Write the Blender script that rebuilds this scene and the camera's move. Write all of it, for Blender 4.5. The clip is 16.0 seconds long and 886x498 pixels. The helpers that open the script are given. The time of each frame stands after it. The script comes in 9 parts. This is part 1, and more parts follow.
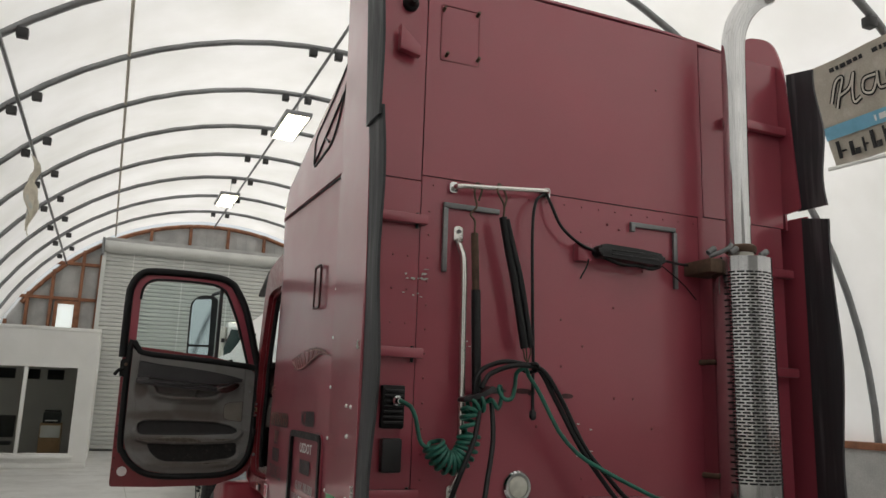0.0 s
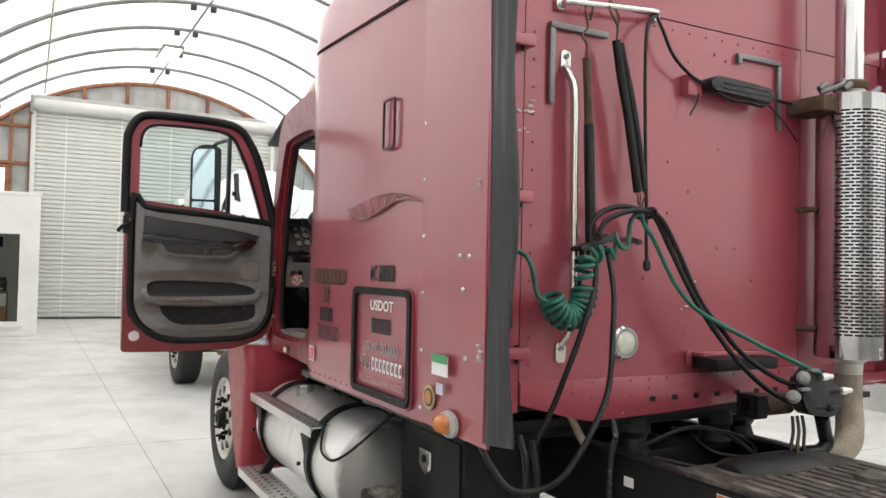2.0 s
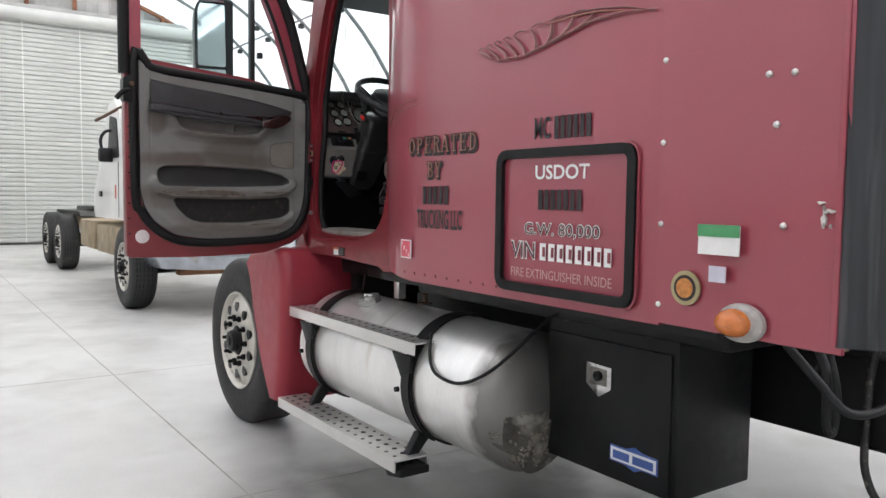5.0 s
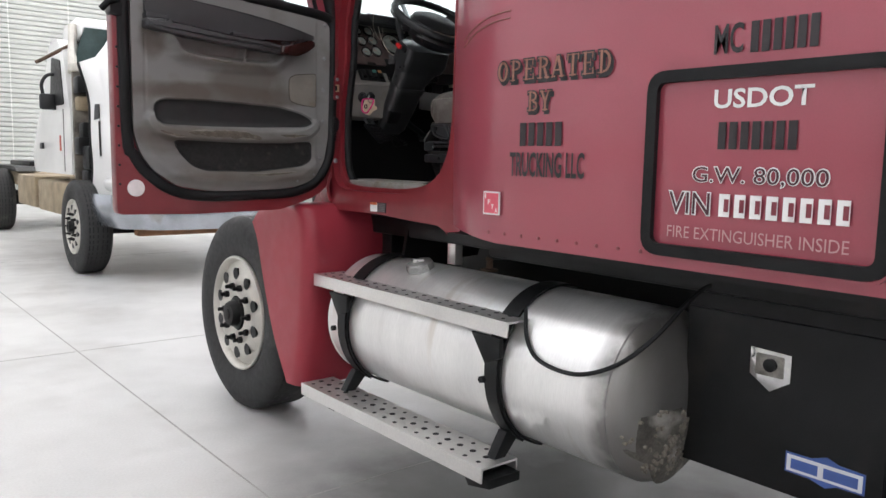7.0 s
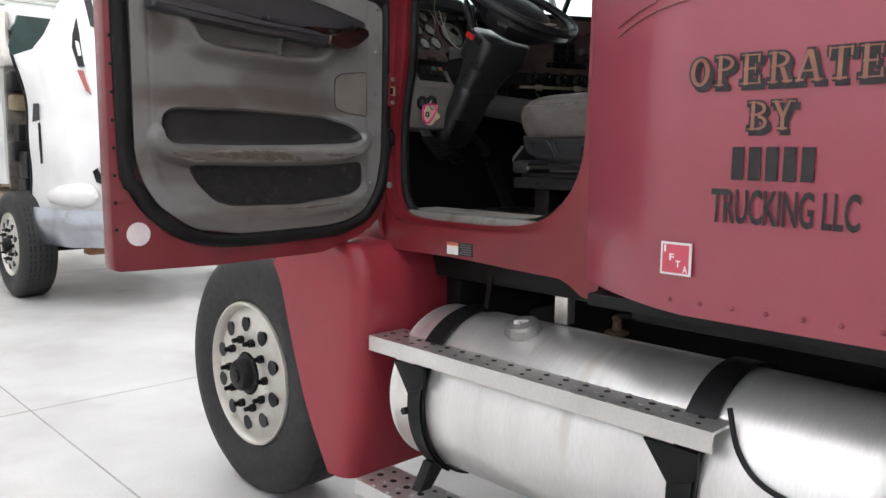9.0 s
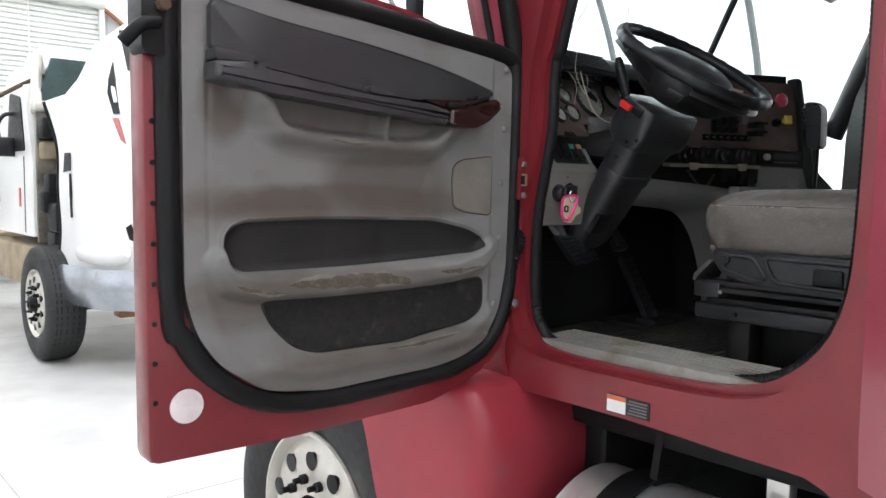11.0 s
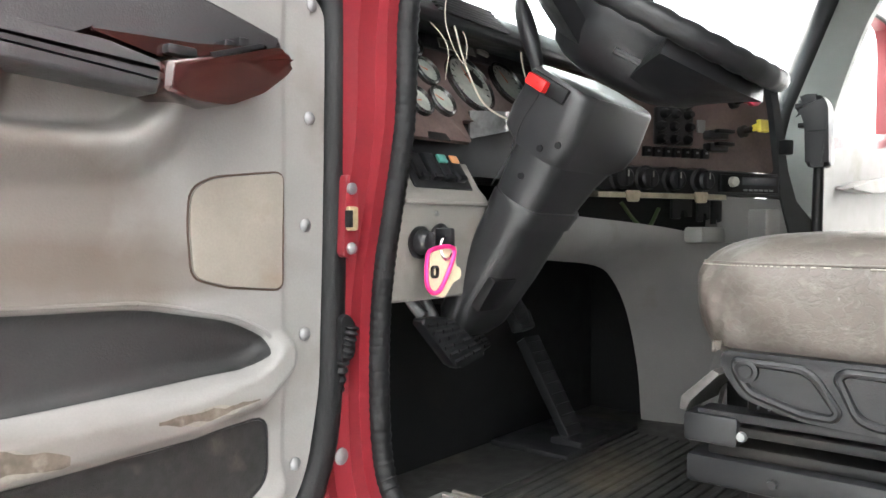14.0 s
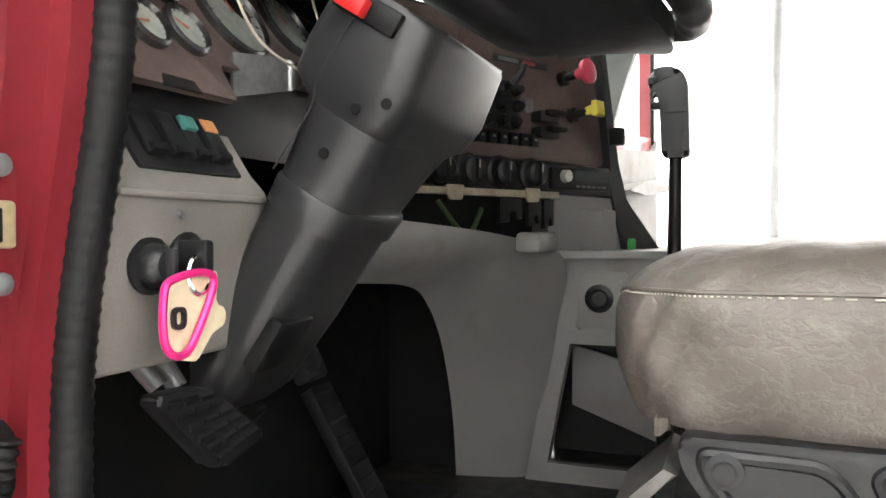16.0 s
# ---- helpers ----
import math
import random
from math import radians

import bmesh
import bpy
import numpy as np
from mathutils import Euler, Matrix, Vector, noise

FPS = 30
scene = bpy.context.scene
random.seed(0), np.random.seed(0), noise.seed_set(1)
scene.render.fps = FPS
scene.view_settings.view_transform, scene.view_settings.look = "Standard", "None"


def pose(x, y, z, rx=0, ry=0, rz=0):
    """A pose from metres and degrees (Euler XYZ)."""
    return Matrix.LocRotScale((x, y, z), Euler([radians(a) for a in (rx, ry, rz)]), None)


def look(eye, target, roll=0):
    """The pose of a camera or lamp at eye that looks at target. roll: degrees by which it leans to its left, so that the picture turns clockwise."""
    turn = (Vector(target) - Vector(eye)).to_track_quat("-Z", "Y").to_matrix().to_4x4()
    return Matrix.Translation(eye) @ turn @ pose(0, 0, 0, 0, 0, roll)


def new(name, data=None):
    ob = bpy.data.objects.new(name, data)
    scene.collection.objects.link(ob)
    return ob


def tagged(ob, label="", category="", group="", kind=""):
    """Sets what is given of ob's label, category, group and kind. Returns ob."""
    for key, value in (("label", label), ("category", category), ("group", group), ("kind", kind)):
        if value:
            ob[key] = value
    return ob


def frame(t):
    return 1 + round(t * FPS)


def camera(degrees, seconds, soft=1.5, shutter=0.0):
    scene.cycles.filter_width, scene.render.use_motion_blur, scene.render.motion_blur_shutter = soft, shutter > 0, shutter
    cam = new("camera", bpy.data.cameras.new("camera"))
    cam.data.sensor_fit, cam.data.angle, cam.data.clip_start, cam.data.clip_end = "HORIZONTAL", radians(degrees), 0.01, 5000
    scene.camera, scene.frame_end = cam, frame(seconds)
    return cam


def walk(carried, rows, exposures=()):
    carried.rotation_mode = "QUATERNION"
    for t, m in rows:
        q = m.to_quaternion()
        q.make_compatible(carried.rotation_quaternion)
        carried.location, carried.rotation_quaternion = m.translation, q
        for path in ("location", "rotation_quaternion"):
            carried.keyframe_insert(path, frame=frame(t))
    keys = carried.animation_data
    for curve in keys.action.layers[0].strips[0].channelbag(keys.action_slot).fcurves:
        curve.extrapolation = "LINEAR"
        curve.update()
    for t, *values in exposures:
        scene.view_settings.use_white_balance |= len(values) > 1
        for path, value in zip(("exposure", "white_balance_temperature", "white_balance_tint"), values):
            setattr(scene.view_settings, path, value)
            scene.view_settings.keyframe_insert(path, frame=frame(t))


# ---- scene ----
cam = camera(59.6, 16.0)
PATH = [
    (0, (-2.137, -3.179, 1.716), (-1.372, -1.372, 2.104), 1.9),
    (0.5, (-2.255, -2.976, 1.672), (-1.432, -1.175, 1.952), 1.7),
    (1, (-2.341, -2.776, 1.651), (-1.494, -0.974, 1.84), 1.5),
    (1.5, (-2.44, -2.613, 1.638), (-1.559, -0.821, 1.745), 1.4),
    (2, (-2.559, -2.458, 1.636), (-1.616, -0.695, 1.69), 1.3),
    (2.5, (-2.626, -2.267, 1.595), (-1.648, -0.522, 1.603), 1.2),
    (3, (-2.658, -2.032, 1.558), (-1.655, -0.303, 1.53), 1.2),
    (3.5, (-2.745, -1.852, 1.523), (-1.71, -0.142, 1.473), 1.1),
    (4, (-2.853, -1.638, 1.505), (-1.796, 0.058, 1.432), 1.2),
    (4.5, (-2.913, -1.433, 1.45), (-1.812, 0.233, 1.353), 1.0),
    (5, (-2.901, -1.187, 1.39), (-1.761, 0.451, 1.258), 0.8),
    (5.2, (-2.913, -1.111, 1.375), (-1.757, 0.515, 1.235), 0.7),
    (7.3, (-2.936, -0.211, 1.317), (-1.666, 1.314, 1.074), 1.0),
    (7.5, (-2.947, -0.112, 1.316), (-1.667, 1.405, 1.069), 0.8),
    (8, (-2.953, 0.138, 1.329), (-1.637, 1.625, 1.09), 0.9),
    (8.5, (-2.908, 0.351, 1.366), (-1.547, 1.796, 1.123), 0.7),
    (9, (-2.818, 0.593, 1.414), (-1.444, 2.025, 1.167), 0.7),
    (9.5, (-2.778, 0.79, 1.466), (-1.404, 2.221, 1.215), 0.7),
    (10, (-2.733, 1.014, 1.544), (-1.357, 2.443, 1.293), 0.7),
    (10.2, (-2.705, 1.081, 1.562), (-1.33, 2.514, 1.324), 0.9),
    (12.3, (-2.248, 1.601, 1.616), (-0.991, 3.155, 1.544), 0.5),
    (12.5, (-2.2, 1.641, 1.61), (-0.941, 3.194, 1.546), 0.5),
    (13, (-2.082, 1.744, 1.604), (-0.706, 3.194, 1.541), 0.5),
    (13.5, (-1.938, 1.827, 1.605), (-0.481, 3.196, 1.544), 0.4),
    (14, (-1.811, 1.905, 1.606), (-0.26, 3.165, 1.552), 0.4),
    (14.5, (-1.726, 1.994, 1.591), (-0.081, 3.13, 1.55), 0.2),
    (15, (-1.631, 2.105, 1.595), (0.109, 3.09, 1.556), -0.0),
    (15.5, (-1.555, 2.168, 1.601), (0.271, 2.982, 1.56), -0.1),
    (16, (-1.476, 2.183, 1.611), (0.394, 2.892, 1.57), -0.2),
]
EXPOSURES = [(0, 0.36, 6700, 9), (0.5, 0.86, 6900, 9), (1.0, 1.3, 6900, 9), (1.5, 1.55, 6700, 9), (2.5, 1.68, 6450, 10), (3.5, 1.72, 6250, 11), (5, 1.62, 6200, 12), (7.5, 1.8, 6200, 13),
             (10, 1.9, 6200, 12), (12.5, 3.5, 5800, 8), (13, 3.88, 5950, 8.5), (13.5, 3.85, 6100, 9), (14, 4.0, 6350, 9), (14.5, 3.92, 6550, 9), (16, 3.75, 6600, 10)]
walk(cam, [(t, look(eye, target, roll)) for t, eye, target, roll in PATH], EXPOSURES)

# ---- world and sun ----
world = bpy.data.worlds.new("sky")
scene.world = world
world.use_nodes = True
wn, wl = world.node_tree.nodes, world.node_tree.links
sky = wn.new("ShaderNodeTexSky")
sky.sky_type, sky.sun_disc, sky.sun_elevation, sky.sun_rotation = "NISHITA", False, radians(48), radians(172)
sky.air_density, sky.dust_density = 1.0, 5.0
pale = wn.new("ShaderNodeHueSaturation")
pale.inputs["Saturation"].default_value = 0.25
wl.new(sky.outputs[0], pale.inputs["Color"])
wl.new(pale.outputs[0], wn["Background"].inputs["Color"])
wn["Background"].inputs["Strength"].default_value = 0.15
sun = new("sun", bpy.data.lights.new("sun", "SUN"))
sun.data.energy, sun.data.angle, sun.data.color = 1.8, radians(12), (1, 0.96, 0.9)
sun.matrix_world = look((0, 0, 30), (0, 0, 0)) @ pose(0, 0, 0)
sun.rotation_euler = (radians(42), 0, radians(8))


# ---- materials ----
def mat(name, color, rough=0.5, metal=0.0, var=0.12, size=2.0, grain=150.0, bump=0.05, coat=0.0, dirt=None, dirt_at=0.6, dirt_size=4.0, spec=0.5, crease=0.0, crease_size=30.0, stretch=None, gloss=0.08):
    """Two scales of colour variation, fine relief, and, where dirt is given, stains of that colour."""
    m = bpy.data.materials.new(name)
    m.use_nodes = True
    n, l = m.node_tree.nodes, m.node_tree.links
    b = n["Principled BSDF"]
    tex = n.new("ShaderNodeTexCoord")

    def noise_at(scale, detail=4.0):
        t = n.new("ShaderNodeTexNoise")
        t.inputs["Scale"].default_value, t.inputs["Detail"].default_value = scale, detail
        where = tex.outputs["Object"]
        if stretch:
            mp_ = n.new("ShaderNodeMapping")
            mp_.inputs["Scale"].default_value = stretch
            l.new(where, mp_.inputs["Vector"])
            where = mp_.outputs[0]
        l.new(where, t.inputs["Vector"])
        return t.outputs["Fac"]

    def ramp(fac, lo, hi, a, c):
        r = n.new("ShaderNodeMapRange")
        r.inputs["From Min"].default_value, r.inputs["From Max"].default_value = lo, hi
        r.inputs["To Min"].default_value, r.inputs["To Max"].default_value = a, c
        l.new(fac, r.inputs["Value"])
        return r.outputs[0]

    def mix(fac, a, c, how="MIX"):
        x = n.new("ShaderNodeMix")
        x.data_type, x.blend_type = "RGBA", how
        for value, socket in ((fac, x.inputs[0]), (a, x.inputs[6]), (c, x.inputs[7])):
            if isinstance(value, bpy.types.NodeSocket):
                l.new(value, socket)
            else:
                socket.default_value = value
        return x.outputs[2]

    big, fine = noise_at(size), noise_at(grain, 2.0)
    tone = ramp(big, 0.3, 0.7, 1 - var, 1 + var)
    tone2 = ramp(fine, 0.3, 0.7, 1 - var * 0.4, 1 + var * 0.4)
    col = mix(1.0, (*color, 1), tone, "MULTIPLY")
    col = mix(1.0, col, tone2, "MULTIPLY")
    if dirt:
        spots = noise_at(dirt_size, 8.0)
        col = mix(ramp(spots, dirt_at, dirt_at + 0.15, 0, 0.85), col, (*dirt, 1))
    l.new(col, b.inputs["Base Color"])
    uneven = 0.02 if metal > 0.3 or coat > 0.3 or rough < 0.31 else 0.08
    l.new(ramp(noise_at(size * 5), 0.3, 0.7, max(rough - uneven, 0.02), min(rough + uneven, 1)), b.inputs["Roughness"])
    b.inputs["Metallic"].default_value = metal
    b.inputs["Coat Weight"].default_value, b.inputs["Coat Roughness"].default_value = coat, gloss
    b.inputs["Specular IOR Level"].default_value = spec
    if crease:
        def ridge_lines(scale, width):
            off, size_ = n.new("ShaderNodeMath"), n.new("ShaderNodeMath")
            off.operation, size_.operation = "SUBTRACT", "ABSOLUTE"
            off.inputs[1].default_value = 0.5
            l.new(noise_at(scale, 3.0), off.inputs[0])
            l.new(off.outputs[0], size_.inputs[0])
            return ramp(size_.outputs[0], 0.0, width, 0.0, 1.0)
        a_, b_ = ridge_lines(crease_size, 0.035), ridge_lines(crease_size * 2.3, 0.05)
        both = n.new("ShaderNodeMath")
        both.operation = "MULTIPLY"
        l.new(a_, both.inputs[0])
        l.new(b_, both.inputs[1])
        line = both.outputs[0]
        l.new(mix(ramp(line, 0.0, 1.0, 0.4, 0.0), col, (min(color[0] * 1.35, 1), min(color[1] * 1.5, 1), min(color[2] * 1.5, 1), 1)), b.inputs["Base Color"])
        cb = n.new("ShaderNodeBump")
        cb.inputs["Strength"].default_value, cb.inputs["Distance"].default_value = crease, 0.004
        l.new(line, cb.inputs["Height"])
    if bump:
        bp = n.new("ShaderNodeBump")
        if crease:
            l.new(cb.outputs[0], bp.inputs["Normal"])
        bp.inputs["Strength"].default_value, bp.inputs["Distance"].default_value = bump, 0.01
        l.new(fine, bp.inputs["Height"])
        l.new(bp.outputs[0], b.inputs["Normal"])
    return m


def stain_shade(m, at, reach, color, most=0.92, grain=2.2):
    """A dark, uneven stain or painted-in shade on a material, round one place."""
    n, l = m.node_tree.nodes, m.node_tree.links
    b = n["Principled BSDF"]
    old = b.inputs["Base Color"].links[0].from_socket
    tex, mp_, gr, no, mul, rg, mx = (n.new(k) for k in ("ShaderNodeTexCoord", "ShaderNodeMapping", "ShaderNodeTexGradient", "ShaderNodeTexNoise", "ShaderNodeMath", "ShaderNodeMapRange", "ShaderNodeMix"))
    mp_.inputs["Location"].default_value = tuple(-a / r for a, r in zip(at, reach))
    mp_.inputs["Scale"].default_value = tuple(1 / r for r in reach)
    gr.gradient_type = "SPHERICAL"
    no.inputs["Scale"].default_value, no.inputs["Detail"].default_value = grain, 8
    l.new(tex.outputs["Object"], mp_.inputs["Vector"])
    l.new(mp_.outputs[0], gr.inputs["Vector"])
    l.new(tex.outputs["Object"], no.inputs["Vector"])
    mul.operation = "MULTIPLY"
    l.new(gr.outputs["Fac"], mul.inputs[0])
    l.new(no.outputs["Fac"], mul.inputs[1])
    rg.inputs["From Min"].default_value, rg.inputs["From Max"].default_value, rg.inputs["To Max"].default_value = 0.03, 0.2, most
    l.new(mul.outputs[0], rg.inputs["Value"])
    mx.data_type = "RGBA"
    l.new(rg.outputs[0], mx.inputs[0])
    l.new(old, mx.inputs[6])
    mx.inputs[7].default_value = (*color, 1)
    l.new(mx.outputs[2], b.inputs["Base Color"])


def cloth_roof():
    """White tarpaulin that lets daylight through."""
    m = bpy.data.materials.new("tarpaulin")
    m.use_nodes = True
    n, l = m.node_tree.nodes, m.node_tree.links
    n.remove(n["Principled BSDF"])
    tex, no = n.new("ShaderNodeTexCoord"), n.new("ShaderNodeTexNoise")
    no.inputs["Scale"].default_value, no.inputs["Detail"].default_value = 0.7, 6
    l.new(tex.outputs["Object"], no.inputs["Vector"])
    cr = n.new("ShaderNodeValToRGB")
    cr.color_ramp.elements[0].position, cr.color_ramp.elements[0].color = 0.3, (0.74, 0.74, 0.71, 1)
    cr.color_ramp.elements[1].position, cr.color_ramp.elements[1].color = 0.65, (0.86, 0.86, 0.85, 1)
    l.new(no.outputs["Fac"], cr.inputs[0])
    d, t, x = n.new("ShaderNodeBsdfDiffuse"), n.new("ShaderNodeBsdfTranslucent"), n.new("ShaderNodeMixShader")
    x.inputs[0].default_value = 0.55
    for sh in (d, t):
        l.new(cr.outputs[0], sh.inputs["Color"])
    l.new(d.outputs[0], x.inputs[1])
    l.new(t.outputs[0], x.inputs[2])
    l.new(x.outputs[0], n["Material Output"].inputs["Surface"])
    return m


def glass(name, tint=(0.9, 0.95, 0.95), rough=0.0):
    m = bpy.data.materials.new(name)
    m.use_nodes = True
    n, l = m.node_tree.nodes, m.node_tree.links
    n.remove(n["Principled BSDF"])
    a, g, x, lw, fr = n.new("ShaderNodeBsdfTransparent"), n.new("ShaderNodeBsdfGlossy"), n.new("ShaderNodeMixShader"), n.new("ShaderNodeLayerWeight"), n.new("ShaderNodeMath")
    a.inputs["Color"].default_value = (*tint, 1)
    g.inputs["Roughness"].default_value = rough
    lw.inputs["Blend"].default_value = 0.5
    fr.operation = "POWER"
    fr.inputs[1].default_value = 4.0
    l.new(lw.outputs["Facing"], fr.inputs[0])
    l.new(fr.outputs[0], x.inputs[0])
    l.new(a.outputs[0], x.inputs[1])
    l.new(g.outputs[0], x.inputs[2])
    l.new(x.outputs[0], n["Material Output"].inputs["Surface"])
    return m


def glow_mat(name, color, strength):
    m = bpy.data.materials.new(name)
    m.use_nodes = True
    b = m.node_tree.nodes["Principled BSDF"]
    b.inputs["Base Color"].default_value = b.inputs["Emission Color"].default_value = (*color, 1)
    b.inputs["Emission Strength"].default_value = strength
    return m


MAROON = mat("maroon_paint", (0.315, 0.054, 0.079), 0.36, 0.1, 0.07, 1.1, 220, 0.002, coat=1.0, spec=0.4, gloss=0.17)
RED = mat("door_jamb_red", (0.185, 0.016, 0.023), 0.36, 0.1, 0.1, 6, 200, 0.01, coat=0.3)
FADED = mat("faded_maroon", (0.22, 0.038, 0.05), 0.42, 0.1, 0.12, 5, 220, 0.01, coat=0.2)
FENDERPL = mat("fender_plastic", (0.3, 0.032, 0.048), 0.42, 0, 0.08, 3, 220, 0.01, coat=0.25, spec=0.3)
GREASE = mat("black_grease", (0.006, 0.006, 0.006), 0.45, 0, 0.4, 20, 200, 0.1, spec=0.25)
RUBBER = mat("rubber", (0.007, 0.0073, 0.008), 0.48, 0, 0.35, 7, 250, 0.07, dirt=(0.02, 0.02, 0.02), dirt_at=0.62, spec=0.25)
GREYRUB = mat("dusty_rubber", (0.028, 0.03, 0.034), 0.45, 0, 0.25, 3, 250, 0.05, dirt=(0.085, 0.088, 0.092), dirt_at=0.54, dirt_size=2.5, stretch=(12, 9, 0.5), spec=0.4)
TYRE = mat("tyre_rubber", (0.019, 0.019, 0.0195), 0.7, 0, 0.25, 7, 250, 0.1, dirt=(0.07, 0.067, 0.06), dirt_at=0.58)
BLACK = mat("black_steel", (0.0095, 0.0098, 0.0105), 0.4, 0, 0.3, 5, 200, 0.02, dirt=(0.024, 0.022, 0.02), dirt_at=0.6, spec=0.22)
BLACKPL = mat("black_plastic", (0.013, 0.0135, 0.015), 0.36, 0, 0.2, 6, 500, 0.06, spec=0.4)
GREYPL = mat("grey_plastic", (0.2, 0.2, 0.19), 0.55, 0, 0.12, 4, 400, 0.06, dirt=(0.13, 0.1, 0.075), dirt_at=0.6, dirt_size=6)
DARKGREY = mat("dark_grey_plastic", (0.027, 0.028, 0.03), 0.36, 0, 0.1, 6, 600, 0.06)
ALU = mat("brushed_aluminium", (0.72, 0.71, 0.69), 0.33, 0.85, 0.1, 3, 120, 0.004, dirt=(0.5, 0.48, 0.45), dirt_at=0.66)
STEELW = mat("painted_rim", (0.58, 0.56, 0.51), 0.38, 0.5, 0.12, 8, 150, 0.006, dirt=(0.33, 0.28, 0.23), dirt_at=0.63, dirt_size=12)
CHROME = mat("chrome", (0.62, 0.62, 0.62), 0.1, 1.0, 0.06, 5, 100, 0.0)
STAINLESS = mat("worn_stainless", (0.74, 0.72, 0.69), 0.22, 1.0, 0.04, 9, 150, 0.0)
RUST = mat("rusty_steel", (0.09, 0.055, 0.035), 0.75, 0.2, 0.4, 12, 150, 0.2)
CONCRETE = mat("polished_concrete", (0.54, 0.54, 0.53), 0.4, 0, 0.12, 1.1, 90, 0.03, dirt=(0.44, 0.435, 0.425), dirt_at=0.5, dirt_size=1.3)
# floor under the truck: stains and the truck's shade, both put into the colour
stain_shade(CONCRETE, (-0.95, 0.95, 0), (1.35, 2.1, 1), (0.14, 0.138, 0.132))
CLOTH = cloth_roof()
STEELGREY = mat("galvanised_tube", (0.22, 0.225, 0.23), 0.45, 0.6, 0.2, 3, 80, 0.05)
WHITEP = mat("white_paint", (0.72, 0.72, 0.7), 0.5, 0, 0.06, 1.5, 100, 0.03)
WHITETRUCK = mat("white_truck_paint", (0.78, 0.78, 0.77), 0.3, 0, 0.05, 3, 120, 0.0, coat=0.4)
SHUTTER = mat("shutter_steel", (0.55, 0.56, 0.54), 0.5, 0.2, 0.08, 1.2, 60, 0.03)
SHEETMETAL = mat("wall_sheet", (0.4, 0.4, 0.39), 0.6, 0.1, 0.2, 2, 60, 0.05)
TIMBER = mat("stained_timber", (0.22, 0.09, 0.045), 0.7, 0, 0.3, 6, 90, 0.15)
CLEAR = glass("clear_glass")
DUSKY = glass("office_glass", (0.82, 0.83, 0.82))
MIRROR = mat("mirror_glass", (0.85, 0.87, 0.9), 0.03, 1.0, 0.0, 2, 50, 0.0)


# ---- mesh helpers ----
WORLD_OF = {}


def thing(name, at, label, category, group="", kind=""):
    e = new(name)
    e.location = at
    e.empty_display_size = 0.2
    WORLD_OF[e] = Matrix.Translation(at)
    return tagged(e, label, category, group, kind)


def part(name, bm, material, parent=None, label="", sharp=35):
    """Links a bmesh as one mesh object under a thing or under a part."""
    me = bpy.data.meshes.new(name)
    bmesh.ops.recalc_face_normals(bm, faces=bm.faces)
    bm.to_mesh(me)
    bm.free()
    me.materials.append(material)
    me.polygons.foreach_set("use_smooth", [True] * len(me.polygons))
    me.set_sharp_from_angle(angle=radians(sharp))
    ob = new(name, me)
    WORLD_OF[ob] = Matrix()
    if parent:
        ob.parent = parent
        ob.matrix_parent_inverse = WORLD_OF[parent].inverted()
    if label:
        ob["label"] = label
    return ob


def structure(name, bm, material, label, category, kind="structure"):
    return tagged(part(name, bm, material), label, category, kind=kind)


def box(x0, x1, y0, y1, z0, z1, bevel=0.0, bm=None, turn=None, seg=2):
    bm = bm or bmesh.new()
    vs = bmesh.ops.create_cube(bm, size=1)["verts"]
    c = Vector(((x0 + x1) / 2, (y0 + y1) / 2, (z0 + z1) / 2))
    for v in vs:
        v.co = Vector((v.co.x * abs(x1 - x0), v.co.y * abs(y1 - y0), v.co.z * abs(z1 - z0)))
        v.co = (turn @ v.co if turn else v.co) + c
    if bevel:
        bmesh.ops.bevel(bm, geom=list({e for v in vs for e in v.link_edges}), offset=bevel, segments=seg, affect="EDGES", profile=0.5)
    return bm


def frame_of(axis):
    a = Vector(axis).normalized()
    u = a.orthogonal().normalized()
    return a, u, a.cross(u)


def lathe(origin, axis, profile, n=32, bm=None, closed=False):
    """Turns (distance along the axis, radius) pairs about the axis."""
    bm = bm or bmesh.new()
    a, u, w = frame_of(axis)
    o = Vector(origin)
    rings = []
    for h, r in profile:
        rings.append([bm.verts.new(o + a * h + (u * math.cos(k * math.tau / n) + w * math.sin(k * math.tau / n)) * r) for k in range(n)])
    for p, q in zip(rings, rings[1:]):
        for k in range(n):
            bm.faces.new((p[k], p[(k + 1) % n], q[(k + 1) % n], q[k]))
    if not closed:
        bm.faces.new(rings[0][::-1])
        bm.faces.new(rings[-1])
    return bm


def cyl(p, q, r, r2=None, n=20, bm=None, bevel=0.0):
    p, q = Vector(p), Vector(q)
    h = (q - p).length
    r2 = r if r2 is None else r2
    prof = [(0, r), (h, r2)]
    if bevel:
        prof = [(0, r - bevel), (bevel, r), (h - bevel, r2), (h, r2 - bevel)]
    return lathe(p, q - p, prof, n, bm)


def glide(points, steps=6, closed=False):
    """A smooth line through the points."""
    pts = [Vector(p) for p in points]
    n = len(pts)
    out = []
    for i in range(n if closed else n - 1):
        p0 = pts[(i - 1) % n] if closed or i else pts[0] * 2 - pts[1]
        p1, p2 = pts[i], pts[(i + 1) % n]
        p3 = pts[(i + 2) % n] if closed or i + 2 < n else p2 * 2 - p1
        for k in range(steps):
            t = k / steps
            out.append(0.5 * (2 * p1 + (p2 - p0) * t + (2 * p0 - 5 * p1 + 4 * p2 - p3) * t * t + (3 * p1 - p0 - 3 * p2 + p3) * t ** 3))
    return out if closed else out + [pts[-1]]


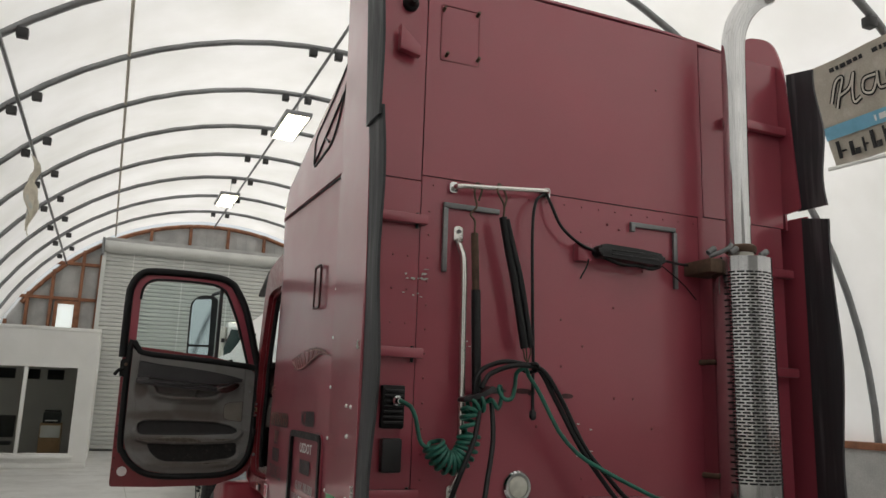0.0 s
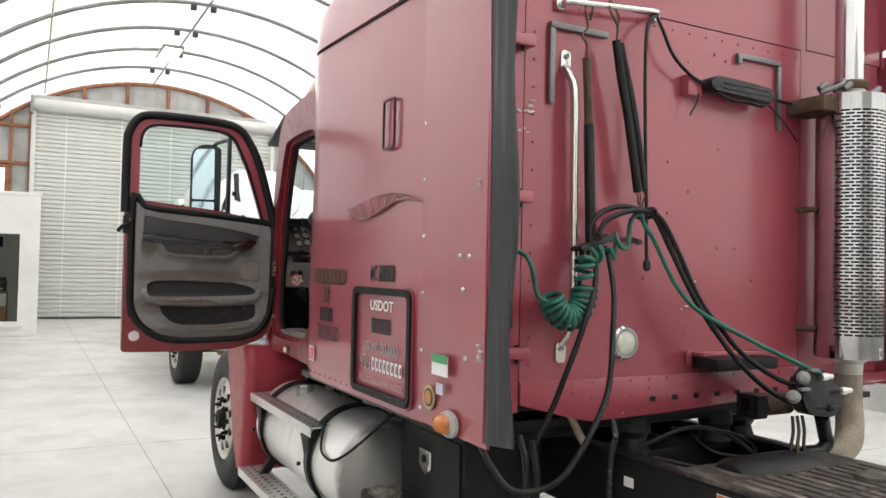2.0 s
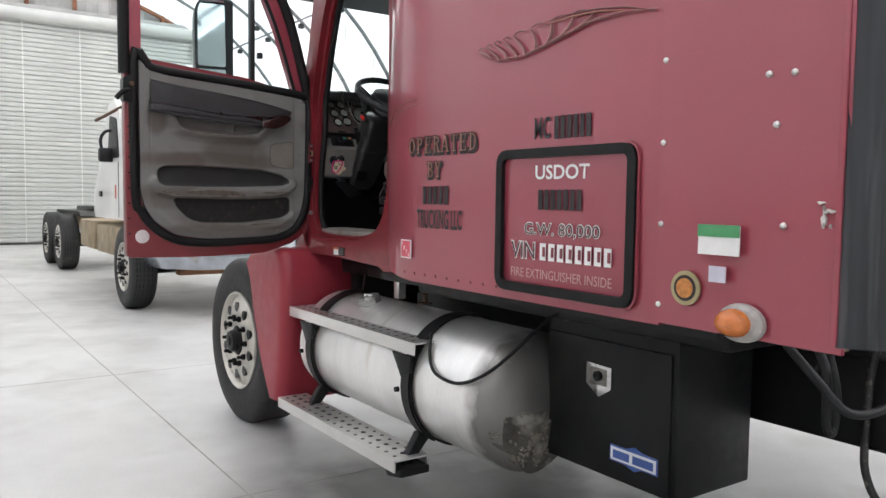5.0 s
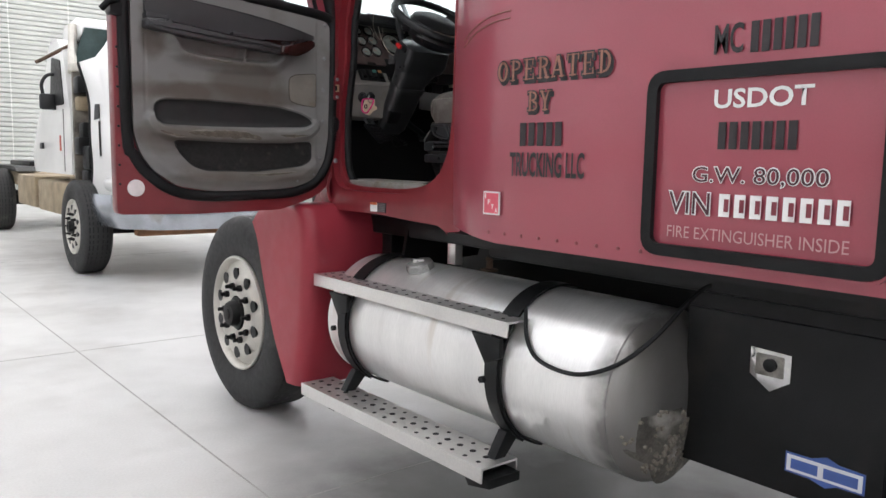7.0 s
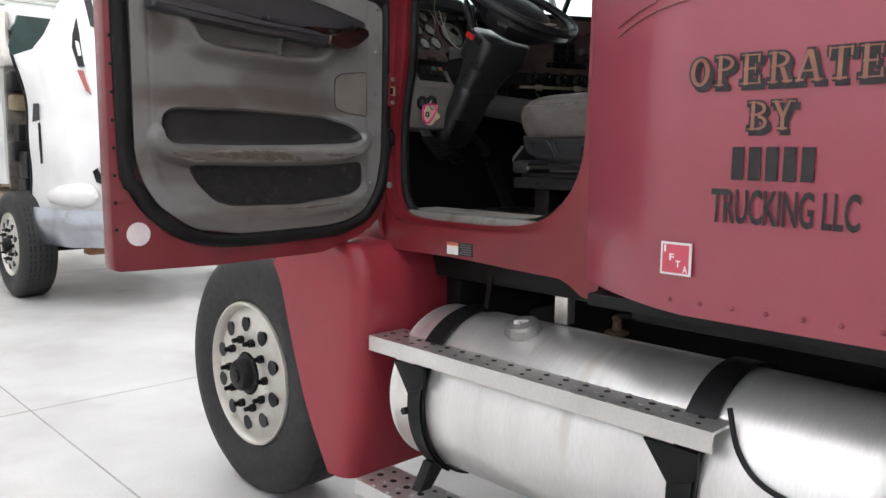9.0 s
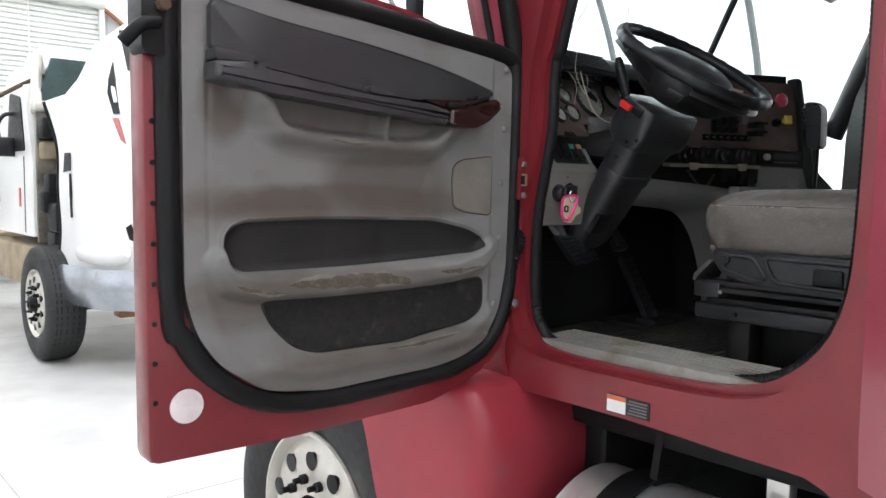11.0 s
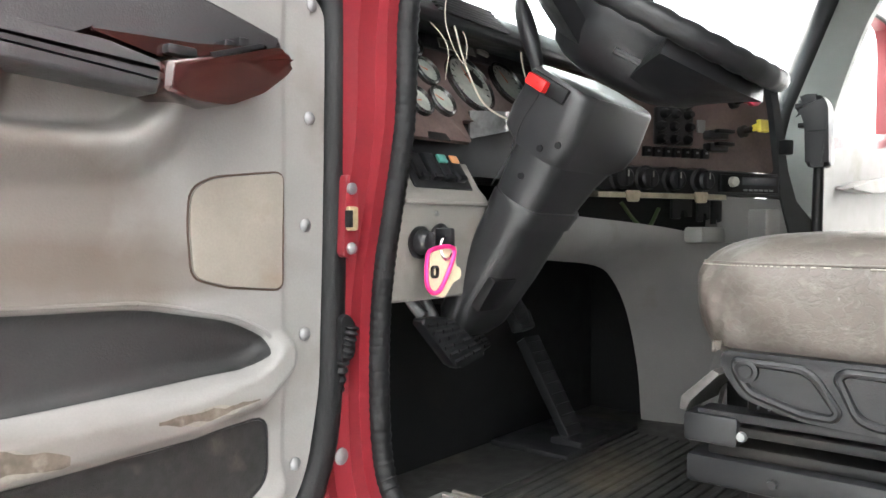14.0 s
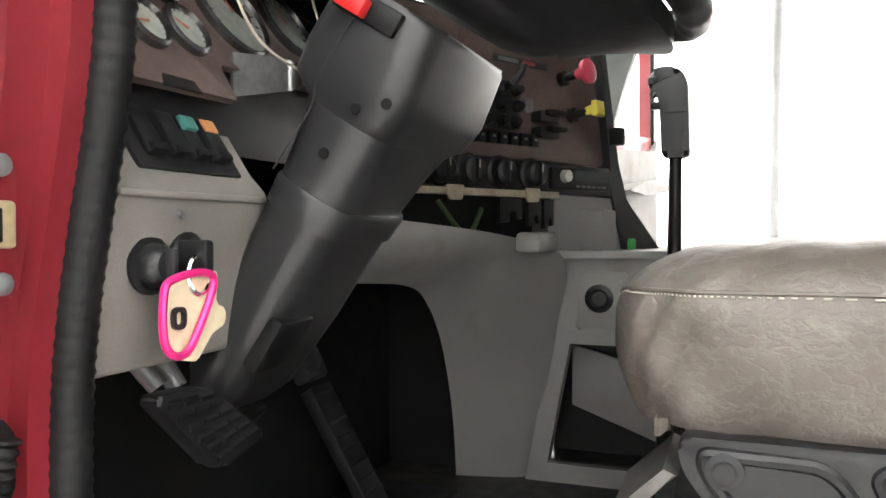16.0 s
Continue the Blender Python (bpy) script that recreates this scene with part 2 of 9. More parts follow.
def tube(points, r, n=10, bm=None, steps=6, closed=False, smooth=True):
    bm = bm or bmesh.new()
    if not callable(r) and r > 0.006:
        n = max(n, 14)
    line = glide(points, steps, closed) if smooth else [Vector(p) for p in points]
    up = None
    rings = []
    m = len(line)
    for i, p in enumerate(line):
        a = (line[(i + 1) % m] if closed or i + 1 < m else p) - (line[i - 1] if closed or i else p)
        a.normalize()
        if up is None:
            up = a.orthogonal().normalized()
        up = (up - a * up.dot(a)).normalized()
        w = a.cross(up)
        rad = r(i / max(m - 1, 1)) if callable(r) else r
        rings.append([bm.verts.new(p + (up * math.cos(k * math.tau / n) + w * math.sin(k * math.tau / n)) * rad) for k in range(n)])
    pairs = list(zip(rings, rings[1:])) + ([(rings[-1], rings[0])] if closed else [])
    for p, q in pairs:
        for k in range(n):
            bm.faces.new((p[k], p[(k + 1) % n], q[(k + 1) % n], q[k]))
    if not closed:
        bm.faces.new(rings[0][::-1])
        bm.faces.new(rings[-1])
    return bm


def round_off(pts, r, n=5):
    """Rounds the corners of a flat polygon of (u, v) pairs; r may be one radius or one a corner."""
    out = []
    for i, p in enumerate(pts):
        p = Vector((*p[:2], 0))
        a = (Vector((*pts[i - 1][:2], 0)) - p)
        b = (Vector((*pts[(i + 1) % len(pts)][:2], 0)) - p)
        k = r[i] if isinstance(r, (list, tuple)) else r
        k = min(k, a.length * 0.48, b.length * 0.48)
        s, e = p + a.normalized() * k, p + b.normalized() * k
        for j in range(n + 1):
            t = j / n
            q = s * (1 - t) ** 2 + p * 2 * t * (1 - t) + e * t * t
            out.append((q.x, q.y))
    return out


def put(plane, u, v, w):
    return {"xz": (u, w, v), "yz": (w, u, v), "xy": (u, v, w)}[plane]


def prism(plane, pts, w0, w1, bevel=0.0, bm=None, seg=2):
    bm = bm or bmesh.new()
    a = [bm.verts.new(put(plane, u, v, w0)) for u, v in pts]
    c = [bm.verts.new(put(plane, u, v, w1)) for u, v in pts]
    fs = [bm.faces.new(a), bm.faces.new(c[::-1])]
    for i in range(len(pts)):
        j = (i + 1) % len(pts)
        fs.append(bm.faces.new((a[i], c[i], c[j], a[j])))
    if bevel:
        es = {e for f in fs[:2] for e in f.edges}
        bmesh.ops.bevel(bm, geom=list(es), offset=bevel, segments=seg, affect="EDGES", profile=0.5)
    return bm


def strip(plane, outer, inner, w0, w1, closed=True, bm=None):
    """A flat band of thickness w0 to w1 between two outlines of equally many points."""
    bm = bm or bmesh.new()
    q = [[bm.verts.new(put(plane, u, v, w)) for u, v in line] for line, w in ((outer, w0), (inner, w0), (inner, w1), (outer, w1))]
    n = len(outer)
    for i in range(n if closed else n - 1):
        j = (i + 1) % n
        for k in range(4):
            a, c = q[k], q[(k + 1) % 4]
            bm.faces.new((a[i], a[j], c[j], c[i]))
    if not closed:
        bm.faces.new([l[0] for l in q])
        bm.faces.new([l[-1] for l in q][::-1])
    return bm


def shell(f, nu, nv, bm=None, thick=0.0):
    """A surface f(u, v) over the unit square, thickened along its normals."""
    bm = bm or bmesh.new()
    g = [[bm.verts.new(f(i / nu, j / nv)) for j in range(nv + 1)] for i in range(nu + 1)]
    for i in range(nu):
        for j in range(nv):
            bm.faces.new((g[i][j], g[i + 1][j], g[i + 1][j + 1], g[i][j + 1]))
    if thick:
        bm.normal_update()
        bmesh.ops.solidify(bm, geom=bm.faces[:], thickness=thick)
    return bm


def ring_rect(plane, u0, u1, v0, v1, r, width, w0, w1, bm=None):
    o = round_off([(u0, v0), (u1, v0), (u1, v1), (u0, v1)], r)
    i = round_off([(u0 + width, v0 + width), (u1 - width, v0 + width), (u1 - width, v1 - width), (u0 + width, v1 - width)], max(r - width, 0.001))
    return strip(plane, o, i, w0, w1, True, bm)


def lettering(name, body, size, place, material, parent, bold=0.0, width=1.0, depth=0.002, spacing=1.0, align="LEFT"):
    """Letters as thin raised shapes. place: the pose of the first letter's foot, x along the line, y up."""
    c = bpy.data.curves.new(name, "FONT")
    c.body, c.size, c.extrude, c.offset, c.space_character, c.align_x = body, size, depth / 2, bold, spacing, align
    c.resolution_u = 3
    tmp = new(name, c)
    me = bpy.data.meshes.new_from_object(tmp.evaluated_get(bpy.context.evaluated_depsgraph_get()))
    bpy.data.objects.remove(tmp)
    bpy.data.curves.remove(c)
    me.transform(place @ Matrix.Diagonal((width, 1, 1, 1)))
    me.materials.append(material)
    me.name = name
    ob = new(name, me)
    WORLD_OF[ob] = Matrix()
    ob.parent = parent
    ob.matrix_parent_inverse = WORLD_OF[parent].inverted()
    return ob


# ---- the tent hall ----
MID, HALF, SILL, RISE = 0.69, 6.2, 1.3, 5.75
FAR, NEAR = 21.9, -14.0
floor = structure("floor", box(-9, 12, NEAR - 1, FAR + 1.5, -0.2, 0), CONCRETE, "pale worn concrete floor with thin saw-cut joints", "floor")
JOINT = mat("joint_shadow", (0.33, 0.325, 0.31), 0.8, 0, 0.2, 6, 90, 0.1)
for x in (-4.2, -1.62, 3.0):
    part("floor_joint", box(x - 0.004, x + 0.004, NEAR, FAR, -0.004, 0.0012), JOINT, floor)
for y in (-2.6, 2.2, 5.05, 9.9, 14.8, 19.6):
    part("floor_joint", box(-5.2, 6.8, y - 0.004, y + 0.004, -0.004, 0.0012), JOINT, floor)


def hoop_point(a, grow=0.0):
    return MID - (HALF + grow) * math.cos(a), SILL + (RISE + grow) * math.sin(a)


roof = structure("ceiling", shell(lambda u, v: (lambda p: Vector((p[0], NEAR + (FAR - NEAR) * v, p[1])))(hoop_point(math.pi * u, 0.05 - 0.03 * math.sin(v * math.pi * 18) ** 2)), 64, 120),
                 CLOTH, "white translucent tarpaulin roof stretched over steel hoops", "tent roof")
CLIPM = mat("clip_black", (0.03, 0.03, 0.03), 0.6)
RIDGES = (0.492, 0.255, 0.735)
for y in [20.1 - 2.03 * k for k in range(17)]:
    hoop = tagged(part("roof_hoop", tube([(hoop_point(math.pi * k / 36)[0], y, hoop_point(math.pi * k / 36)[1]) for k in range(37)], 0.043, 8, smooth=False), STEELGREY),
                  "grey galvanised steel tube hoop under the tarpaulin", "roof hoop", "hoops of the tent roof", "structure")
    for a in RIDGES:
        for d in (-0.0135, 0.0075) if a > 0.4 else (-0.006, 0.0135):
            cx, cz = hoop_point(math.pi * (a + d), -0.09)
            part("clamp", box(cx - 0.06, cx + 0.06, y - 0.05, y + 0.05, cz - 0.06, cz + 0.05, 0.01), CLIPM, hoop)
for a in RIDGES:
    px_, pz_ = hoop_point(math.pi * a, -0.1)
    structure("purlin", cyl((px_, NEAR, pz_), (px_, FAR, pz_), 0.026, n=8), STEELGREY, "thin grey steel purlin running along the tent roof", "purlin")
structure("roof_seam", tube([(hoop_point(math.pi * 0.339, -0.0)[0], NEAR + (FAR - NEAR) * k / 60, hoop_point(math.pi * 0.339, 0.0)[1]) for k in range(61)], 0.022, 6, smooth=False), mat("seam_dirt", (0.42, 0.38, 0.32), 0.8, 0, 0.2, 3), "dirty welded seam in the tarpaulin", "seam")
for side in (-1, 1):
    wx = MID + side * HALF
    # the west wall is unseen, and white to bounce light onto the truck
    structure("wall_west" if side < 0 else "wall_east", box(wx - 0.1, wx + 0.1, NEAR, FAR, 0, SILL), SHEETMETAL if side > 0 else WHITEP, "low grey sheet-metal side wall under the tarpaulin" if side > 0 else "unseen low side wall under the tarpaulin, white to bounce light", "wall")
    structure("trim", box(wx - 0.16, wx + 0.16, NEAR, FAR, SILL, SILL + 0.09, 0.01), TIMBER, "brown timber rail on top of the low side wall", "trim")
outline = [hoop_point(math.pi * k / 40) for k in range(41)] + [(MID + HALF, 0), (MID - HALF, 0)]
wall_n = structure("wall_north", prism("xz", outline, FAR + 0.16, FAR + 0.3), SHEETMETAL, "end wall of grey sheet metal behind timber framing", "wall")
bm = bmesh.new()
for k in range(40):
    x = MID - HALF + 0.31 * k
    top = SILL + RISE * math.sqrt(max(0.0, 1 - ((x - MID) / HALF) ** 2))
    if top > 1.5:
        box(x - 0.03, x + 0.03, FAR + 0.135, FAR + 0.162, 0, top, bm=bm)
tagged(part("sheet_ribs", bm, SHEETMETAL, wall_n), kind="stuff")
# unseen closing wall, added in grey so the chrome reflects something darker
structure("wall_south", prism("xz", outline, NEAR - 0.2, NEAR), SHEETMETAL, "unseen grey sheet-metal end wall behind the camera", "wall")
# timber framing of the end wall
for x in (-4.95, -4.45, -3.85, -3.1, -2.62, -1.3, -0.15, 1.0, 2.15, 3.3):
    top = SILL + RISE * math.sqrt(max(0.0, 1 - ((x - MID) / HALF) ** 2)) - 0.05
    lo = 2.9 if x < -2.6 else 6.15
    part("stud", box(x - 0.045, x + 0.045, FAR + 0.0, FAR + 0.13, lo, max(top, lo + 0.1), 0.004), TIMBER, wall_n)
for x0, x1, z in ((-5.4, -2.6, 4.33), (-4.4, -2.6, 5.38)):
    part("girt", box(x0, x1, FAR - 0.003, FAR + 0.12, z - 0.045, z + 0.045, 0.004), TIMBER, wall_n)
part("end_rafter", tube([(hoop_point(math.pi * k / 36, -0.1)[0], FAR + 0.05, hoop_point(math.pi * k / 36, -0.1)[1]) for k in range(6, 31)], 0.06, 4, smooth=False), TIMBER, wall_n)
win = structure("window_1", ring_rect("xz", -3.74, -3.13, 3.36, 4.26, 0.01, 0.09, FAR - 0.02, FAR + 0.1), TIMBER, "small timber-framed window high in the end wall", "window")
# the pane itself emits, in place of daylight from outside
part("window_pane", prism("xz", [(-3.65, 3.45), (-3.22, 3.45), (-3.22, 4.17), (-3.65, 4.17)], FAR + 0.06, FAR + 0.065), glow_mat("glowing_pane", (0.75, 0.82, 0.82), 0.5), win)
# roll-up door
shut = structure("door_1", box(-2.62, -2.5, FAR - 0.12, FAR + 0.1, 0, 6.1, 0.005), SHUTTER, "tall closed grey steel roll-up door", "roll-up door")
part("guide", box(4.1, 4.22, FAR - 0.12, FAR + 0.1, 0, 6.1, 0.005), SHUTTER, shut)
part("drum", cyl((-2.6, FAR - 0.16, 5.98), (4.2, FAR - 0.16, 5.98), 0.17, n=28), SHUTTER, shut)
part("drum_bracket", box(-2.66, -2.58, FAR - 0.4, FAR, 5.7, 6.2, 0.01), STEELGREY, shut)
sl_me = None
for k in range(48):
    z = 0.06 + 0.122 * k
    if sl_me is None:
        first = part("slat", prism("yz", [(FAR + 0.01, 0), (FAR - 0.022, 0.02), (FAR - 0.028, 0.055), (FAR - 0.022, 0.09), (FAR + 0.01, 0.11), (FAR + 0.012, 0.121), (FAR + 0.02, 0.121), (FAR + 0.02, 0)], -2.5, 4.1), SHUTTER, shut)
        first.location.z = z
        sl_me = first.data
    else:
        o = new("slat", sl_me)
        o.parent, o.location.z = shut, z
for x in (-1.73, -0.28, 1.1, 2.5):
    part("wind_strap", box(x - 0.014, x + 0.014, FAR - 0.04, FAR - 0.029, 0.05, 5.9, 0.003), WHITEP, shut)
structure("lintel", box(-2.6, 4.2, FAR - 0.02, FAR + 0.14, 6.1, 6.28, 0.004), SHEETMETAL, "grey steel flashing over the roll-up door", "trim")

# ---- office built into the corner ----
OX0, OX1, OY, OZ = -5.4, -2.36, 16.5, 3.03
off = structure("wall_office", strip("xz", [(OX0, 0), (OX1, 0), (OX1, OZ), (OX0, OZ)], [(-4.9, 0.27), (-2.69, 0.27), (-2.69, 2.25), (-4.9, 2.25)], OY, OY + 0.15), WHITEP, "white-painted office partition wall with a wide window", "wall")
part("office_return", box(OX1 - 0.15, OX1, OY + 0.152, FAR - 0.15, 0, OZ), WHITEP, off)
part("office_roof", box(OX0, OX1 + 0.02, OY - 0.02, FAR - 0.15, OZ, OZ + 0.08, 0.005), WHITEP, off)
part("skirting", box(OX0, OX1, OY - 0.02, OY - 0.001, 0, 0.1, 0.004), WHITEP, off)
part("sill_board", box(-4.95, -2.64, OY - 0.06, OY + 0.1, 0.2, 0.268, 0.006), WHITEP, off)
wf = structure("window_2", ring_rect("xz", -4.9, -2.69, 0.27, 2.25, 0.005, 0.05, OY - 0.01, OY + 0.1), WHITEP, "white sliding office window with two panes", "window")
part("mullion", box(-3.82, -3.74, OY - 0.015, OY + 0.1, 0.32, 2.2, 0.006), WHITEP, wf)
for x0, x1 in ((-4.85, -3.82), (-3.74, -2.74)):
    pn_ = part("pane", prism("xz", [(x0, 0.32), (x1, 0.32), (x1, 2.2), (x0, 2.2)], OY + 0.05, OY + 0.055), DUSKY, wf)
    pn_.visible_shadow = False
structure("office_back_wall", box(OX0, OX1 - 0.15, OY + 2.6, OY + 2.7, 0, OZ), mat("office_wall", (0.62, 0.6, 0.55), 0.7, 0, 0.1, 2), "dull grey-beige back wall inside the office", "wall")
CARD = mat("cardboard", (0.33, 0.2, 0.1), 0.75, 0, 0.15, 5)
oc = thing("office_cabinet", (-3.15, 17.2, 0), "brown wooden office cabinet behind the window", "cabinet")
part("carcass", box(-3.4, -2.95, 17.0, 17.5, 0, 0.95, 0.01), CARD, oc)
part("door", box(-3.38, -2.97, 16.985, 16.999, 0.05, 0.6, 0.004), CARD, oc)
part("drawer", box(-3.38, -2.97, 16.985, 16.999, 0.63, 0.9, 0.004), mat("drawer_white", (0.6, 0.6, 0.58), 0.5), oc)
pr = thing("printer", (-3.15, 17.2, 0.95), "dark office printer standing on the cabinet", "printer")
part("body", box(-3.36, -2.98, 17.02, 17.45, 0.95, 1.2, 0.03), BLACKPL, pr)
part("lid", box(-3.34, -3.0, 17.04, 17.43, 1.205, 1.25, 0.015), DARKGREY, pr)
part("tray", box(-3.3, -3.04, 16.9, 17.02, 1.0, 1.02, 0.004), WHITEP, pr)
och = thing("office_chair", (-4.2, 17.3, 0), "dark office chair inside the office", "chair")
part("seat", box(-4.45, -3.95, 17.05, 17.5, 0.45, 0.53, 0.03), BLACKPL, och)
part("backrest", box(-4.45, -3.95, 17.45, 17.53, 0.6, 1.1, 0.03), BLACKPL, och)
part("post", cyl((-4.2, 17.27, 0.1), (-4.2, 17.27, 0.45), 0.03, n=10), BLACK, och)
part("foot", box(-4.45, -3.95, 17.23, 17.31, 0.0, 0.1, 0.02), BLACK, och)
for k in range(3):
    pf = thing("wall_frame", (-4.4 + 0.55 * k, 19.05, 1.75), "small dark picture frame on the office wall", "frame", "frames on the office wall")
    part("frame_edge", ring_rect("xz", -4.6 + 0.55 * k, -4.22 + 0.55 * k, 1.95, 2.2, 0.01, 0.03, 19.07, 19.1), BLACKPL, pf)
    part("frame_sheet", box(-4.57 + 0.55 * k, -4.25 + 0.55 * k, 19.08, 19.095, 1.98, 2.17), BLACK, pf)

# ---- lamps and cloths under the roof ----
for lx, y, half in ((0.53, 10.6, 0.68), (0.25, 16.9, 0.6)):
    hl = thing("high_bay_lamp", (lx, y, 6.75), "flat square high-bay lamp hanging under the roof", "lamp", "high-bay lamps")
    part("housing", box(lx - 0.24, lx + 0.24, y - half - 0.04, y + half + 0.04, 6.64, 6.72, 0.01), STEELGREY, hl)
    for k in range(6):
        part("light_tube", cyl((lx - 0.17 + 0.068 * k, y - half, 6.63), (lx - 0.17 + 0.068 * k, y + half, 6.63), 0.022, n=8), glow_mat("lamp_tube", (1, 0.93, 0.72), 9.0), hl)
    for yy in (y - 0.5, y + 0.5):
        part("hanger", cyl((lx, yy, 6.72), (lx + 0.02, yy, 7.05), 0.006, n=6), STEELGREY, hl)
RAG = mat("dirty_cloth", (0.5, 0.46, 0.38), 0.85, 0, 0.2, 4, 90, 0.2, dirt=(0.3, 0.38, 0.42), dirt_at=0.6, dirt_size=3)
px_, pz_ = hoop_point(math.pi * RIDGES[1], -0.1)
rag = shell(lambda u, v: Vector((px_ - 0.0 + 0.06 * math.sin(v * 9 + u * 3) + 0.05 * (u - 0.5), 10.6 + 1.1 * (u - 0.5) * (1 - 0.55 * v) + 0.1 * v, pz_ - 0.05 - 1.15 * v * (0.75 + 0.25 * math.sin(u * 7 + 1)))), 16, 16, thick=0.006)
tagged(part("hanging_cloth", rag, RAG), "ragged faded cloth hanging from the roof purlin", "cloth")
bn = thing("banner", (4.6, 1.4, 4.3), "weathered beige banner with dark script on the tent wall", "banner")
def banner_pt(u, v):
    return Vector((4.62 - 0.28 * (v - 0.5) * 1.4 + 0.02 * math.sin(u * 12), 2.5 - 2.3 * u, 4.33 + 1.0 * v))
part("sheet", shell(banner_pt, 12, 4, thick=0.006), mat("banner_beige", (0.42, 0.39, 0.33), 0.8, 0, 0.15, 3, 60, 0.1, dirt=(0.55, 0.53, 0.48), dirt_at=0.6), bn)


def on_banner(u0, u1, v0, v1, material, name="script_stroke", slant=0.0, lift=0.012):
    bm = bmesh.new()
    q = [banner_pt(u0, v0), banner_pt(u1, v0), banner_pt(u1 + slant, v1), banner_pt(u0 + slant, v1)]
    bm.faces.new([bm.verts.new(p - Vector((lift, 0, 0))) for p in q])
    part(name, bm, material, bn)


def ribbon(line, w, lift, material, name):
    """A pen stroke of even width on the banner."""
    line = [Vector(p) for p in glide([(*p, 0) for p in line], 6)]
    bm, rows = bmesh.new(), []
    for a, p in enumerate(line):
        d = line[min(a + 1, len(line) - 1)] - line[max(a - 1, 0)]
        n_ = Vector((-d.y, d.x * 2.3, 0)).normalized() * w
        rows.append([bm.verts.new(banner_pt(p.x + n_.x / 2.3 * k, p.y + n_.y * k) - Vector((lift, 0, 0))) for k in (-1, 1)])
    for a, b in zip(rows, rows[1:]):
        bm.faces.new((a[0], b[0], b[1], a[1]))
    part(name, bm, material, bn)


PENS = ([(0.08, 0.6), (0.13, 0.78), (0.17, 0.8), (0.13, 0.66), (0.1, 0.54)], [(0.12, 0.64), (0.19, 0.69), (0.23, 0.8), (0.2, 0.66), (0.19, 0.54), (0.23, 0.56)],
        [(0.33, 0.7), (0.27, 0.7), (0.25, 0.6), (0.29, 0.56), (0.33, 0.66), (0.34, 0.72), (0.33, 0.58), (0.37, 0.56)],
        [(0.46, 0.71), (0.4, 0.71), (0.38, 0.61), (0.42, 0.57), (0.46, 0.67), (0.47, 0.73), (0.46, 0.59), (0.5, 0.57)],
        [(0.59, 0.72), (0.53, 0.72), (0.51, 0.62), (0.55, 0.58), (0.59, 0.7), (0.58, 0.5), (0.53, 0.43), (0.5, 0.48), (0.6, 0.6)],
        [(0.69, 0.8), (0.71, 0.88)], [(0.75, 0.74), (0.71, 0.72), (0.74, 0.66), (0.74, 0.58), (0.69, 0.58)])
PALE = mat("banner_pale", (0.5, 0.48, 0.42), 0.8, 0, 0.1, 5)
for pen in PENS:
    ribbon(pen, 0.026, 0.012, BLACKPL, "script_stroke")
    ribbon(pen, 0.011, 0.016, PALE, "script_stroke")
rnd = random.Random(5)
u = 0.03
while u < 0.93:
    w_ = rnd.choice((0.03, 0.045, 0.045, 0.05))
    on_banner(u, u + w_ * 0.42, 0.06, 0.2 + rnd.choice((0, 0, 0.035)), BLACKPL, "word_bar", 0.006)
    on_banner(u + w_ * 0.42, u + w_, 0.06 + rnd.choice((0, 0.08)), 0.12 + rnd.choice((0, 0.08)), BLACKPL, "word_bar", 0.004)
    u += w_ + 0.016
u = 0.12
while u < 0.9:
    w_ = rnd.uniform(0.012, 0.03)
    on_banner(u, u + w_, 0.89, 0.93, BLACKPL, "word_bar")
    u += w_ + rnd.choice((0.008, 0.008, 0.05))
on_banner(0.0, 0.5, 0.26, 0.39, mat("banner_blue", (0.16, 0.4, 0.55), 0.6, 0, 0.1, 5), "blue_field")
on_banner(0.44, 0.48, 0.28, 0.37, WHITEP, "badge_spot", 0.0, 0.016)
for k in range(7):
    on_banner(0.03 + 0.05 * k, 0.065 + 0.05 * k, 0.295, 0.35, WHITEP, "word_bar", 0.004, 0.016)
    on_banner(0.53 + 0.055 * k, 0.57 + 0.055 * k, 0.33, 0.37, mat("banner_red", (0.4, 0.1, 0.08), 0.7), "word_bar", 0.004)
part("rope", tube([(4.76, 2.55, 4.3), (4.78, 1.6, 4.27), (4.76, 0.3, 4.3)], 0.02, 6), WHITEP, bn)

# ---- the wrecked white truck ----
wt = thing("wrecked_truck", (0.5, 11, 0), "white semi truck with torn hood and stripped side", "truck")
TAN = mat("tan_primer", (0.3, 0.24, 0.16), 0.7, 0.1, 0.25, 5, 90, 0.1)
HOOD_FOOT = [(-0.6, 8.5, 0.86), (-0.56, 8.1, 0.86), (-0.47, 7.7, 0.87), (-0.25, 7.45, 0.88), (0.3, 7.35, 0.88), (1.0, 7.4, 0.88), (1.45, 7.7, 0.88), (1.6, 8.5, 0.86)]
HOOD_TOP = [(-0.68, 8.5, 2.24), (-0.5, 8.5, 2.32), (-0.42, 8.5, 2.45), (-0.29, 8.5, 2.76), (-0.02, 8.5, 2.98), (0.5, 8.5, 3.0), (1.2, 8.5, 2.6), (1.55, 8.5, 2.3)]


def along(line, u):
    k = u * (len(line) - 1)
    i = min(int(k), len(line) - 2)
    return Vector(line[i]).lerp(Vector(line[i + 1]), k - i)


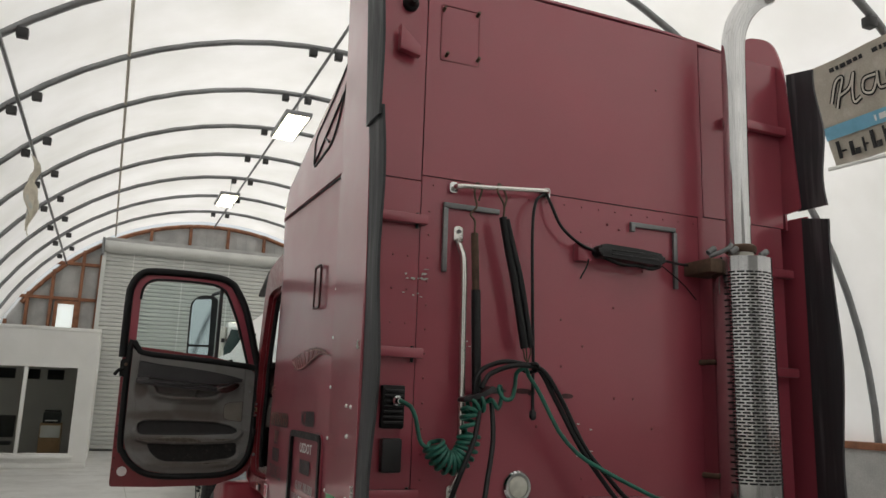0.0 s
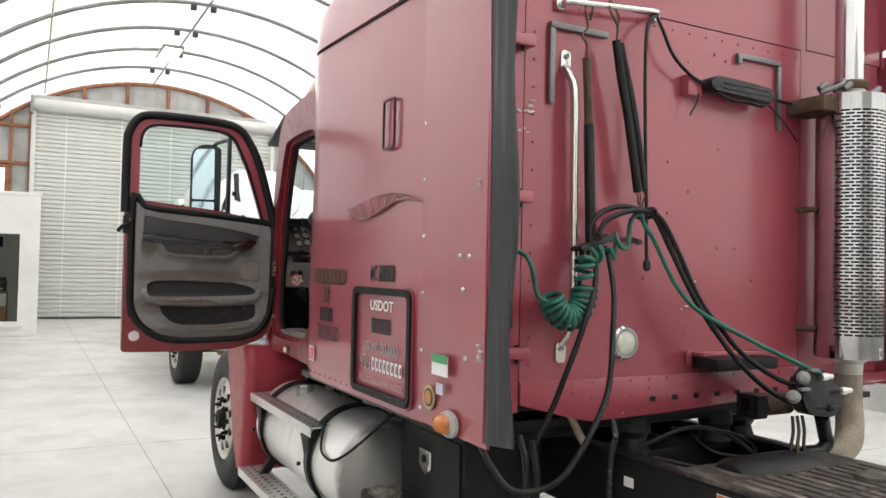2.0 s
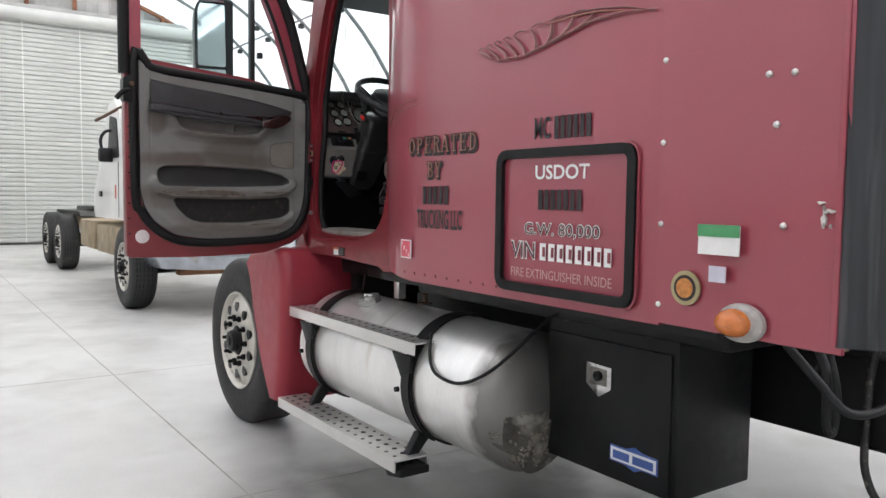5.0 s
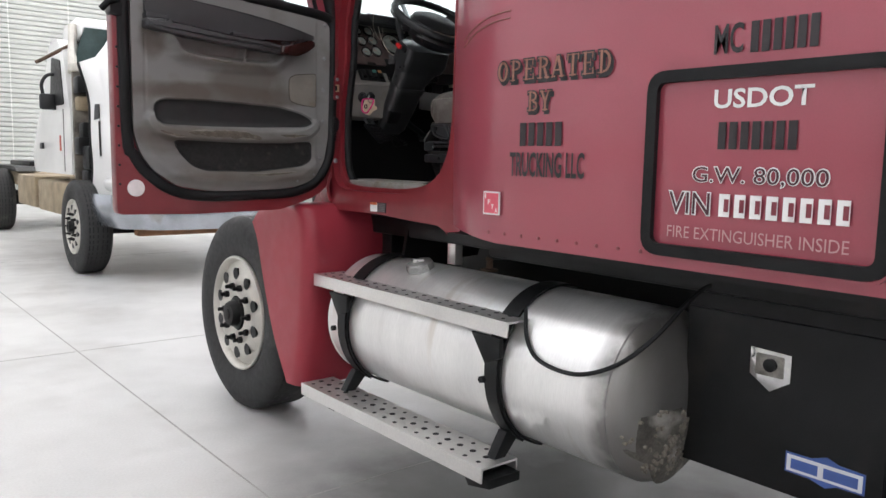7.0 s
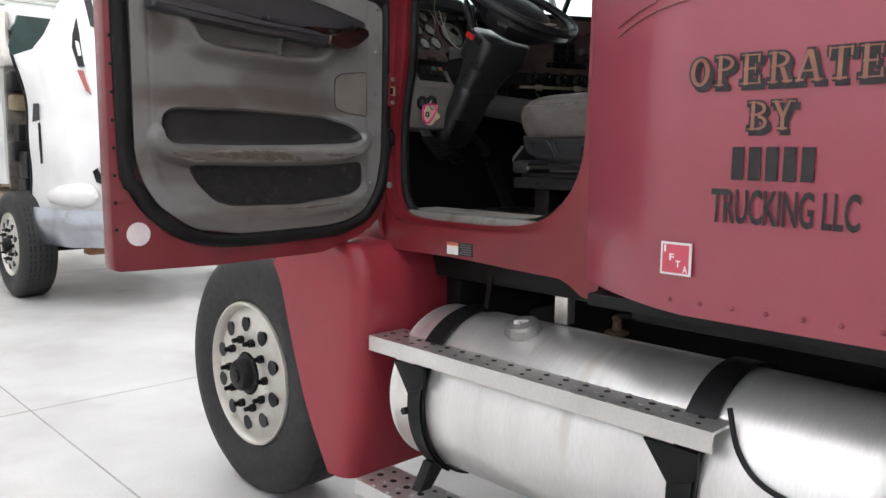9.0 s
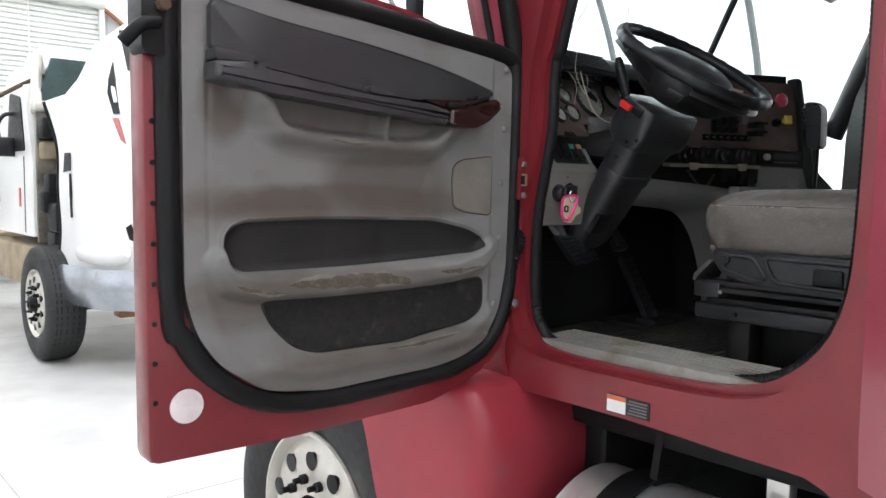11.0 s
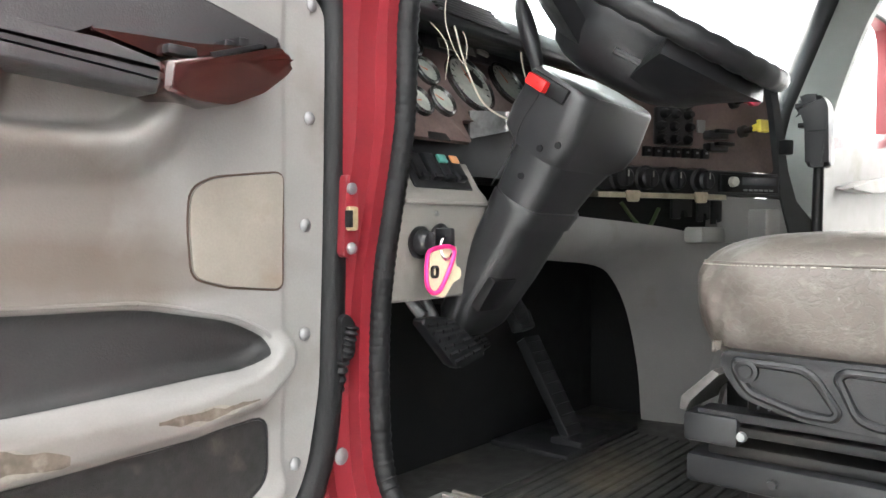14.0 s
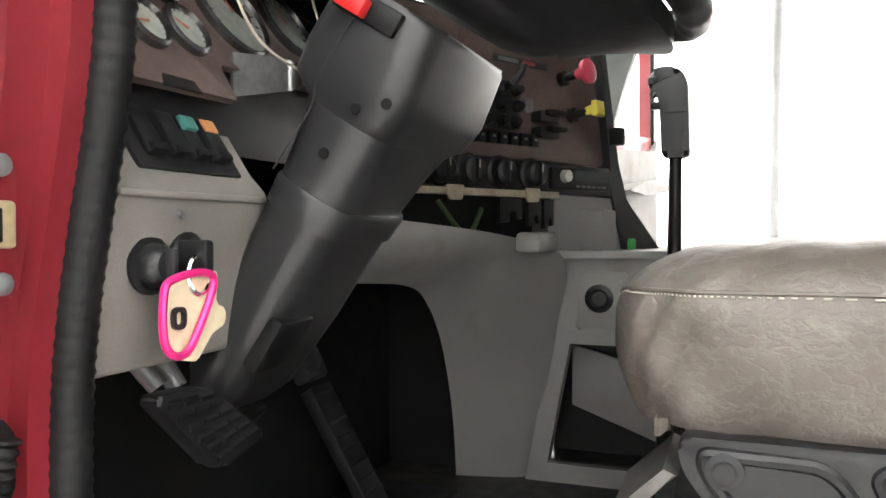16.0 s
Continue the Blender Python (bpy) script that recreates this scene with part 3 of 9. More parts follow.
def hood_pt(u, v, out=0.0):
    """u round the hood from its rear left edge, v from the bumper up to the cowl."""
    b, t = along(HOOD_FOOT, u), along(HOOD_TOP, u)
    p = Vector((b.x + (t.x - b.x) * v ** 1.2, b.y + (t.y - b.y) * v ** 2.2, b.z + (t.z - b.z) * v ** 0.9))
    p.x += 0.06 * math.sin(math.pi * v) * max(0.0, 1 - u * 5) + 0.012 * math.sin(v * 11 + u * 7)
    p.y += 0.02 * math.sin(u * 16 + v * 5)
    return p + Vector((-0.6, -0.8, 0)) * out


hood = part("hood", shell(hood_pt, 56, 24, thick=0.02), WHITETRUCK, wt, "dented white hood shell, torn open near the top", 60)


def hood_mark(name, spots, material, out=0.02):
    bm = bmesh.new()
    n = len(spots)
    a = [bm.verts.new(hood_pt(u, v, out)) for u, v in spots]
    c = [bm.verts.new(hood_pt(u, v, out - 0.03)) for u, v in spots]
    bm.faces.new(a)
    for i in range(n):
        bm.faces.new((a[i], c[i], c[(i + 1) % n], a[(i + 1) % n]))
    bmesh.ops.triangulate(bm, faces=[f for f in bm.faces if len(f.verts) > 4])
    return part(name, bm, material, hood)


hood_mark("hood_gash", [(0.465, 0.88), (0.43, 0.81), (0.405, 0.76), (0.4, 0.66), (0.425, 0.64), (0.45, 0.8)], BLACK)
hood_mark("red_mark", [(0.39, 0.65), (0.412, 0.63), (0.41, 0.51), (0.395, 0.54)], mat("red_smear", (0.4, 0.12, 0.11), 0.5, 0, 0.2, 20))
hood_mark("dark_streak", [(0.545, 0.99), (0.57, 0.97), (0.53, 0.86), (0.52, 0.78), (0.495, 0.81), (0.515, 0.9)], BLACK)
hood_mark("side_slot", [(0.05, 0.65), (0.085, 0.64), (0.085, 0.53), (0.04, 0.53)], BLACKPL)
hood_mark("side_gap", [(0.078, 0.51), (0.088, 0.51), (0.1, 0.38), (0.1, 0.25), (0.09, 0.25), (0.088, 0.38)], BLACK)
hood_mark("torn_hole", [(0.375, 0.16), (0.395, 0.17), (0.435, 0.06), (0.415, 0.07), (0.405, 0.1), (0.385, 0.11)], BLACK)
part("hood_edge", tube([hood_pt(0.0, k / 12) for k in range(13)], 0.014, 6), BLACK, hood)


def bumper_pt(u, v):
    p = along(HOOD_FOOT, 0.0 + u)
    s = math.sin(v * math.pi)
    q = (p - Vector((0.5, 8.9, p.z))).normalized()
    return Vector((p.x, p.y, 0)) + q * (0.05 + 0.045 * s + 0.015 * math.sin(u * 30)) + Vector((0, 0, 0.55 + 0.33 * v - q.z))


part("bumper", shell(bumper_pt, 48, 8, thick=0.02), mat("bumper_steel", (0.4, 0.42, 0.46), 0.25, 0.85, 0.2, 4, 60, 0.02, dirt=(0.3, 0.27, 0.24), dirt_at=0.6, dirt_size=6), wt, "crumpled grey steel bumper", 60)
hl_ = lathe((-0.56, 8.15, 0.98), (0.25, -0.75, 0.06), [(0, 0.04), (0.08, 0.1), (0.3, 0.14), (0.55, 0.15), (0.68, 0.11), (0.74, 0.04)], 20)
bmesh.ops.transform(hl_, matrix=Matrix.Translation((0, 0, 0.98)) @ Matrix.Diagonal((0.7, 1, 0.72, 1)) @ Matrix.Translation((0, 0, -0.98)), verts=hl_.verts, space=Matrix.Translation((0.5, 0, 0)))
part("headlamp", hl_, WHITETRUCK, wt, "bare pale headlamp housing")
part("rust_beam", box(-0.35, 1.6, 7.75, 7.9, 0.46, 0.58, 0.02), mat("rusty_beam", (0.24, 0.12, 0.06), 0.8, 0.1, 0.3, 8), wt)
cabw = part("cab_body", prism("yz", round_off([(9.15, 1.05), (9.15, 1.7), (9.4, 2.45), (9.65, 2.62), (10.0, 2.6), (10.5, 1.95), (11.05, 1.35), (11.05, 1.05)], 0.06), -0.62, 1.7, 0.03), WHITETRUCK, wt, "white damaged truck cab")
part("side_glass", prism("yz", round_off([(9.4, 1.85), (9.52, 2.36), (9.9, 2.42), (10.05, 1.85)], 0.05), -0.63, -0.618), BLACK, cabw)
# dark blotches painted in for the shade of the open engine cavity
part("fire_wall", box(-0.6, 1.65, 9.1, 9.146, 1.0, 2.25, 0.01), mat("cavity_shade_wall", (0.2, 0.18, 0.15), 0.7, 0.1, 0.4, 6, 90, 0.1, dirt=(0.03, 0.028, 0.026), dirt_at=0.5, dirt_size=5), cabw, "bare fire wall with the engine cavity's shade painted on")
part("cowl_rail", box(-0.62, 1.66, 9.05, 9.2, 2.2, 2.3, 0.02), STEELW, cabw)
part("screen_post", cyl((-0.57, 9.2, 2.2), (-0.5, 9.42, 2.75), 0.05, n=8), STEELW, cabw)
part("screen_glass", prism("xz", [(-0.55, 2.3), (1.55, 2.3), (1.45, 2.72), (-0.42, 2.72)], 9.24, 9.29), mat("dark_screen", (0.05, 0.08, 0.08), 0.1, 0, 0.2, 4, 40, 0.0, coat=0.5), cabw)
part("door_gap", box(-0.624, -0.618, 9.45, 9.47, 1.08, 1.8), BLACK, cabw)
part("door_handle", box(-0.645, -0.62, 10.45, 10.6, 1.34, 1.42, 0.01), BLACKPL, cabw)
part("red_strip", box(-0.626, -0.62, 9.6, 9.66, 1.32, 1.5), mat("red_reflector", (0.5, 0.06, 0.03), 0.4), cabw)
mw = part("mirror", box(-0.79, -0.57, 9.78, 9.86, 1.8, 1.99, 0.03), BLACKPL, cabw)
part("mirror_arm", tube([(-0.6, 9.8, 2.22), (-0.7, 9.82, 2.2), (-0.76, 9.82, 2.1), (-0.75, 9.82, 1.98)], 0.02, 8), BLACKPL, mw)
part("mirror_arm", tube([(-0.55, 9.75, 2.35), (-0.58, 9.8, 2.15), (-0.6, 9.82, 1.9)], 0.018, 8), BLACKPL, mw)
part("roof_lamp", lathe((0.2, 9.55, 2.58), (0, 0, 1), [(0, 0.08), (0.08, 0.07), (0.12, 0.03)], 16), mat("amber_beacon", (0.6, 0.22, 0.04), 0.3), cabw)
part("roof_debris", tube([(-0.9, 9.4, 2.3), (-0.3, 9.5, 2.62), (0.4, 9.6, 2.6)], 0.02, 6), RUST, cabw)
part("roof_dome", prism("yz", [(9.25, 2.62), (9.3, 2.76), (9.5, 2.86), (10.0, 2.82), (10.3, 2.4)], -0.46, 1.5, 0.05), WHITETRUCK, cabw)
part("engine_bay", box(-0.35, 1.4, 8.3, 9.1, 0.7, 1.6, 0.05), TAN, wt, "exposed engine bay parts")
for x, y, z, s in ((-0.45, 8.75, 1.25, 0.13), (-0.48, 8.95, 1.55, 0.09), (-0.42, 8.6, 0.95, 0.1), (-0.5, 9.05, 1.85, 0.08), (-0.45, 8.85, 1.0, 0.12), (-0.5, 9.0, 2.05, 0.1), (-0.52, 8.95, 1.38, 0.1)):
    part("bay_piece", box(x - s, x + s, y - s, y + s, z - s, z + s, 0.03), BLACK if s > 0.085 else TAN, wt)
part("frame_rail", box(-0.15, 0.05, 8.2, 17.2, 0.72, 0.98, 0.02), TAN, wt)
part("frame_rail", box(1.1, 1.3, 8.2, 17.2, 0.72, 0.98, 0.02), TAN, wt)
part("step_box", box(-0.62, -0.15, 9.3, 10.9, 0.55, 0.95, 0.03), TAN, wt)
part("battery_box", box(-0.6, -0.15, 11.2, 12.3, 0.55, 0.98, 0.03), TAN, wt)
part("rear_fender", prism("yz", round_off([(13.4, 0.98), (13.6, 1.06), (15.9, 1.06), (16.1, 0.98)], 0.04), -0.4, 0.0, 0.01), BLACK, wt)
part("fifth_wheel", box(-0.1, 1.2, 14.0, 15.6, 1.0, 1.14, 0.03), BLACK, wt)

# ---- the maroon truck: body ----
truck = thing("semi_truck", (0.05, 1.5, 0), "maroon sleeper semi truck with open driver door on concrete", "truck")
LX, RX, MX = -1.22, 1.32, 0.05


def side_x(y, z):
    """The left skin of the sleeper: flat, then turning in towards the cab at the front; leaning in a little with height."""
    turn_in = 0.1 * max(0.0, (y - 1.47) / 0.34) ** 2
    return LX + turn_in + 0.012 * math.sin(z * 2.1) ** 2


def mirror_x(x):
    return 2 * MX - x


for flip in (False, True):
    def skin(u, v, flip=flip):
        y, z = 0.2 + (1.3 if flip else 1.61) * u, 1.05 + (1.685 + 0.06 * u) * v + 0.03 * max(0, u - 0.8) * (1 - v) * 5
        x = side_x(y, z)
        return Vector((mirror_x(x) if flip else x, y, z))
    side = part("side_panel", shell(skin, 24, 8, thick=0.02 if flip else -0.02), MAROON, truck)
    if not flip:
        left_side = side


# roof cap: slopes from the high back down to the windscreen
RIDGE = [(0.0, 3.76), (0.25, 3.72), (0.6, 3.55), (1.0, 3.32), (1.4, 3.08), (1.8, 2.86), (2.2, 2.74), (2.56, 2.66)]


def ridge(y):
    for (a, p), (b, q) in zip(RIDGE, RIDGE[1:]):
        if y <= b:
            return p + (q - p) * (y - a) / (b - a)
    return RIDGE[-1][1]


def cap_point(u, v):
    """u along the truck, v across from the left eave over the roof to the right eave."""
    y = 2.5 * u
    base = 2.735 + 0.06 * min(1, y / 1.7) - 0.25 * max(0, (y - 1.7) / 0.8)
    top = max(ridge(y), base + 0.08)
    half = 1.27 - 0.13 * max(0.0, min(1, (y - 1.42) / 0.36)) ** 2 - 0.06 * max(0, y - 1.6)
    a = (v - 0.5) * 2
    s = 1 if a > 0 else -1
    a = abs(a)
    lean = 0.1
    if a > 0.45:                    # the flank
        k = (1 - a) / 0.55
        k = min(k, 1)
        r = 0.16
        h = (top - base)
        return Vector((MX + s * (half - lean * k ** 1.5 * h - r * (1 - math.cos(max(0, (k - 0.75) / 0.25) * math.pi / 2)) * min(1, h * 2)), y, base + h * (k * 0.94)))
    k = a / 0.45
    h = top - base
    edge = half - lean * h - 0.16 * min(1, h * 2)
    return Vector((MX + s * edge * k, y, base + h * (0.94 + 0.06 * (1 - k ** 3))))


part("roof_cap", shell(cap_point, 40, 44, thick=0.015), MAROON, truck, "maroon raised sleeper roof sloping to the windscreen")
# seam under the cap
part("roof_seam", tube([(side_x(0.2 + 0.16 * k, 2.7) - 0.004, 0.2 + 0.155 * k, 2.738 + 0.0065 * k) for k in range(11)], 0.006, 6, smooth=False), BLACK, truck)
# quarter window in the cap
qw = [(0.79, 2.93), (0.87, 3.12), (0.55, 3.27), (0.36, 3.40), (0.31, 3.36), (0.36, 3.05), (0.45, 2.96)]
def on_cap(y, z):
    h = max(ridge(y), 2.8) - 2.735
    k = (z - 2.735) / h / 0.94
    return MX - (1.27 - 0.1 * max(k, 0) ** 1.5 * h)
qr = round_off(qw, 0.05)
bm = bmesh.new()
bm.faces.new([bm.verts.new((on_cap(y, z) - 0.012, y, z)) for y, z in qr])
quarter = part("quarter_window", bm, glass("quarter_glass", (0.35, 0.38, 0.4)), truck, "sleeper quarter window with black seal")
part("window_seal", tube([(on_cap(y, z) - 0.012, y, z) for y, z in qr], 0.012, 8, closed=True, smooth=False), RUBBER, quarter)
for (ya, za), (yb, zb) in (((0.78, 2.95), (0.33, 3.2)), ((0.5, 2.99), (0.62, 3.05))):
    part("window_strut", cyl((on_cap(ya, za) - 0.02, ya, za), (on_cap(yb, zb) - 0.02, yb, zb), 0.006, n=8), BLACK, quarter)

# back wall: lower panels, upper panel, the bolted strip below
def back(u0, u1, z0, z1, bow=0.0, y=0.0):
    return shell(lambda u, v: Vector((u0 + (u1 - u0) * u, y + bow * math.sin(u * math.pi) * math.sin(v * math.pi), z0 + (z1 - z0) * v)), 10, 10, thick=0.02)


bw = part("back_wall", back(-0.905, 0.68, 1.2, 2.728, -0.008), MAROON, truck, "riveted maroon back wall of the sleeper")
part("back_corner", back(-1.19, -0.909, 1.1, 2.70), MAROON, truck)
part("back_corner", back(0.684, 1.28, 1.1, 2.735, 0), MAROON, truck)
part("upper_panel", back(-0.905, 0.72, 2.734, 3.745, -0.012), MAROON, truck)
part("upper_corner", back(-1.16, -0.911, 2.706, 3.66), MAROON, truck)
part("upper_corner", back(0.726, 1.3, 2.741, 3.72), MAROON, truck)
part("inner_wall", box(-1.17, 1.27, 0.025, 0.05, 1.1, 3.62), BLACK, truck)
apron = part("apron", prism("xz", [(-0.905, 1.215), (1.0, 1.215), (1.0, 1.105), (0.45, 1.085), (-0.2, 1.054), (-0.56, 1.046), (-0.64, 1.06), (-0.905, 1.13)], -0.012, 0.0, 0.002), MAROON, truck, "maroon bolted apron with a row of slots")
part("sleeper_floor", box(-1.19, 1.29, 0.03, 1.75, 1.03, 1.06), BLACK, truck)
bm = bmesh.new()
for k in (0, 2, 3, 4, 5, 6, 7, 8):
    x = -0.493 + 0.1257 * k
    prism("xz", round_off([(x - 0.016, 1.107), (x + 0.016, 1.107), (x + 0.016, 1.129), (x - 0.016, 1.129)], 0.008, 3), -0.0145, -0.0115, bm=bm)
tagged(part("perforation", bm, BLACK, apron, "row of small oval slots"), kind="stuff")


def stud(bm, at, axis, r=0.008, h=0.004, n=8):
    lathe(at, axis, [(0, r), (h * 0.6, r * 0.85), (h, r * 0.4)], n, bm)


bm = bmesh.new()
for k in range(13):
    for x in (-0.865, -0.055):
        stud(bm, (x, -0.003, 1.28 + 0.107 * k), (0, -1, 0), 0.0055)
for k in range(9):
    for x in (-0.96, -1.03):
        stud(bm, (x, -0.001, 1.3 + 0.15 * k), (0, -1, 0), 0.005)
for k in range(16):
    stud(bm, (-0.85 + 0.1 * k, -0.004, 2.69), (0, -1, 0), 0.005)
    stud(bm, (-0.66 + 0.1 * k, -0.012, 1.2), (0, -1, 0), 0.006)
    stud(bm, (-0.66 + 0.1 * k, -0.012, 1.165 - 0.03 * (k % 2)), (0, -1, 0), 0.005)
for k in range(15):
    stud(bm, (-0.5 + 0.1 * k, -0.012, 1.062 + 0.004 * k), (0, -1, 0), 0.006)
for x, z in ((-0.17, 2.12), (-0.05, 2.0), (0.1, 2.62), (0.17, 2.6), (0.24, 1.76), (0.13, 1.76), (0.13, 2.2), (-0.17, 1.9), (-0.3, 1.62), (0.35, 1.62), (0.42, 3.4), (0.5, 2.5), (-0.05, 1.55), (0.1, 1.4), (0.31, 2.4)):
    stud(bm, (x, -0.008, z), (0, -1, 0), 0.0075)
tagged(part("rivets", bm, FADED, bw, "rows of small painted rivets"), kind="stuff")
# bare pads where an upper bracket was: four studs
for x, z in ((-0.83, 3.565), (-0.65, 3.578), (-0.81, 3.335), (-0.645, 3.342)):
    part("stud", cyl((x, 0.0, z), (x, -0.03, z + 0.008), 0.008, n=8), RUST, bw)
part("pad", ring_rect("xz", -0.84, -0.635, 3.31, 3.6, 0.01, 0.006, -0.006, 0.0), FADED, bw)
# worn smears and chipped paint
CHIP = mat("bare_primer", (0.62, 0.6, 0.57), 0.6, 0, 0.1, 20, 200, 0.02)
bm = bmesh.new()
rnd = random.Random(4)
for cx, cz, n, s in ((-0.93, 2.27, 12, 0.017), (-0.93, 2.18, 4, 0.01), (-0.04, 1.5, 4, 0.012), (-0.05, 1.62, 2, 0.012), (-0.66, 1.98, 2, 0.01)):
    for _ in range(n):
        x, z, a, b = cx + rnd.uniform(-0.06, 0.06), cz + rnd.uniform(-1.6, 1.6) * s, rnd.uniform(0.3, 1) * s, rnd.uniform(0.12, 0.4) * s
        ps = [(x + a * math.cos(t) * rnd.uniform(0.6, 1), z + b * math.sin(t) * rnd.uniform(0.6, 1)) for t in [k * math.tau / 7 for k in range(7)]]
        prism("xz", ps, -0.011, -0.006, bm=bm)
tagged(part("paint_chips", bm, CHIP, bw, "small chips down to pale primer"), kind="stuff")

# left side extender with rubber edge, and its brackets
def ext(u, v, flip=False, top=3.62, zb=1.06, w=0.525):
    y, z = 0.205 - w * u, zb + (top - zb) * v
    x = LX - 0.005 - 0.02 * u - 0.024 * max(0.0, z - 2.1) ** 1.2 * (0.4 + u) + 0.003 * math.sin(v * 9 + u)
    return Vector((mirror_x(x) if flip else x, y, z))


def flap_edge(u, v, z0, z1, phase=0.0, deep=0.13):
    z = z0 + (z1 - z0) * v
    x = LX - 0.024 - 0.032 * max(0.0, z - 2.1) ** 1.2 + 0.012 * u * u + 0.007 * math.sin(z * 8 + phase) * u
    return Vector((x, -0.307 - (deep + 0.012 * math.sin(z * 7 + 1 + phase)) * u, z + 0.012 * u))


extender = part("side_extender", shell(lambda u, v: ext(u, v), 6, 24, thick=0.012), MAROON, truck, "maroon side extender panel with snap studs")
part("rubber_edge", shell(lambda u, v: flap_edge(u, v, 1.075, 2.84), 6, 50, thick=0.012), GREYRUB, extender, "wavy black rubber edge strip")
part("rubber_edge", shell(lambda u, v: flap_edge(u, v, 2.8, 3.66, 2.0, 0.145) - Vector((0.012, 0, 0)), 6, 30, thick=0.012), GREYRUB, extender, "wavy black rubber edge strip")
part("chrome_strip", box(LX - 0.03, LX - 0.022, -0.311, -0.297, 1.08, 2.8, 0.002), MAROON, extender)
bm = bmesh.new()
for k in range(12):
    stud(bm, (LX - 0.004, 0.193, 1.11 + 0.218 * k), (-1, 0, 0), 0.0085, 0.006, 10)
for y, z in ((-0.12, 1.688), (-0.184, 1.685), (-0.144, 1.57), (-0.171, 1.336)):
    stud(bm, (LX - 0.018, y, z), (-1, 0, 0), 0.009, 0.008, 10)
tagged(part("snap_studs", bm, ALU, extender, "small bright snap studs"), kind="stuff")
bm = bmesh.new()
for k in range(17):
    stud(bm, (LX - 0.002, 1.5 - 0.075 * k, 1.085), (-1, 0, 0), 0.006, 0.004)
tagged(part("hem_rivets", bm, FADED, left_side, "row of small painted rivets along the hem"), kind="stuff")
for z in (1.33, 1.92, 2.515):
    br = part("bracket", box(-1.19, -0.885, -0.045, 0.0, z - 0.022, z + 0.022, 0.004), MAROON, extender)
    part("bracket_bolts", cyl((-0.93, -0.02, z - 0.04), (-0.93, -0.02, z + 0.03), 0.008, n=8), BLACK, br)
# right extender: lower and upper halves
rext = part("side_extender", shell(lambda u, v: ext(u, v, True, 2.8, 1.1, 0.31), 6, 12, thick=0.012), MAROON, truck, "maroon side extender panel behind the exhaust")
part("extender_wing", prism("yz", round_off([(0.22, 2.81), (-0.115, 2.83), (-0.05, 3.68), (0.02, 3.9), (0.2, 4.0), (0.3, 3.98)], [0.01, 0.02, 0.1, 0.1, 0.08, 0.01]), 1.305, 1.32), MAROON, rext)
for z0, z1, y0, y1 in ((1.1, 2.785, -0.1, -0.275), (2.83, 3.66, -0.075, -0.26)):
    part("rubber_edge", shell(lambda u, v, z0=z0, z1=z1, y0=y0, y1=y1: Vector((1.33 + 0.012 * u - 0.008 * math.sin(v * 8) * u, y0 + 0.04 * max(0, v - 0.3) * (z0 > 2) + (y1 - y0) * u + 0.012 * math.sin(v * 9) * u, z0 + (z1 - z0) * v - 0.035 * u * (v > 0.5))), 4, 20, thick=0.014), GREYRUB, rext)
for z in (3.3, 2.47, 1.93, 1.15):
    part("bracket", box(0.86, 1.3, -0.06, -0.01, z - 0.025, z + 0.025, 0.01), MAROON, rext)

# fittings on the back wall
hb = part("hanger_bar", tube([(-0.747, 0.0, 2.69), (-0.74, -0.05, 2.69), (-0.6, -0.06, 2.70), (-0.4, -0.06, 2.718), (-0.28, -0.05, 2.73), (-0.264, 0.0, 2.731)], 0.012, 10), STAINLESS, bw, "bright steel hanger bar")
for x, z in ((-0.755, 2.69), (-0.26, 2.731)):
    part("foot_plate", prism("xz", round_off([(x - 0.02, z - 0.025), (x + 0.02, z - 0.025), (x + 0.02, z + 0.025), (x - 0.02, z + 0.025)], 0.015), -0.02, -0.008), CHROME, hb)
gb = part("grab_bar", tube([(-0.728, -0.01, 2.44), (-0.724, -0.045, 2.40), (-0.714, -0.062, 2.32), (-0.71, -0.062, 2.0), (-0.706, -0.062, 1.55), (-0.71, -0.05, 1.42), (-0.716, -0.01, 1.36)], 0.0165, 12), STAINLESS, bw, "polished tubular grab bar")
for z in (2.47, 1.325):
    part("foot_plate", prism("xz", round_off([(-0.746, z - 0.04), (-0.7, z - 0.04), (-0.7, z + 0.04), (-0.746, z + 0.04)], 0.02), -0.016, -0.002), STAINLESS, gb)
    part("bolt", cyl((-0.723, -0.016, z + 0.015), (-0.723, -0.024, z + 0.015), 0.01, n=6), STEELGREY, gb)
for hx, hz, vx in ((-0.8, 2.603, -0.79), (0.235, 2.636, 0.515)):
    an = part("light_channel", box(hx, hx + 0.285, -0.022, -0.004, hz - 0.012, hz + 0.012, 0.003), STEELGREY, bw, "grey angled strip left from a light frame")
    part("channel_leg", box(vx - 0.012, vx + 0.012, -0.022, -0.004, hz - 0.31, hz - 0.013, 0.003), STEELGREY, an)
part("channel_bracket", box(0.235, 0.26, -0.024, -0.004, 2.6, 2.636, 0.002), STEELGREY, bw)
# work lamp and sockets
rl = part("work_lamp", lathe((-0.4, -0.004, 1.355), (0, -1, 0), [(0, 0.068), (0.015, 0.07), (0.024, 0.062), (0.024, 0.05), (0.018, 0.048)], 36), CHROME, bw, "round white lamp in a chrome ring")
part("lens", lathe((-0.4, -0.02, 1.355), (0, -1, 0), [(0, 0.05), (0.008, 0.045), (0.014, 0.028), (0.017, 0.008)], 28), mat("lamp_lens", (0.6, 0.6, 0.52), 0.2, 0, 0.15, 30, 300, 0.1, coat=0.4), rl)
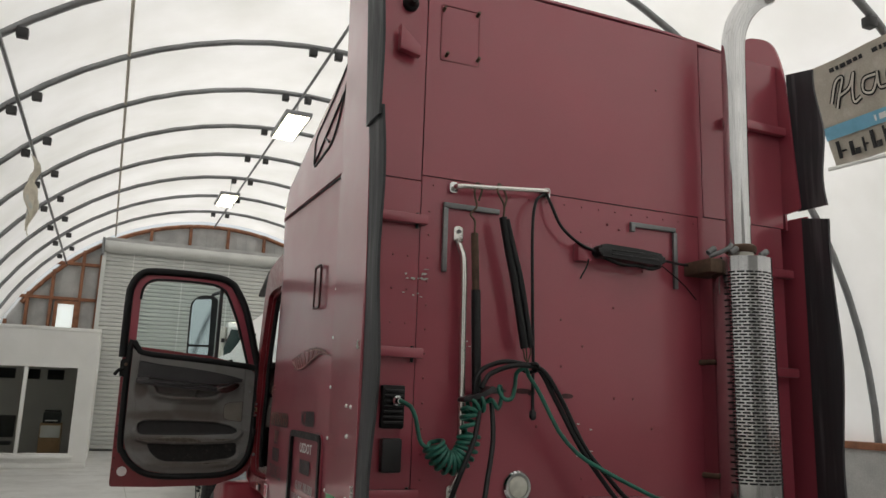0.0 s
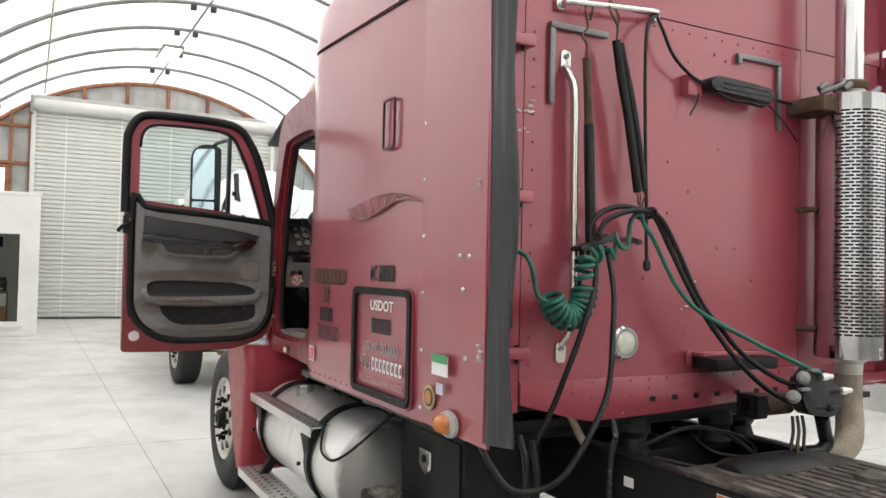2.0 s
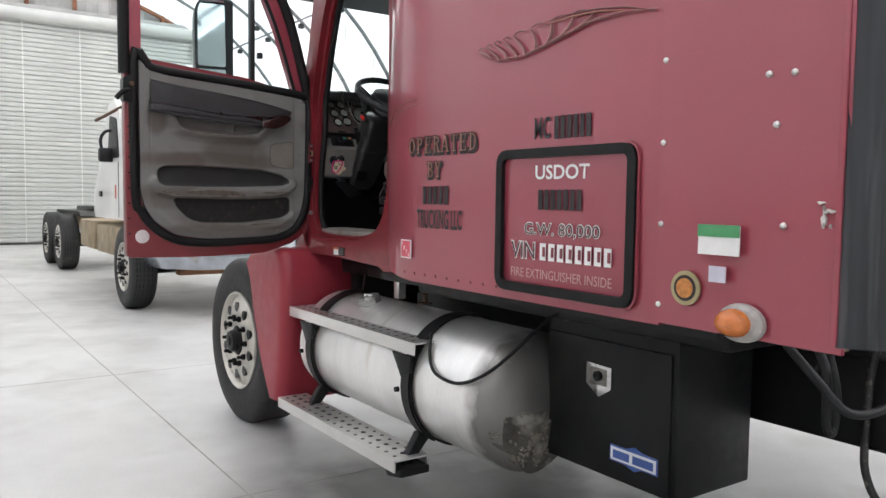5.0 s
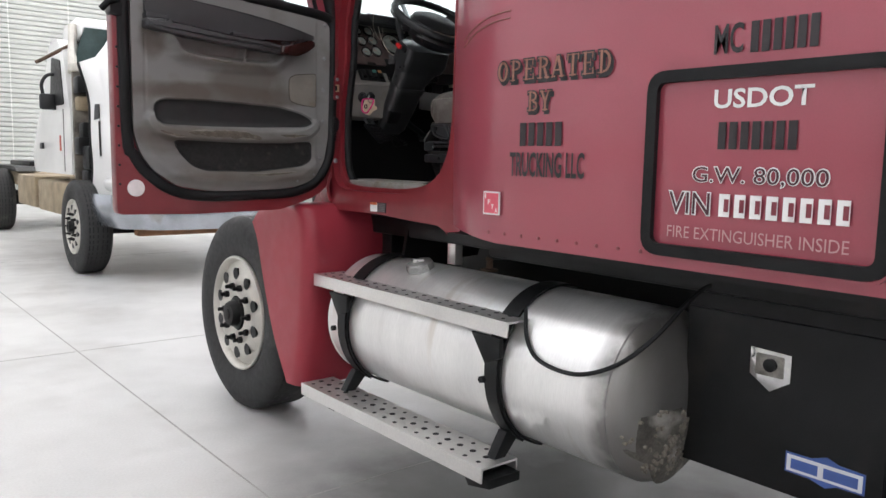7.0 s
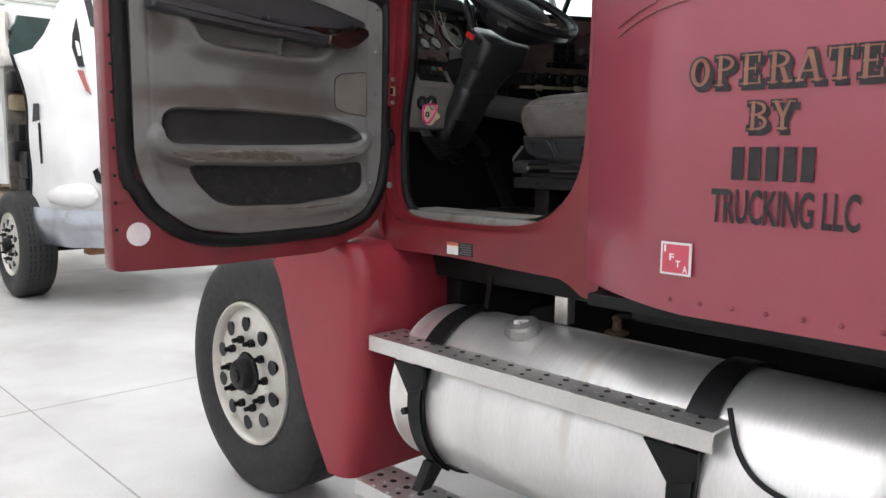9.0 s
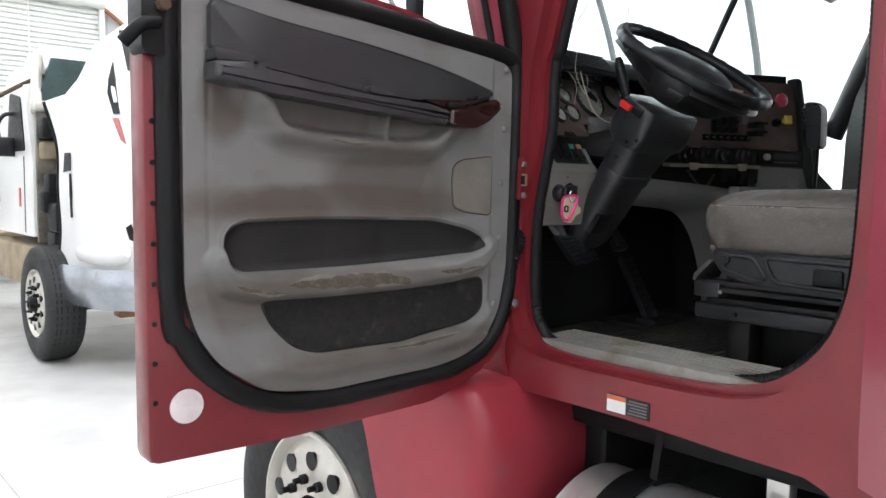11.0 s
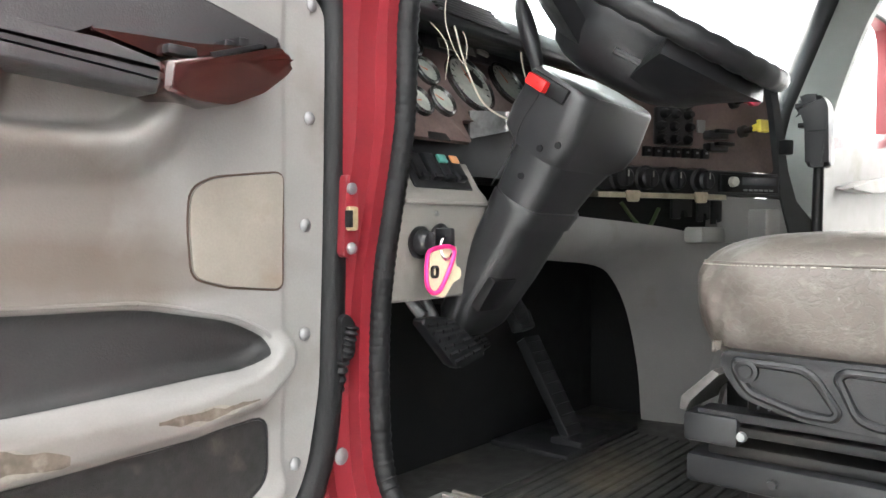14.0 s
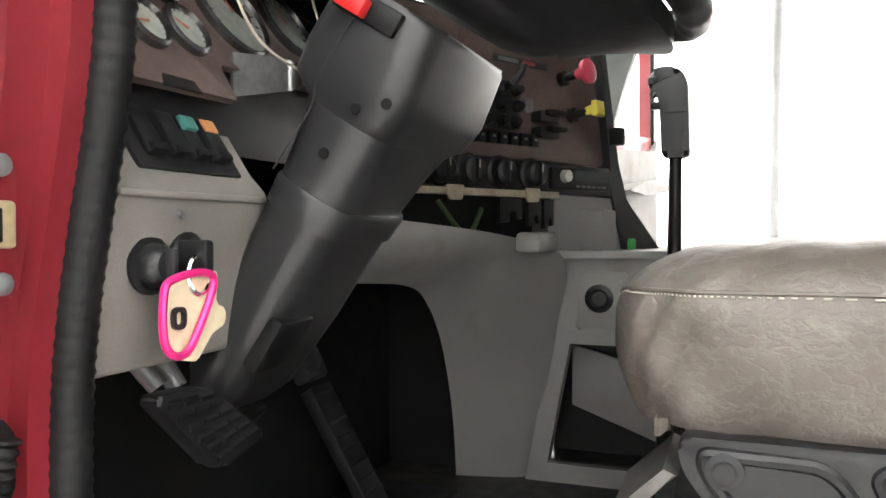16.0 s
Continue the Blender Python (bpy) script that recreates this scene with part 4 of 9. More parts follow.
sock = part("air_socket", box(-1.06, -0.955, -0.03, 0.0, 1.6, 1.78, 0.008), BLACK, bw, "black louvred socket plate")
for k in range(7):
    part("louvre", box(-1.05, -0.965, -0.042, -0.03, 1.62 + 0.022 * k, 1.63 + 0.022 * k, 0.002), BLACKPL, sock)
part("gladhand_nut", lathe((-1.0, -0.03, 1.715), (0, -1, 0), [(0, 0.022), (0.03, 0.022), (0.035, 0.015), (0.06, 0.012)], 12), CHROME, sock)
part("socket_box", box(-1.055, -0.965, -0.045, 0.0, 1.42, 1.56, 0.01), BLACKPL, bw)
part("cable_boot", lathe((-1.0, 0.0, 3.56), (0, -1, 0), [(0, 0.04), (0.02, 0.038), (0.03, 0.025), (0.06, 0.02)], 16), RUBBER, bw)
part("corner_bracket", prism("xz", [(-1.06, 3.3), (-0.96, 3.28), (-0.96, 3.33), (-1.06, 3.42)], -0.06, -0.02, 0.004), MAROON, bw)
# black junction housing on a bracket
jh = part("junction_housing", prism("xz", round_off([(-0.01, 2.435), (0.37, 2.42), (0.385, 2.45), (0.375, 2.48), (0.24, 2.492), (0.03, 2.498), (-0.015, 2.485)], 0.018), -0.1, -0.03, 0.015), BLACKPL, bw, "black plastic housing with loose wires")
for z in (2.448, 2.47):
    part("housing_rib", box(0.06, 0.34, -0.104, -0.095, z - 0.004, z + 0.004, 0.002), BLACKPL, jh)
part("mount", box(-0.1, -0.02, -0.05, 0.0, 2.41, 2.5, 0.005), MAROON, jh)
for wire, r in (([(0.03, -0.08, 2.43), (0.12, -0.09, 2.405), (0.22, -0.08, 2.41), (0.3, -0.09, 2.4), (0.37, -0.07, 2.42)], 0.008), ([(-0.04, -0.05, 2.42), (-0.06, -0.06, 2.38), (-0.09, -0.05, 2.32)], 0.004),
                ([(0.38, -0.06, 2.46), (0.55, -0.03, 2.455), (0.72, -0.06, 2.45)], 0.007), ([(0.38, -0.04, 2.45), (0.55, -0.02, 2.36), (0.64, -0.02, 2.28)], 0.003)):
    part("wire", tube(wire, r, 8), RUBBER, jh)
# step plate on the back wall
sp = part("catwalk_step", box(-0.022, 0.345, -0.16, -0.012, 1.238, 1.288, 0.004), BLACK, bw, "small black step bracket")
part("step_flange", box(-0.055, -0.024, -0.02, -0.008, 1.25, 1.312, 0.003), MAROON, sp)
part("step_cap", box(-0.024, 0.36, -0.085, -0.012, 1.29, 1.308, 0.003), MAROON, sp)
# dark scuffs
SCUFF = mat("dark_scuff", (0.07, 0.02, 0.024), 0.7, 0, 0.3, 20, 100, 0.02)
for x, z, a in ((-0.52, 1.775, 0.06), (-0.38, 1.777, 0.05), (-0.14, 1.762, 0.035), (-0.33, 1.77, 0.02)):
    part("scuff", prism("xz", [(x + a * math.cos(t), z + 0.012 * math.sin(t)) for t in [k * math.tau / 14 for k in range(14)]], -0.0135, -0.01), SCUFF, bw)

# ---- exhaust ----
EX, EY = 0.8, -0.18
ex = part("muffler", lathe((EX, EY, 1.2), (0, 0, 1), [(0, 0.06), (0.05, 0.062), (0.09, 0.115), (1.25, 0.115), (1.29, 0.064), (1.36, 0.062)], 36), STEELW, truck, "vertical exhaust muffler with perforated chrome heat shield")
SHIELD = mat("shield_chrome", (0.5, 0.5, 0.5), 0.13, 1.0, 0.12, 7, 120, 0.0)
S0, S1, SR = 0.66, 1.72, 0.147
shield = shell(lambda u, v: Vector((EX + SR * math.cos(math.pi * (S0 + (S1 - S0) * u)), EY + SR * math.sin(math.pi * (S0 + (S1 - S0) * u)), 1.275 + 1.205 * v)), 40, 1, thick=0.003)
sh = part("heat_shield", shield, SHIELD, ex, "chrome heat shield with rows of slots")
part("shield_seam", box(EX - 0.0, EX + 0.02, EY - SR - 0.002, EY - SR + 0.004, 1.28, 1.33, 0.001), SHIELD, sh)
bm = bmesh.new()
for r in range(66):
    for c in range(7):
        a = math.pi * (1.095 + 0.094 * c + (0.054 if r % 2 else 0))
        if a > math.pi * (S1 - 0.03):
            continue
        z = 1.385 + 0.0156 * r
        q = []
        for k in range(10):
            t = k * math.tau / 10
            da = (0.0135 * (1 if math.cos(t) > 0 else -1) + 0.0045 * math.cos(t)) / SR if abs(math.cos(t)) > 0.1 else 0.0
            q.append(bm.verts.new((EX + (SR + 0.0012) * math.cos(a + da), EY + (SR + 0.0012) * math.sin(a + da), z + 0.0042 * math.sin(t))))
        bm.faces.new(q)
tagged(part("perforation", bm, BLACK, sh, "dark punched slots"), kind="stuff")
st = part("stack_pipe", tube([(EX - 0.01, EY, 2.52), (EX - 0.01, EY, 2.8), (EX, EY, 3.3), (EX + 0.005, EY, 3.6), (EX + 0.015, EY - 0.005, 3.74), (EX + 0.06, EY - 0.02, 3.86), (EX + 0.13, EY - 0.05, 3.95), (EX + 0.2, EY - 0.08, 3.99)], 0.062, 28), CHROME, ex, "tall chrome exhaust stack with curved tip")
part("stack_mouth", lathe((EX + 0.19, EY - 0.075, 3.987), (0.09, -0.036, 0.045), [(0, 0.057), (0.016, 0.06), (0.017, 0.053)], 24), BLACK, st)
cl = part("clamp", lathe((EX, EY, 2.515), (0, 0, 1), [(0, 0.073), (0.012, 0.078), (0.03, 0.078), (0.04, 0.07)], 24), RUST, ex)
for x, y in ((EX - 0.2, EY + 0.02), (EX - 0.11, EY - 0.04), (EX + 0.07, EY - 0.06)):
    part("clamp_bolt", cyl((x, y, 2.5), (x + 0.04, y - 0.01, 2.53), 0.016, n=10, bevel=0.004), STEELGREY, cl)
part("stay", tube([(EX - 0.19, EY + 0.02, 2.485), (EX - 0.12, EY - 0.03, 2.52), (EX - 0.08, EY - 0.02, 2.55)], 0.012, 10), STEELGREY, ex)
part("stay", box(EX - 0.22, EX - 0.06, EY - 0.02, 0.0, 2.4, 2.47, 0.006), RUST, ex)
for z in (1.96, 1.4):
    part("stay", cyl((EX - 0.09, EY + 0.03, z), (EX - 0.13, 0.0, z), 0.014, n=10), RUST, ex)
part("elbow", tube([(EX, EY, 1.22), (EX, EY, 1.08), (EX - 0.03, EY - 0.03, 0.96), (EX - 0.12, EY - 0.06, 0.88), (EX - 0.3, EY, 0.8), (EX - 0.45, EY + 0.08, 0.76)], 0.06, 18), mat("dusty_pipe", (0.26, 0.225, 0.18), 0.7, 0.3, 0.35, 9, 90, 0.15, dirt=(0.1, 0.08, 0.06), dirt_at=0.58, dirt_size=8), ex, "pale dusty exhaust elbow")

# ---- the maroon truck: chassis and left flank ----
for x in (-0.42, 0.44):
    s = 1 if x < 0 else -1
    rail = part("frame_rail", box(x, x + s * 0.01, -5, 3.9, 0.62, 0.9, 0.003), BLACK, truck, "black steel frame rail")
    part("flange", box(x, x + s * 0.09, -5, 3.9, 0.89, 0.904, 0.002), BLACK, rail)
    part("flange", box(x, x + s * 0.09, -5, 3.9, 0.615, 0.629, 0.002), BLACK, rail)
part("rail_gusset", prism("yz", [(-0.62, 0.62), (-0.62, 0.8), (-0.58, 0.83), (-0.5, 0.83), (-0.44, 0.8), (-0.5, 0.62)], -0.47, -0.42, 0.006), BLACK, truck)
deck = part("deck_plate", box(-0.43, 0.33, -3.2, -0.34, 0.905, 0.925, 0.004), mat("dusty_deck", (0.05, 0.046, 0.041), 0.7, 0.1, 0.45, 9, 60, 0.3, dirt=(0.2, 0.175, 0.145), dirt_at=0.55, dirt_size=9, stretch=(3, 0.8, 1)), truck, "dusty worn tread deck behind the sleeper")
DECKBAR = mat("deck_bar", (0.08, 0.073, 0.064), 0.6, 0.15, 0.45, 14, 80, 0.2, dirt=(0.34, 0.3, 0.25), dirt_at=0.52, dirt_size=11, stretch=(2, 0.6, 1))
rnd = random.Random(7)
for c in range(13):
    x, y = -0.395 + 0.057 * c, -0.58 + 0.02 * rnd.random()
    while y > -1.75:
        run = rnd.uniform(0.16, 0.3)
        part("tread_bar", box(x - 0.016, x + 0.016, y - run, y, 0.923, 0.931, 0.003), DECKBAR, deck)
        y -= run + 0.03
part("deck_knob", lathe((0.1, -0.75, 0.925), (0, 0, 1), [(0, 0.06), (0.02, 0.06), (0.03, 0.03)], 16), DECKBAR, deck)
part("air_tank", lathe((-0.3, -0.44, 0.815), (1, 0, 0), [(0, 0.08), (0.03, 0.13), (0.08, 0.15), (0.38, 0.15), (0.46, 0.13), (0.49, 0.07)], 28), BLACK, truck, "black air tank across the frame")
cross = part("crossmember", box(-0.4, 0.42, 0.15, 0.35, 0.64, 0.86, 0.02), BLACK, truck)
part("gearbox", lathe((0.0, 0.2, 0.72), (0, 1, 0), [(0, 0.1), (0.05, 0.18), (0.5, 0.22), (0.9, 0.3), (1.4, 0.32)], 20), BLACK, truck, "dark greasy gearbox under the cab")
for x, y in ((-0.25, 0.1), (0.25, 0.1), (0.42, 0.12)):
    ab = part("air_spring", lathe((x, y, 0.86), (0, 0, 1), [(0, 0.06), (0.03, 0.075), (0.08, 0.06), (0.11, 0.078), (0.18, 0.07), (0.2, 0.05)], 20), RUBBER, truck, "black rubber cab air spring")
part("cab_crossbeam", box(-0.6, 0.9, 0.05, 0.2, 1.0, 1.045, 0.01), BLACK, truck)
part("lower_hose", tube([(-0.3, 0.0, 0.92), (-0.1, -0.08, 1.0), (0.1, -0.1, 0.96), (0.15, -0.2, 0.88), (-0.1, -0.22, 0.86), (-0.32, -0.1, 0.9)], 0.009, 8), BLACK, truck)
part("lower_hose", tube([(-0.1, 0.02, 0.98), (0.02, -0.16, 0.99), (0.18, -0.15, 0.93), (0.1, -0.24, 0.9), (-0.06, -0.16, 0.92), (-0.02, 0.05, 1.0)], 0.006, 8), BLACK, truck)
fil = part("filter_unit", lathe((0.22, -0.15, 1.085), (1, 0.0, 0), [(0, 0.03)] + [(0.01 + 0.016 * k + d, 0.045 + h) for k in range(12) for d, h in ((0, 0), (0.006, 0.004), (0.012, 0.0))] + [(0.21, 0.03)], 18), RUST, truck, "rusty ribbed filter canister under the wall")
part("filter_frame", ring_rect("yz", -0.205, -0.095, 1.035, 1.135, 0.01, 0.018, 0.165, 0.225), BLACK, fil)
vb = part("valve_block", prism("xz", round_off([(0.3, 1.07), (0.46, 1.05), (0.53, 1.1), (0.53, 1.17), (0.44, 1.22), (0.38, 1.262), (0.3, 1.25), (0.26, 1.16)], 0.03), -0.345, -0.27, 0.015), BLACKPL, truck, "hose bracket with trailer connectors")
for x, z in ((0.275, 1.225), (0.215, 1.15)):
    lug = part("gladhand", lathe((x, -0.34, z), (-0.85, -0.45, 0.1), [(-0.06, 0.02), (-0.01, 0.023), (0.006, 0.028), (0.012, 0.022), (0.022, 0.014)], 14), mat("dusty_casting", (0.4, 0.4, 0.39), 0.6, 0.3, 0.3, 25, 150, 0.1), vb, "pale cast air coupling")
    part("coupling_lever", box(x - 0.01, x + 0.05, -0.385, -0.36, z + 0.028, z + 0.04, 0.004), STEELGREY, lug)
for x, z in ((0.512, 1.163), (0.43, 1.095), (0.385, 1.228)):
    part("connector", lathe((x - 0.03, -0.362, z), (1, -0.1, 0), [(0, 0.014), (0.015, 0.016), (0.03, 0.016), (0.045, 0.011), (0.06, 0.011)], 12), ALU if z > 1.15 else BLACK, vb)
part("bracket_arm", tube([(0.42, -0.32, 1.05), (0.47, -0.3, 0.97), (0.48, -0.3, 0.93), (0.43, -0.3, 0.9), (0.34, -0.3, 0.9), (0.3, -0.28, 0.84)], 0.03, 10), BLACK, vb)
for k in range(3):
    part("cable_tail", tube([(0.26 + 0.03 * k, -0.3, 1.06), (0.24 + 0.035 * k, -0.32, 1.0), (0.2 + 0.04 * k, -0.34, 0.94), (0.19 + 0.04 * k, -0.36, 0.88)], 0.007, 6), BLACKPL if k != 1 else RUST, vb)

# fuel tank
TX, TZ, TR, T0, T1 = -0.975, 0.627, 0.266, 0.955, 2.5
tankmat = mat("worn_aluminium", (0.86, 0.855, 0.84), 0.36, 0.72, 0.1, 1.4, 60, 0.002, dirt=(0.62, 0.57, 0.49), dirt_at=0.6, dirt_size=2.2, stretch=(0.5, 4.0, 0.5))
stain_shade(tankmat, (TX - 0.02, T0 - 0.06, TZ - 0.06), (0.65, 0.2, 0.65), (0.17, 0.16, 0.15), 0.85, 12)
tank = part("fuel_tank", lathe((TX, T0, TZ), (0, 1, 0), [(-0.055, 0.0), (-0.05, 0.08), (-0.036, 0.16), (-0.018, 0.215), (-0.002, 0.245), (0.012, 0.26), (0.022, TR), (0.03, TR - 0.003), (0.04, TR), (1.505, TR), (1.515, TR - 0.003), (1.525, TR), (1.54, 0.25), (1.535, 0.2)], 64), tankmat, truck, "round brushed aluminium fuel tank")
rnd = random.Random(11)
bm = bmesh.new()
for _ in range(240):
    a, rr = rnd.uniform(-2.2, -0.2) if rnd.random() < 0.75 else rnd.uniform(-3.1, 0.6), 0.24 * math.sqrt(rnd.random())
    cx, cz = TX + rr * math.cos(a), TZ + rr * math.sin(a)
    s = rnd.uniform(0.003, 0.008)
    q = [(cx + s * rnd.uniform(0.5, 1.4) * math.cos(t), cz + s * rnd.uniform(0.5, 1.6) * math.sin(t)) for t in [k * math.tau / 7 for k in range(7)]]
    yy = T0 - 0.055 + 0.055 * (rr / 0.245) ** 2.2
    prism("xz", q, yy - 0.013, yy + 0.012, bm=bm)
tagged(part("caked_mud", bm, mat("dry_mud", (0.2, 0.18, 0.15), 0.9, 0, 0.3, 30, 200, 0.3), tank, "caked grey road mud"), kind="stuff")
def grime_pt(u, v):
    a = math.pi * (-0.98 + 1.25 * u)
    r = 0.04 + (0.2 + 0.02 * math.sin(u * 23)) * v
    return Vector((TX + 0.02 + r * math.cos(a), T0 - 0.064 + 0.055 * (r / 0.245) ** 2.2, TZ - 0.01 + r * math.sin(a)))


part("end_grime", shell(grime_pt, 40, 8), mat("oily_grime", (0.13, 0.12, 0.105), 0.6, 0.3, 0.5, 7, 120, 0.2, dirt=(0.4, 0.38, 0.35), dirt_at=0.5, dirt_size=9), tank, "oily grime on the tank end", 60)
cp = part("filler_neck", lathe((-1.05, 2.073, 0.862), (-0.32, 0, 1), [(-0.02, 0.1), (-0.004, 0.094), (0.001, 0.07), (0.006, 0.062), (0.014, 0.05), (0.03, 0.048)], 28), tankmat, tank)
part("filler_cap", lathe((-1.056, 2.073, 0.876), (-0.32, 0, 1), [(0, 0.054), (0.004, 0.058), (0.03, 0.056), (0.036, 0.048), (0.036, 0.0)], 8), mat("cap_metal", (0.33, 0.33, 0.32), 0.42, 0.7, 0.25, 20), cp, "knurled grey filler cap")
for k in range(2):
    part("cap_rib", box(-1.069 - 0.02, -1.069 + 0.02, 2.073 - 0.004, 2.073 + 0.004, 0.908, 0.916, 0.002, turn=Matrix.Rotation(k * math.tau / 3 + 0.4, 4, "Z")), ALU, cp)
br = part("sender_post", box(-0.94, -0.9, 2.0, 2.05, 0.895, 1.0, 0.003), ALU, tank)
part("fitting", lathe((-0.88, 1.86, 0.885), (0, 0, 1), [(0, 0.035), (0.008, 0.035), (0.012, 0.015), (0.04, 0.012), (0.045, 0.018), (0.055, 0.014)], 14), RUST, tank)
part("fuel_line", tube([(-0.88, 1.86, 0.94), (-0.8, 1.7, 0.96), (-0.72, 1.5, 0.97), (-0.66, 1.2, 0.95), (-0.6, 0.9, 0.93)], 0.012, 8), BLACK, tank)
part("fuel_line", tube([(-0.92, 2.02, 0.94), (-0.85, 2.08, 0.96), (-0.7, 2.1, 0.98), (-0.55, 2.0, 1.0)], 0.012, 8), BLACK, tank)


def band(y, w, name, parent, a0=-0.35 * math.pi, a1=1.42 * math.pi):
    f = lambda u, v: Vector((TX + (TR + 0.006) * math.cos(a0 + (a1 - a0) * u), y - w / 2 + w * v, TZ + (TR + 0.006) * math.sin(a0 + (a1 - a0) * u)))
    return part(name, shell(f, 48, 1, thick=0.008), BLACK, parent, "black steel tank strap", 60)


for y in (2.34, 1.43):
    b = band(y, 0.075, "strap", tank)
    arc = [(TX + (TR + 0.022) * math.cos(a), TZ + (TR + 0.022) * math.sin(a)) for a in [math.pi * (0.87 + 0.045 * k) for k in range(11)]]
    arc_in = [(TX + (TR + 0.008) * math.cos(a), TZ + (TR + 0.008) * math.sin(a)) for a in [math.pi * (0.87 + 0.045 * k) for k in range(11)]]
    h = part("step_hanger", strip("xz", arc, arc_in, y - 0.028, y + 0.028, False), BLACK, tank, "bent black step hanger")
    part("hanger_foot", prism("xz", [(-1.28, 0.3), (-1.24, 0.3), (-1.15, 0.4), (-1.17, 0.43), (-1.2, 0.43)], y - 0.02, y + 0.02, 0.004), BLACK, h)
    part("hanger_knee", prism("yz", [(y - 0.04, 0.69), (y - 0.04, 0.755), (y + 0.1, 0.755), (y + 0.03, 0.66)], -1.262, -1.245, 0.004), BLACK, h)
    part("hanger_bolt", cyl((-1.305, y, 0.62), (-1.29, y, 0.62), 0.012, n=6), BLACK, h)
    part("lower_arm", box(-1.31, -1.16, y - 0.025, y + 0.025, 0.275, 0.296, 0.004), BLACK, h)
part("vent_hose", tube([(-1.18, 1.36, 0.85), (-1.214, 1.318, 0.768), (-1.24, 1.248, 0.72), (-1.248, 1.137, 0.705), (-1.245, 1.042, 0.72), (-1.222, 0.948, 0.768), (-1.16, 0.886, 0.842), (-1.03, 0.845, 0.96), (-0.97, 0.8, 1.0)], 0.0065, 10), RUBBER, tank, "thin black vent hose looped round the tank")


def tread_step(name, x0, x1, y0, y1, z, label, HOLE_R=0.0118):
    s = part(name, prism("xz", [(x0, z - 0.05), (x0, z), (x1, z), (x1, z - 0.05), (x1 - 0.006, z - 0.05), (x1 - 0.006, z - 0.006), (x0 + 0.006, z - 0.006), (x0 + 0.006, z - 0.05)], y0, y1, 0.0015), ALU, truck, label)
    n = int((y1 - y0 - 0.06) / 0.062)
    holes = bmesh.new()
    bumps = bmesh.new()
    for k in range(n):
        y = y0 + 0.05 + k * (y1 - y0 - 0.1) / (n - 1)
        for j, f in enumerate((0.2, 0.5, 0.8)):
            x = x0 + (x1 - x0) * f
            yy = y + (0.015 if j % 2 else 0)
            lathe((x, yy, z + 0.0005), (0, 0, 1), [(0, HOLE_R if j == 1 else HOLE_R * 0.7), (0.001, HOLE_R if j == 1 else HOLE_R * 0.7)], 10, holes)
        for f in (0.08, 0.35, 0.65, 0.92):
            lathe((x0 + (x1 - x0) * f, y + 0.03, z), (0, 0, 1), [(0, 0.008), (0.0015, 0.006), (0.002, 0.003)], 8, bumps)
    tagged(part("tread_holes", holes, BLACK, s, "dark round drain holes"), kind="stuff")
    tagged(part("tread_studs", bumps, ALU, s, "raised grip studs"), kind="stuff")
    return s


tread_step("upper_step", -1.265, -1.115, 1.355, 2.56, 0.815, "perforated aluminium upper entry step", 0.0092)
tread_step("lower_step", -1.335, -1.175, 1.38, 2.545, 0.346, "perforated aluminium lower entry step")
part("step_bracket", prism("yz", [(1.36, 0.28), (1.36, 0.31), (1.5, 0.31), (1.46, 0.26)], -1.32, -1.18, 0.005), BLACK, truck)

# tool box
BX0, BX1, BY0, BY1, BZ0, BZ1 = -0.955, -0.555, 0.335, 0.925, 0.44, 0.96
tb = part("tool_box", box(BX0 + 0.012, BX1, BY0, BY1, BZ0, BZ1, 0.008), BLACK, truck, "black steel side tool box")
part("box_door", box(BX0, BX0 + 0.014, BY0 + 0.02, BY1 - 0.01, BZ0 + 0.02, BZ1 - 0.05, 0.004), BLACK, tb)
lat = part("latch", prism("yz", [(0.712, 0.83), (0.597, 0.825), (0.597, 0.75), (0.652, 0.715), (0.712, 0.755)], BX0 - 0.008, BX0 + 0.001, 0.002), CHROME, tb, "bright paddle latch with a lock")
part("latch_well", box(BX0 - 0.012, BX0 - 0.002, 0.615, 0.695, 0.757, 0.816, 0.004), mat("dull_zinc", (0.25, 0.24, 0.22), 0.4, 0.8, 0.3, 40), lat)
part("latch_knob", lathe((BX0 - 0.01, 0.65, 0.79), (-1, 0, 0), [(0, 0.018), (0.012, 0.018), (0.016, 0.01)], 14), BLACK, lat)
BADGE = mat("badge_blue", (0.05, 0.1, 0.32), 0.4, 0, 0.05, 20)
bg = part("badge", prism("yz", [(0.597, 0.567), (0.53, 0.567), (0.49, 0.582), (0.46, 0.57), (0.395, 0.567), (0.395, 0.513), (0.46, 0.513), (0.49, 0.5), (0.53, 0.512), (0.597, 0.513)], BX0 - 0.003, BX0 + 0.001), BADGE, tb, "blue badge with white border")
part("badge_face", prism("yz", [(0.592, 0.562), (0.4, 0.562), (0.4, 0.518), (0.592, 0.518)], BX0 - 0.005, BX0 - 0.0035), mat("badge_white", (0.7, 0.71, 0.74), 0.4, 0, 0.03, 20), bg)
part("badge_bars", box(BX0 - 0.007, BX0 - 0.0055, 0.51, 0.58, 0.526, 0.553), BADGE, bg)
part("badge_bars", box(BX0 - 0.007, BX0 - 0.0055, 0.41, 0.495, 0.526, 0.553), BADGE, bg)
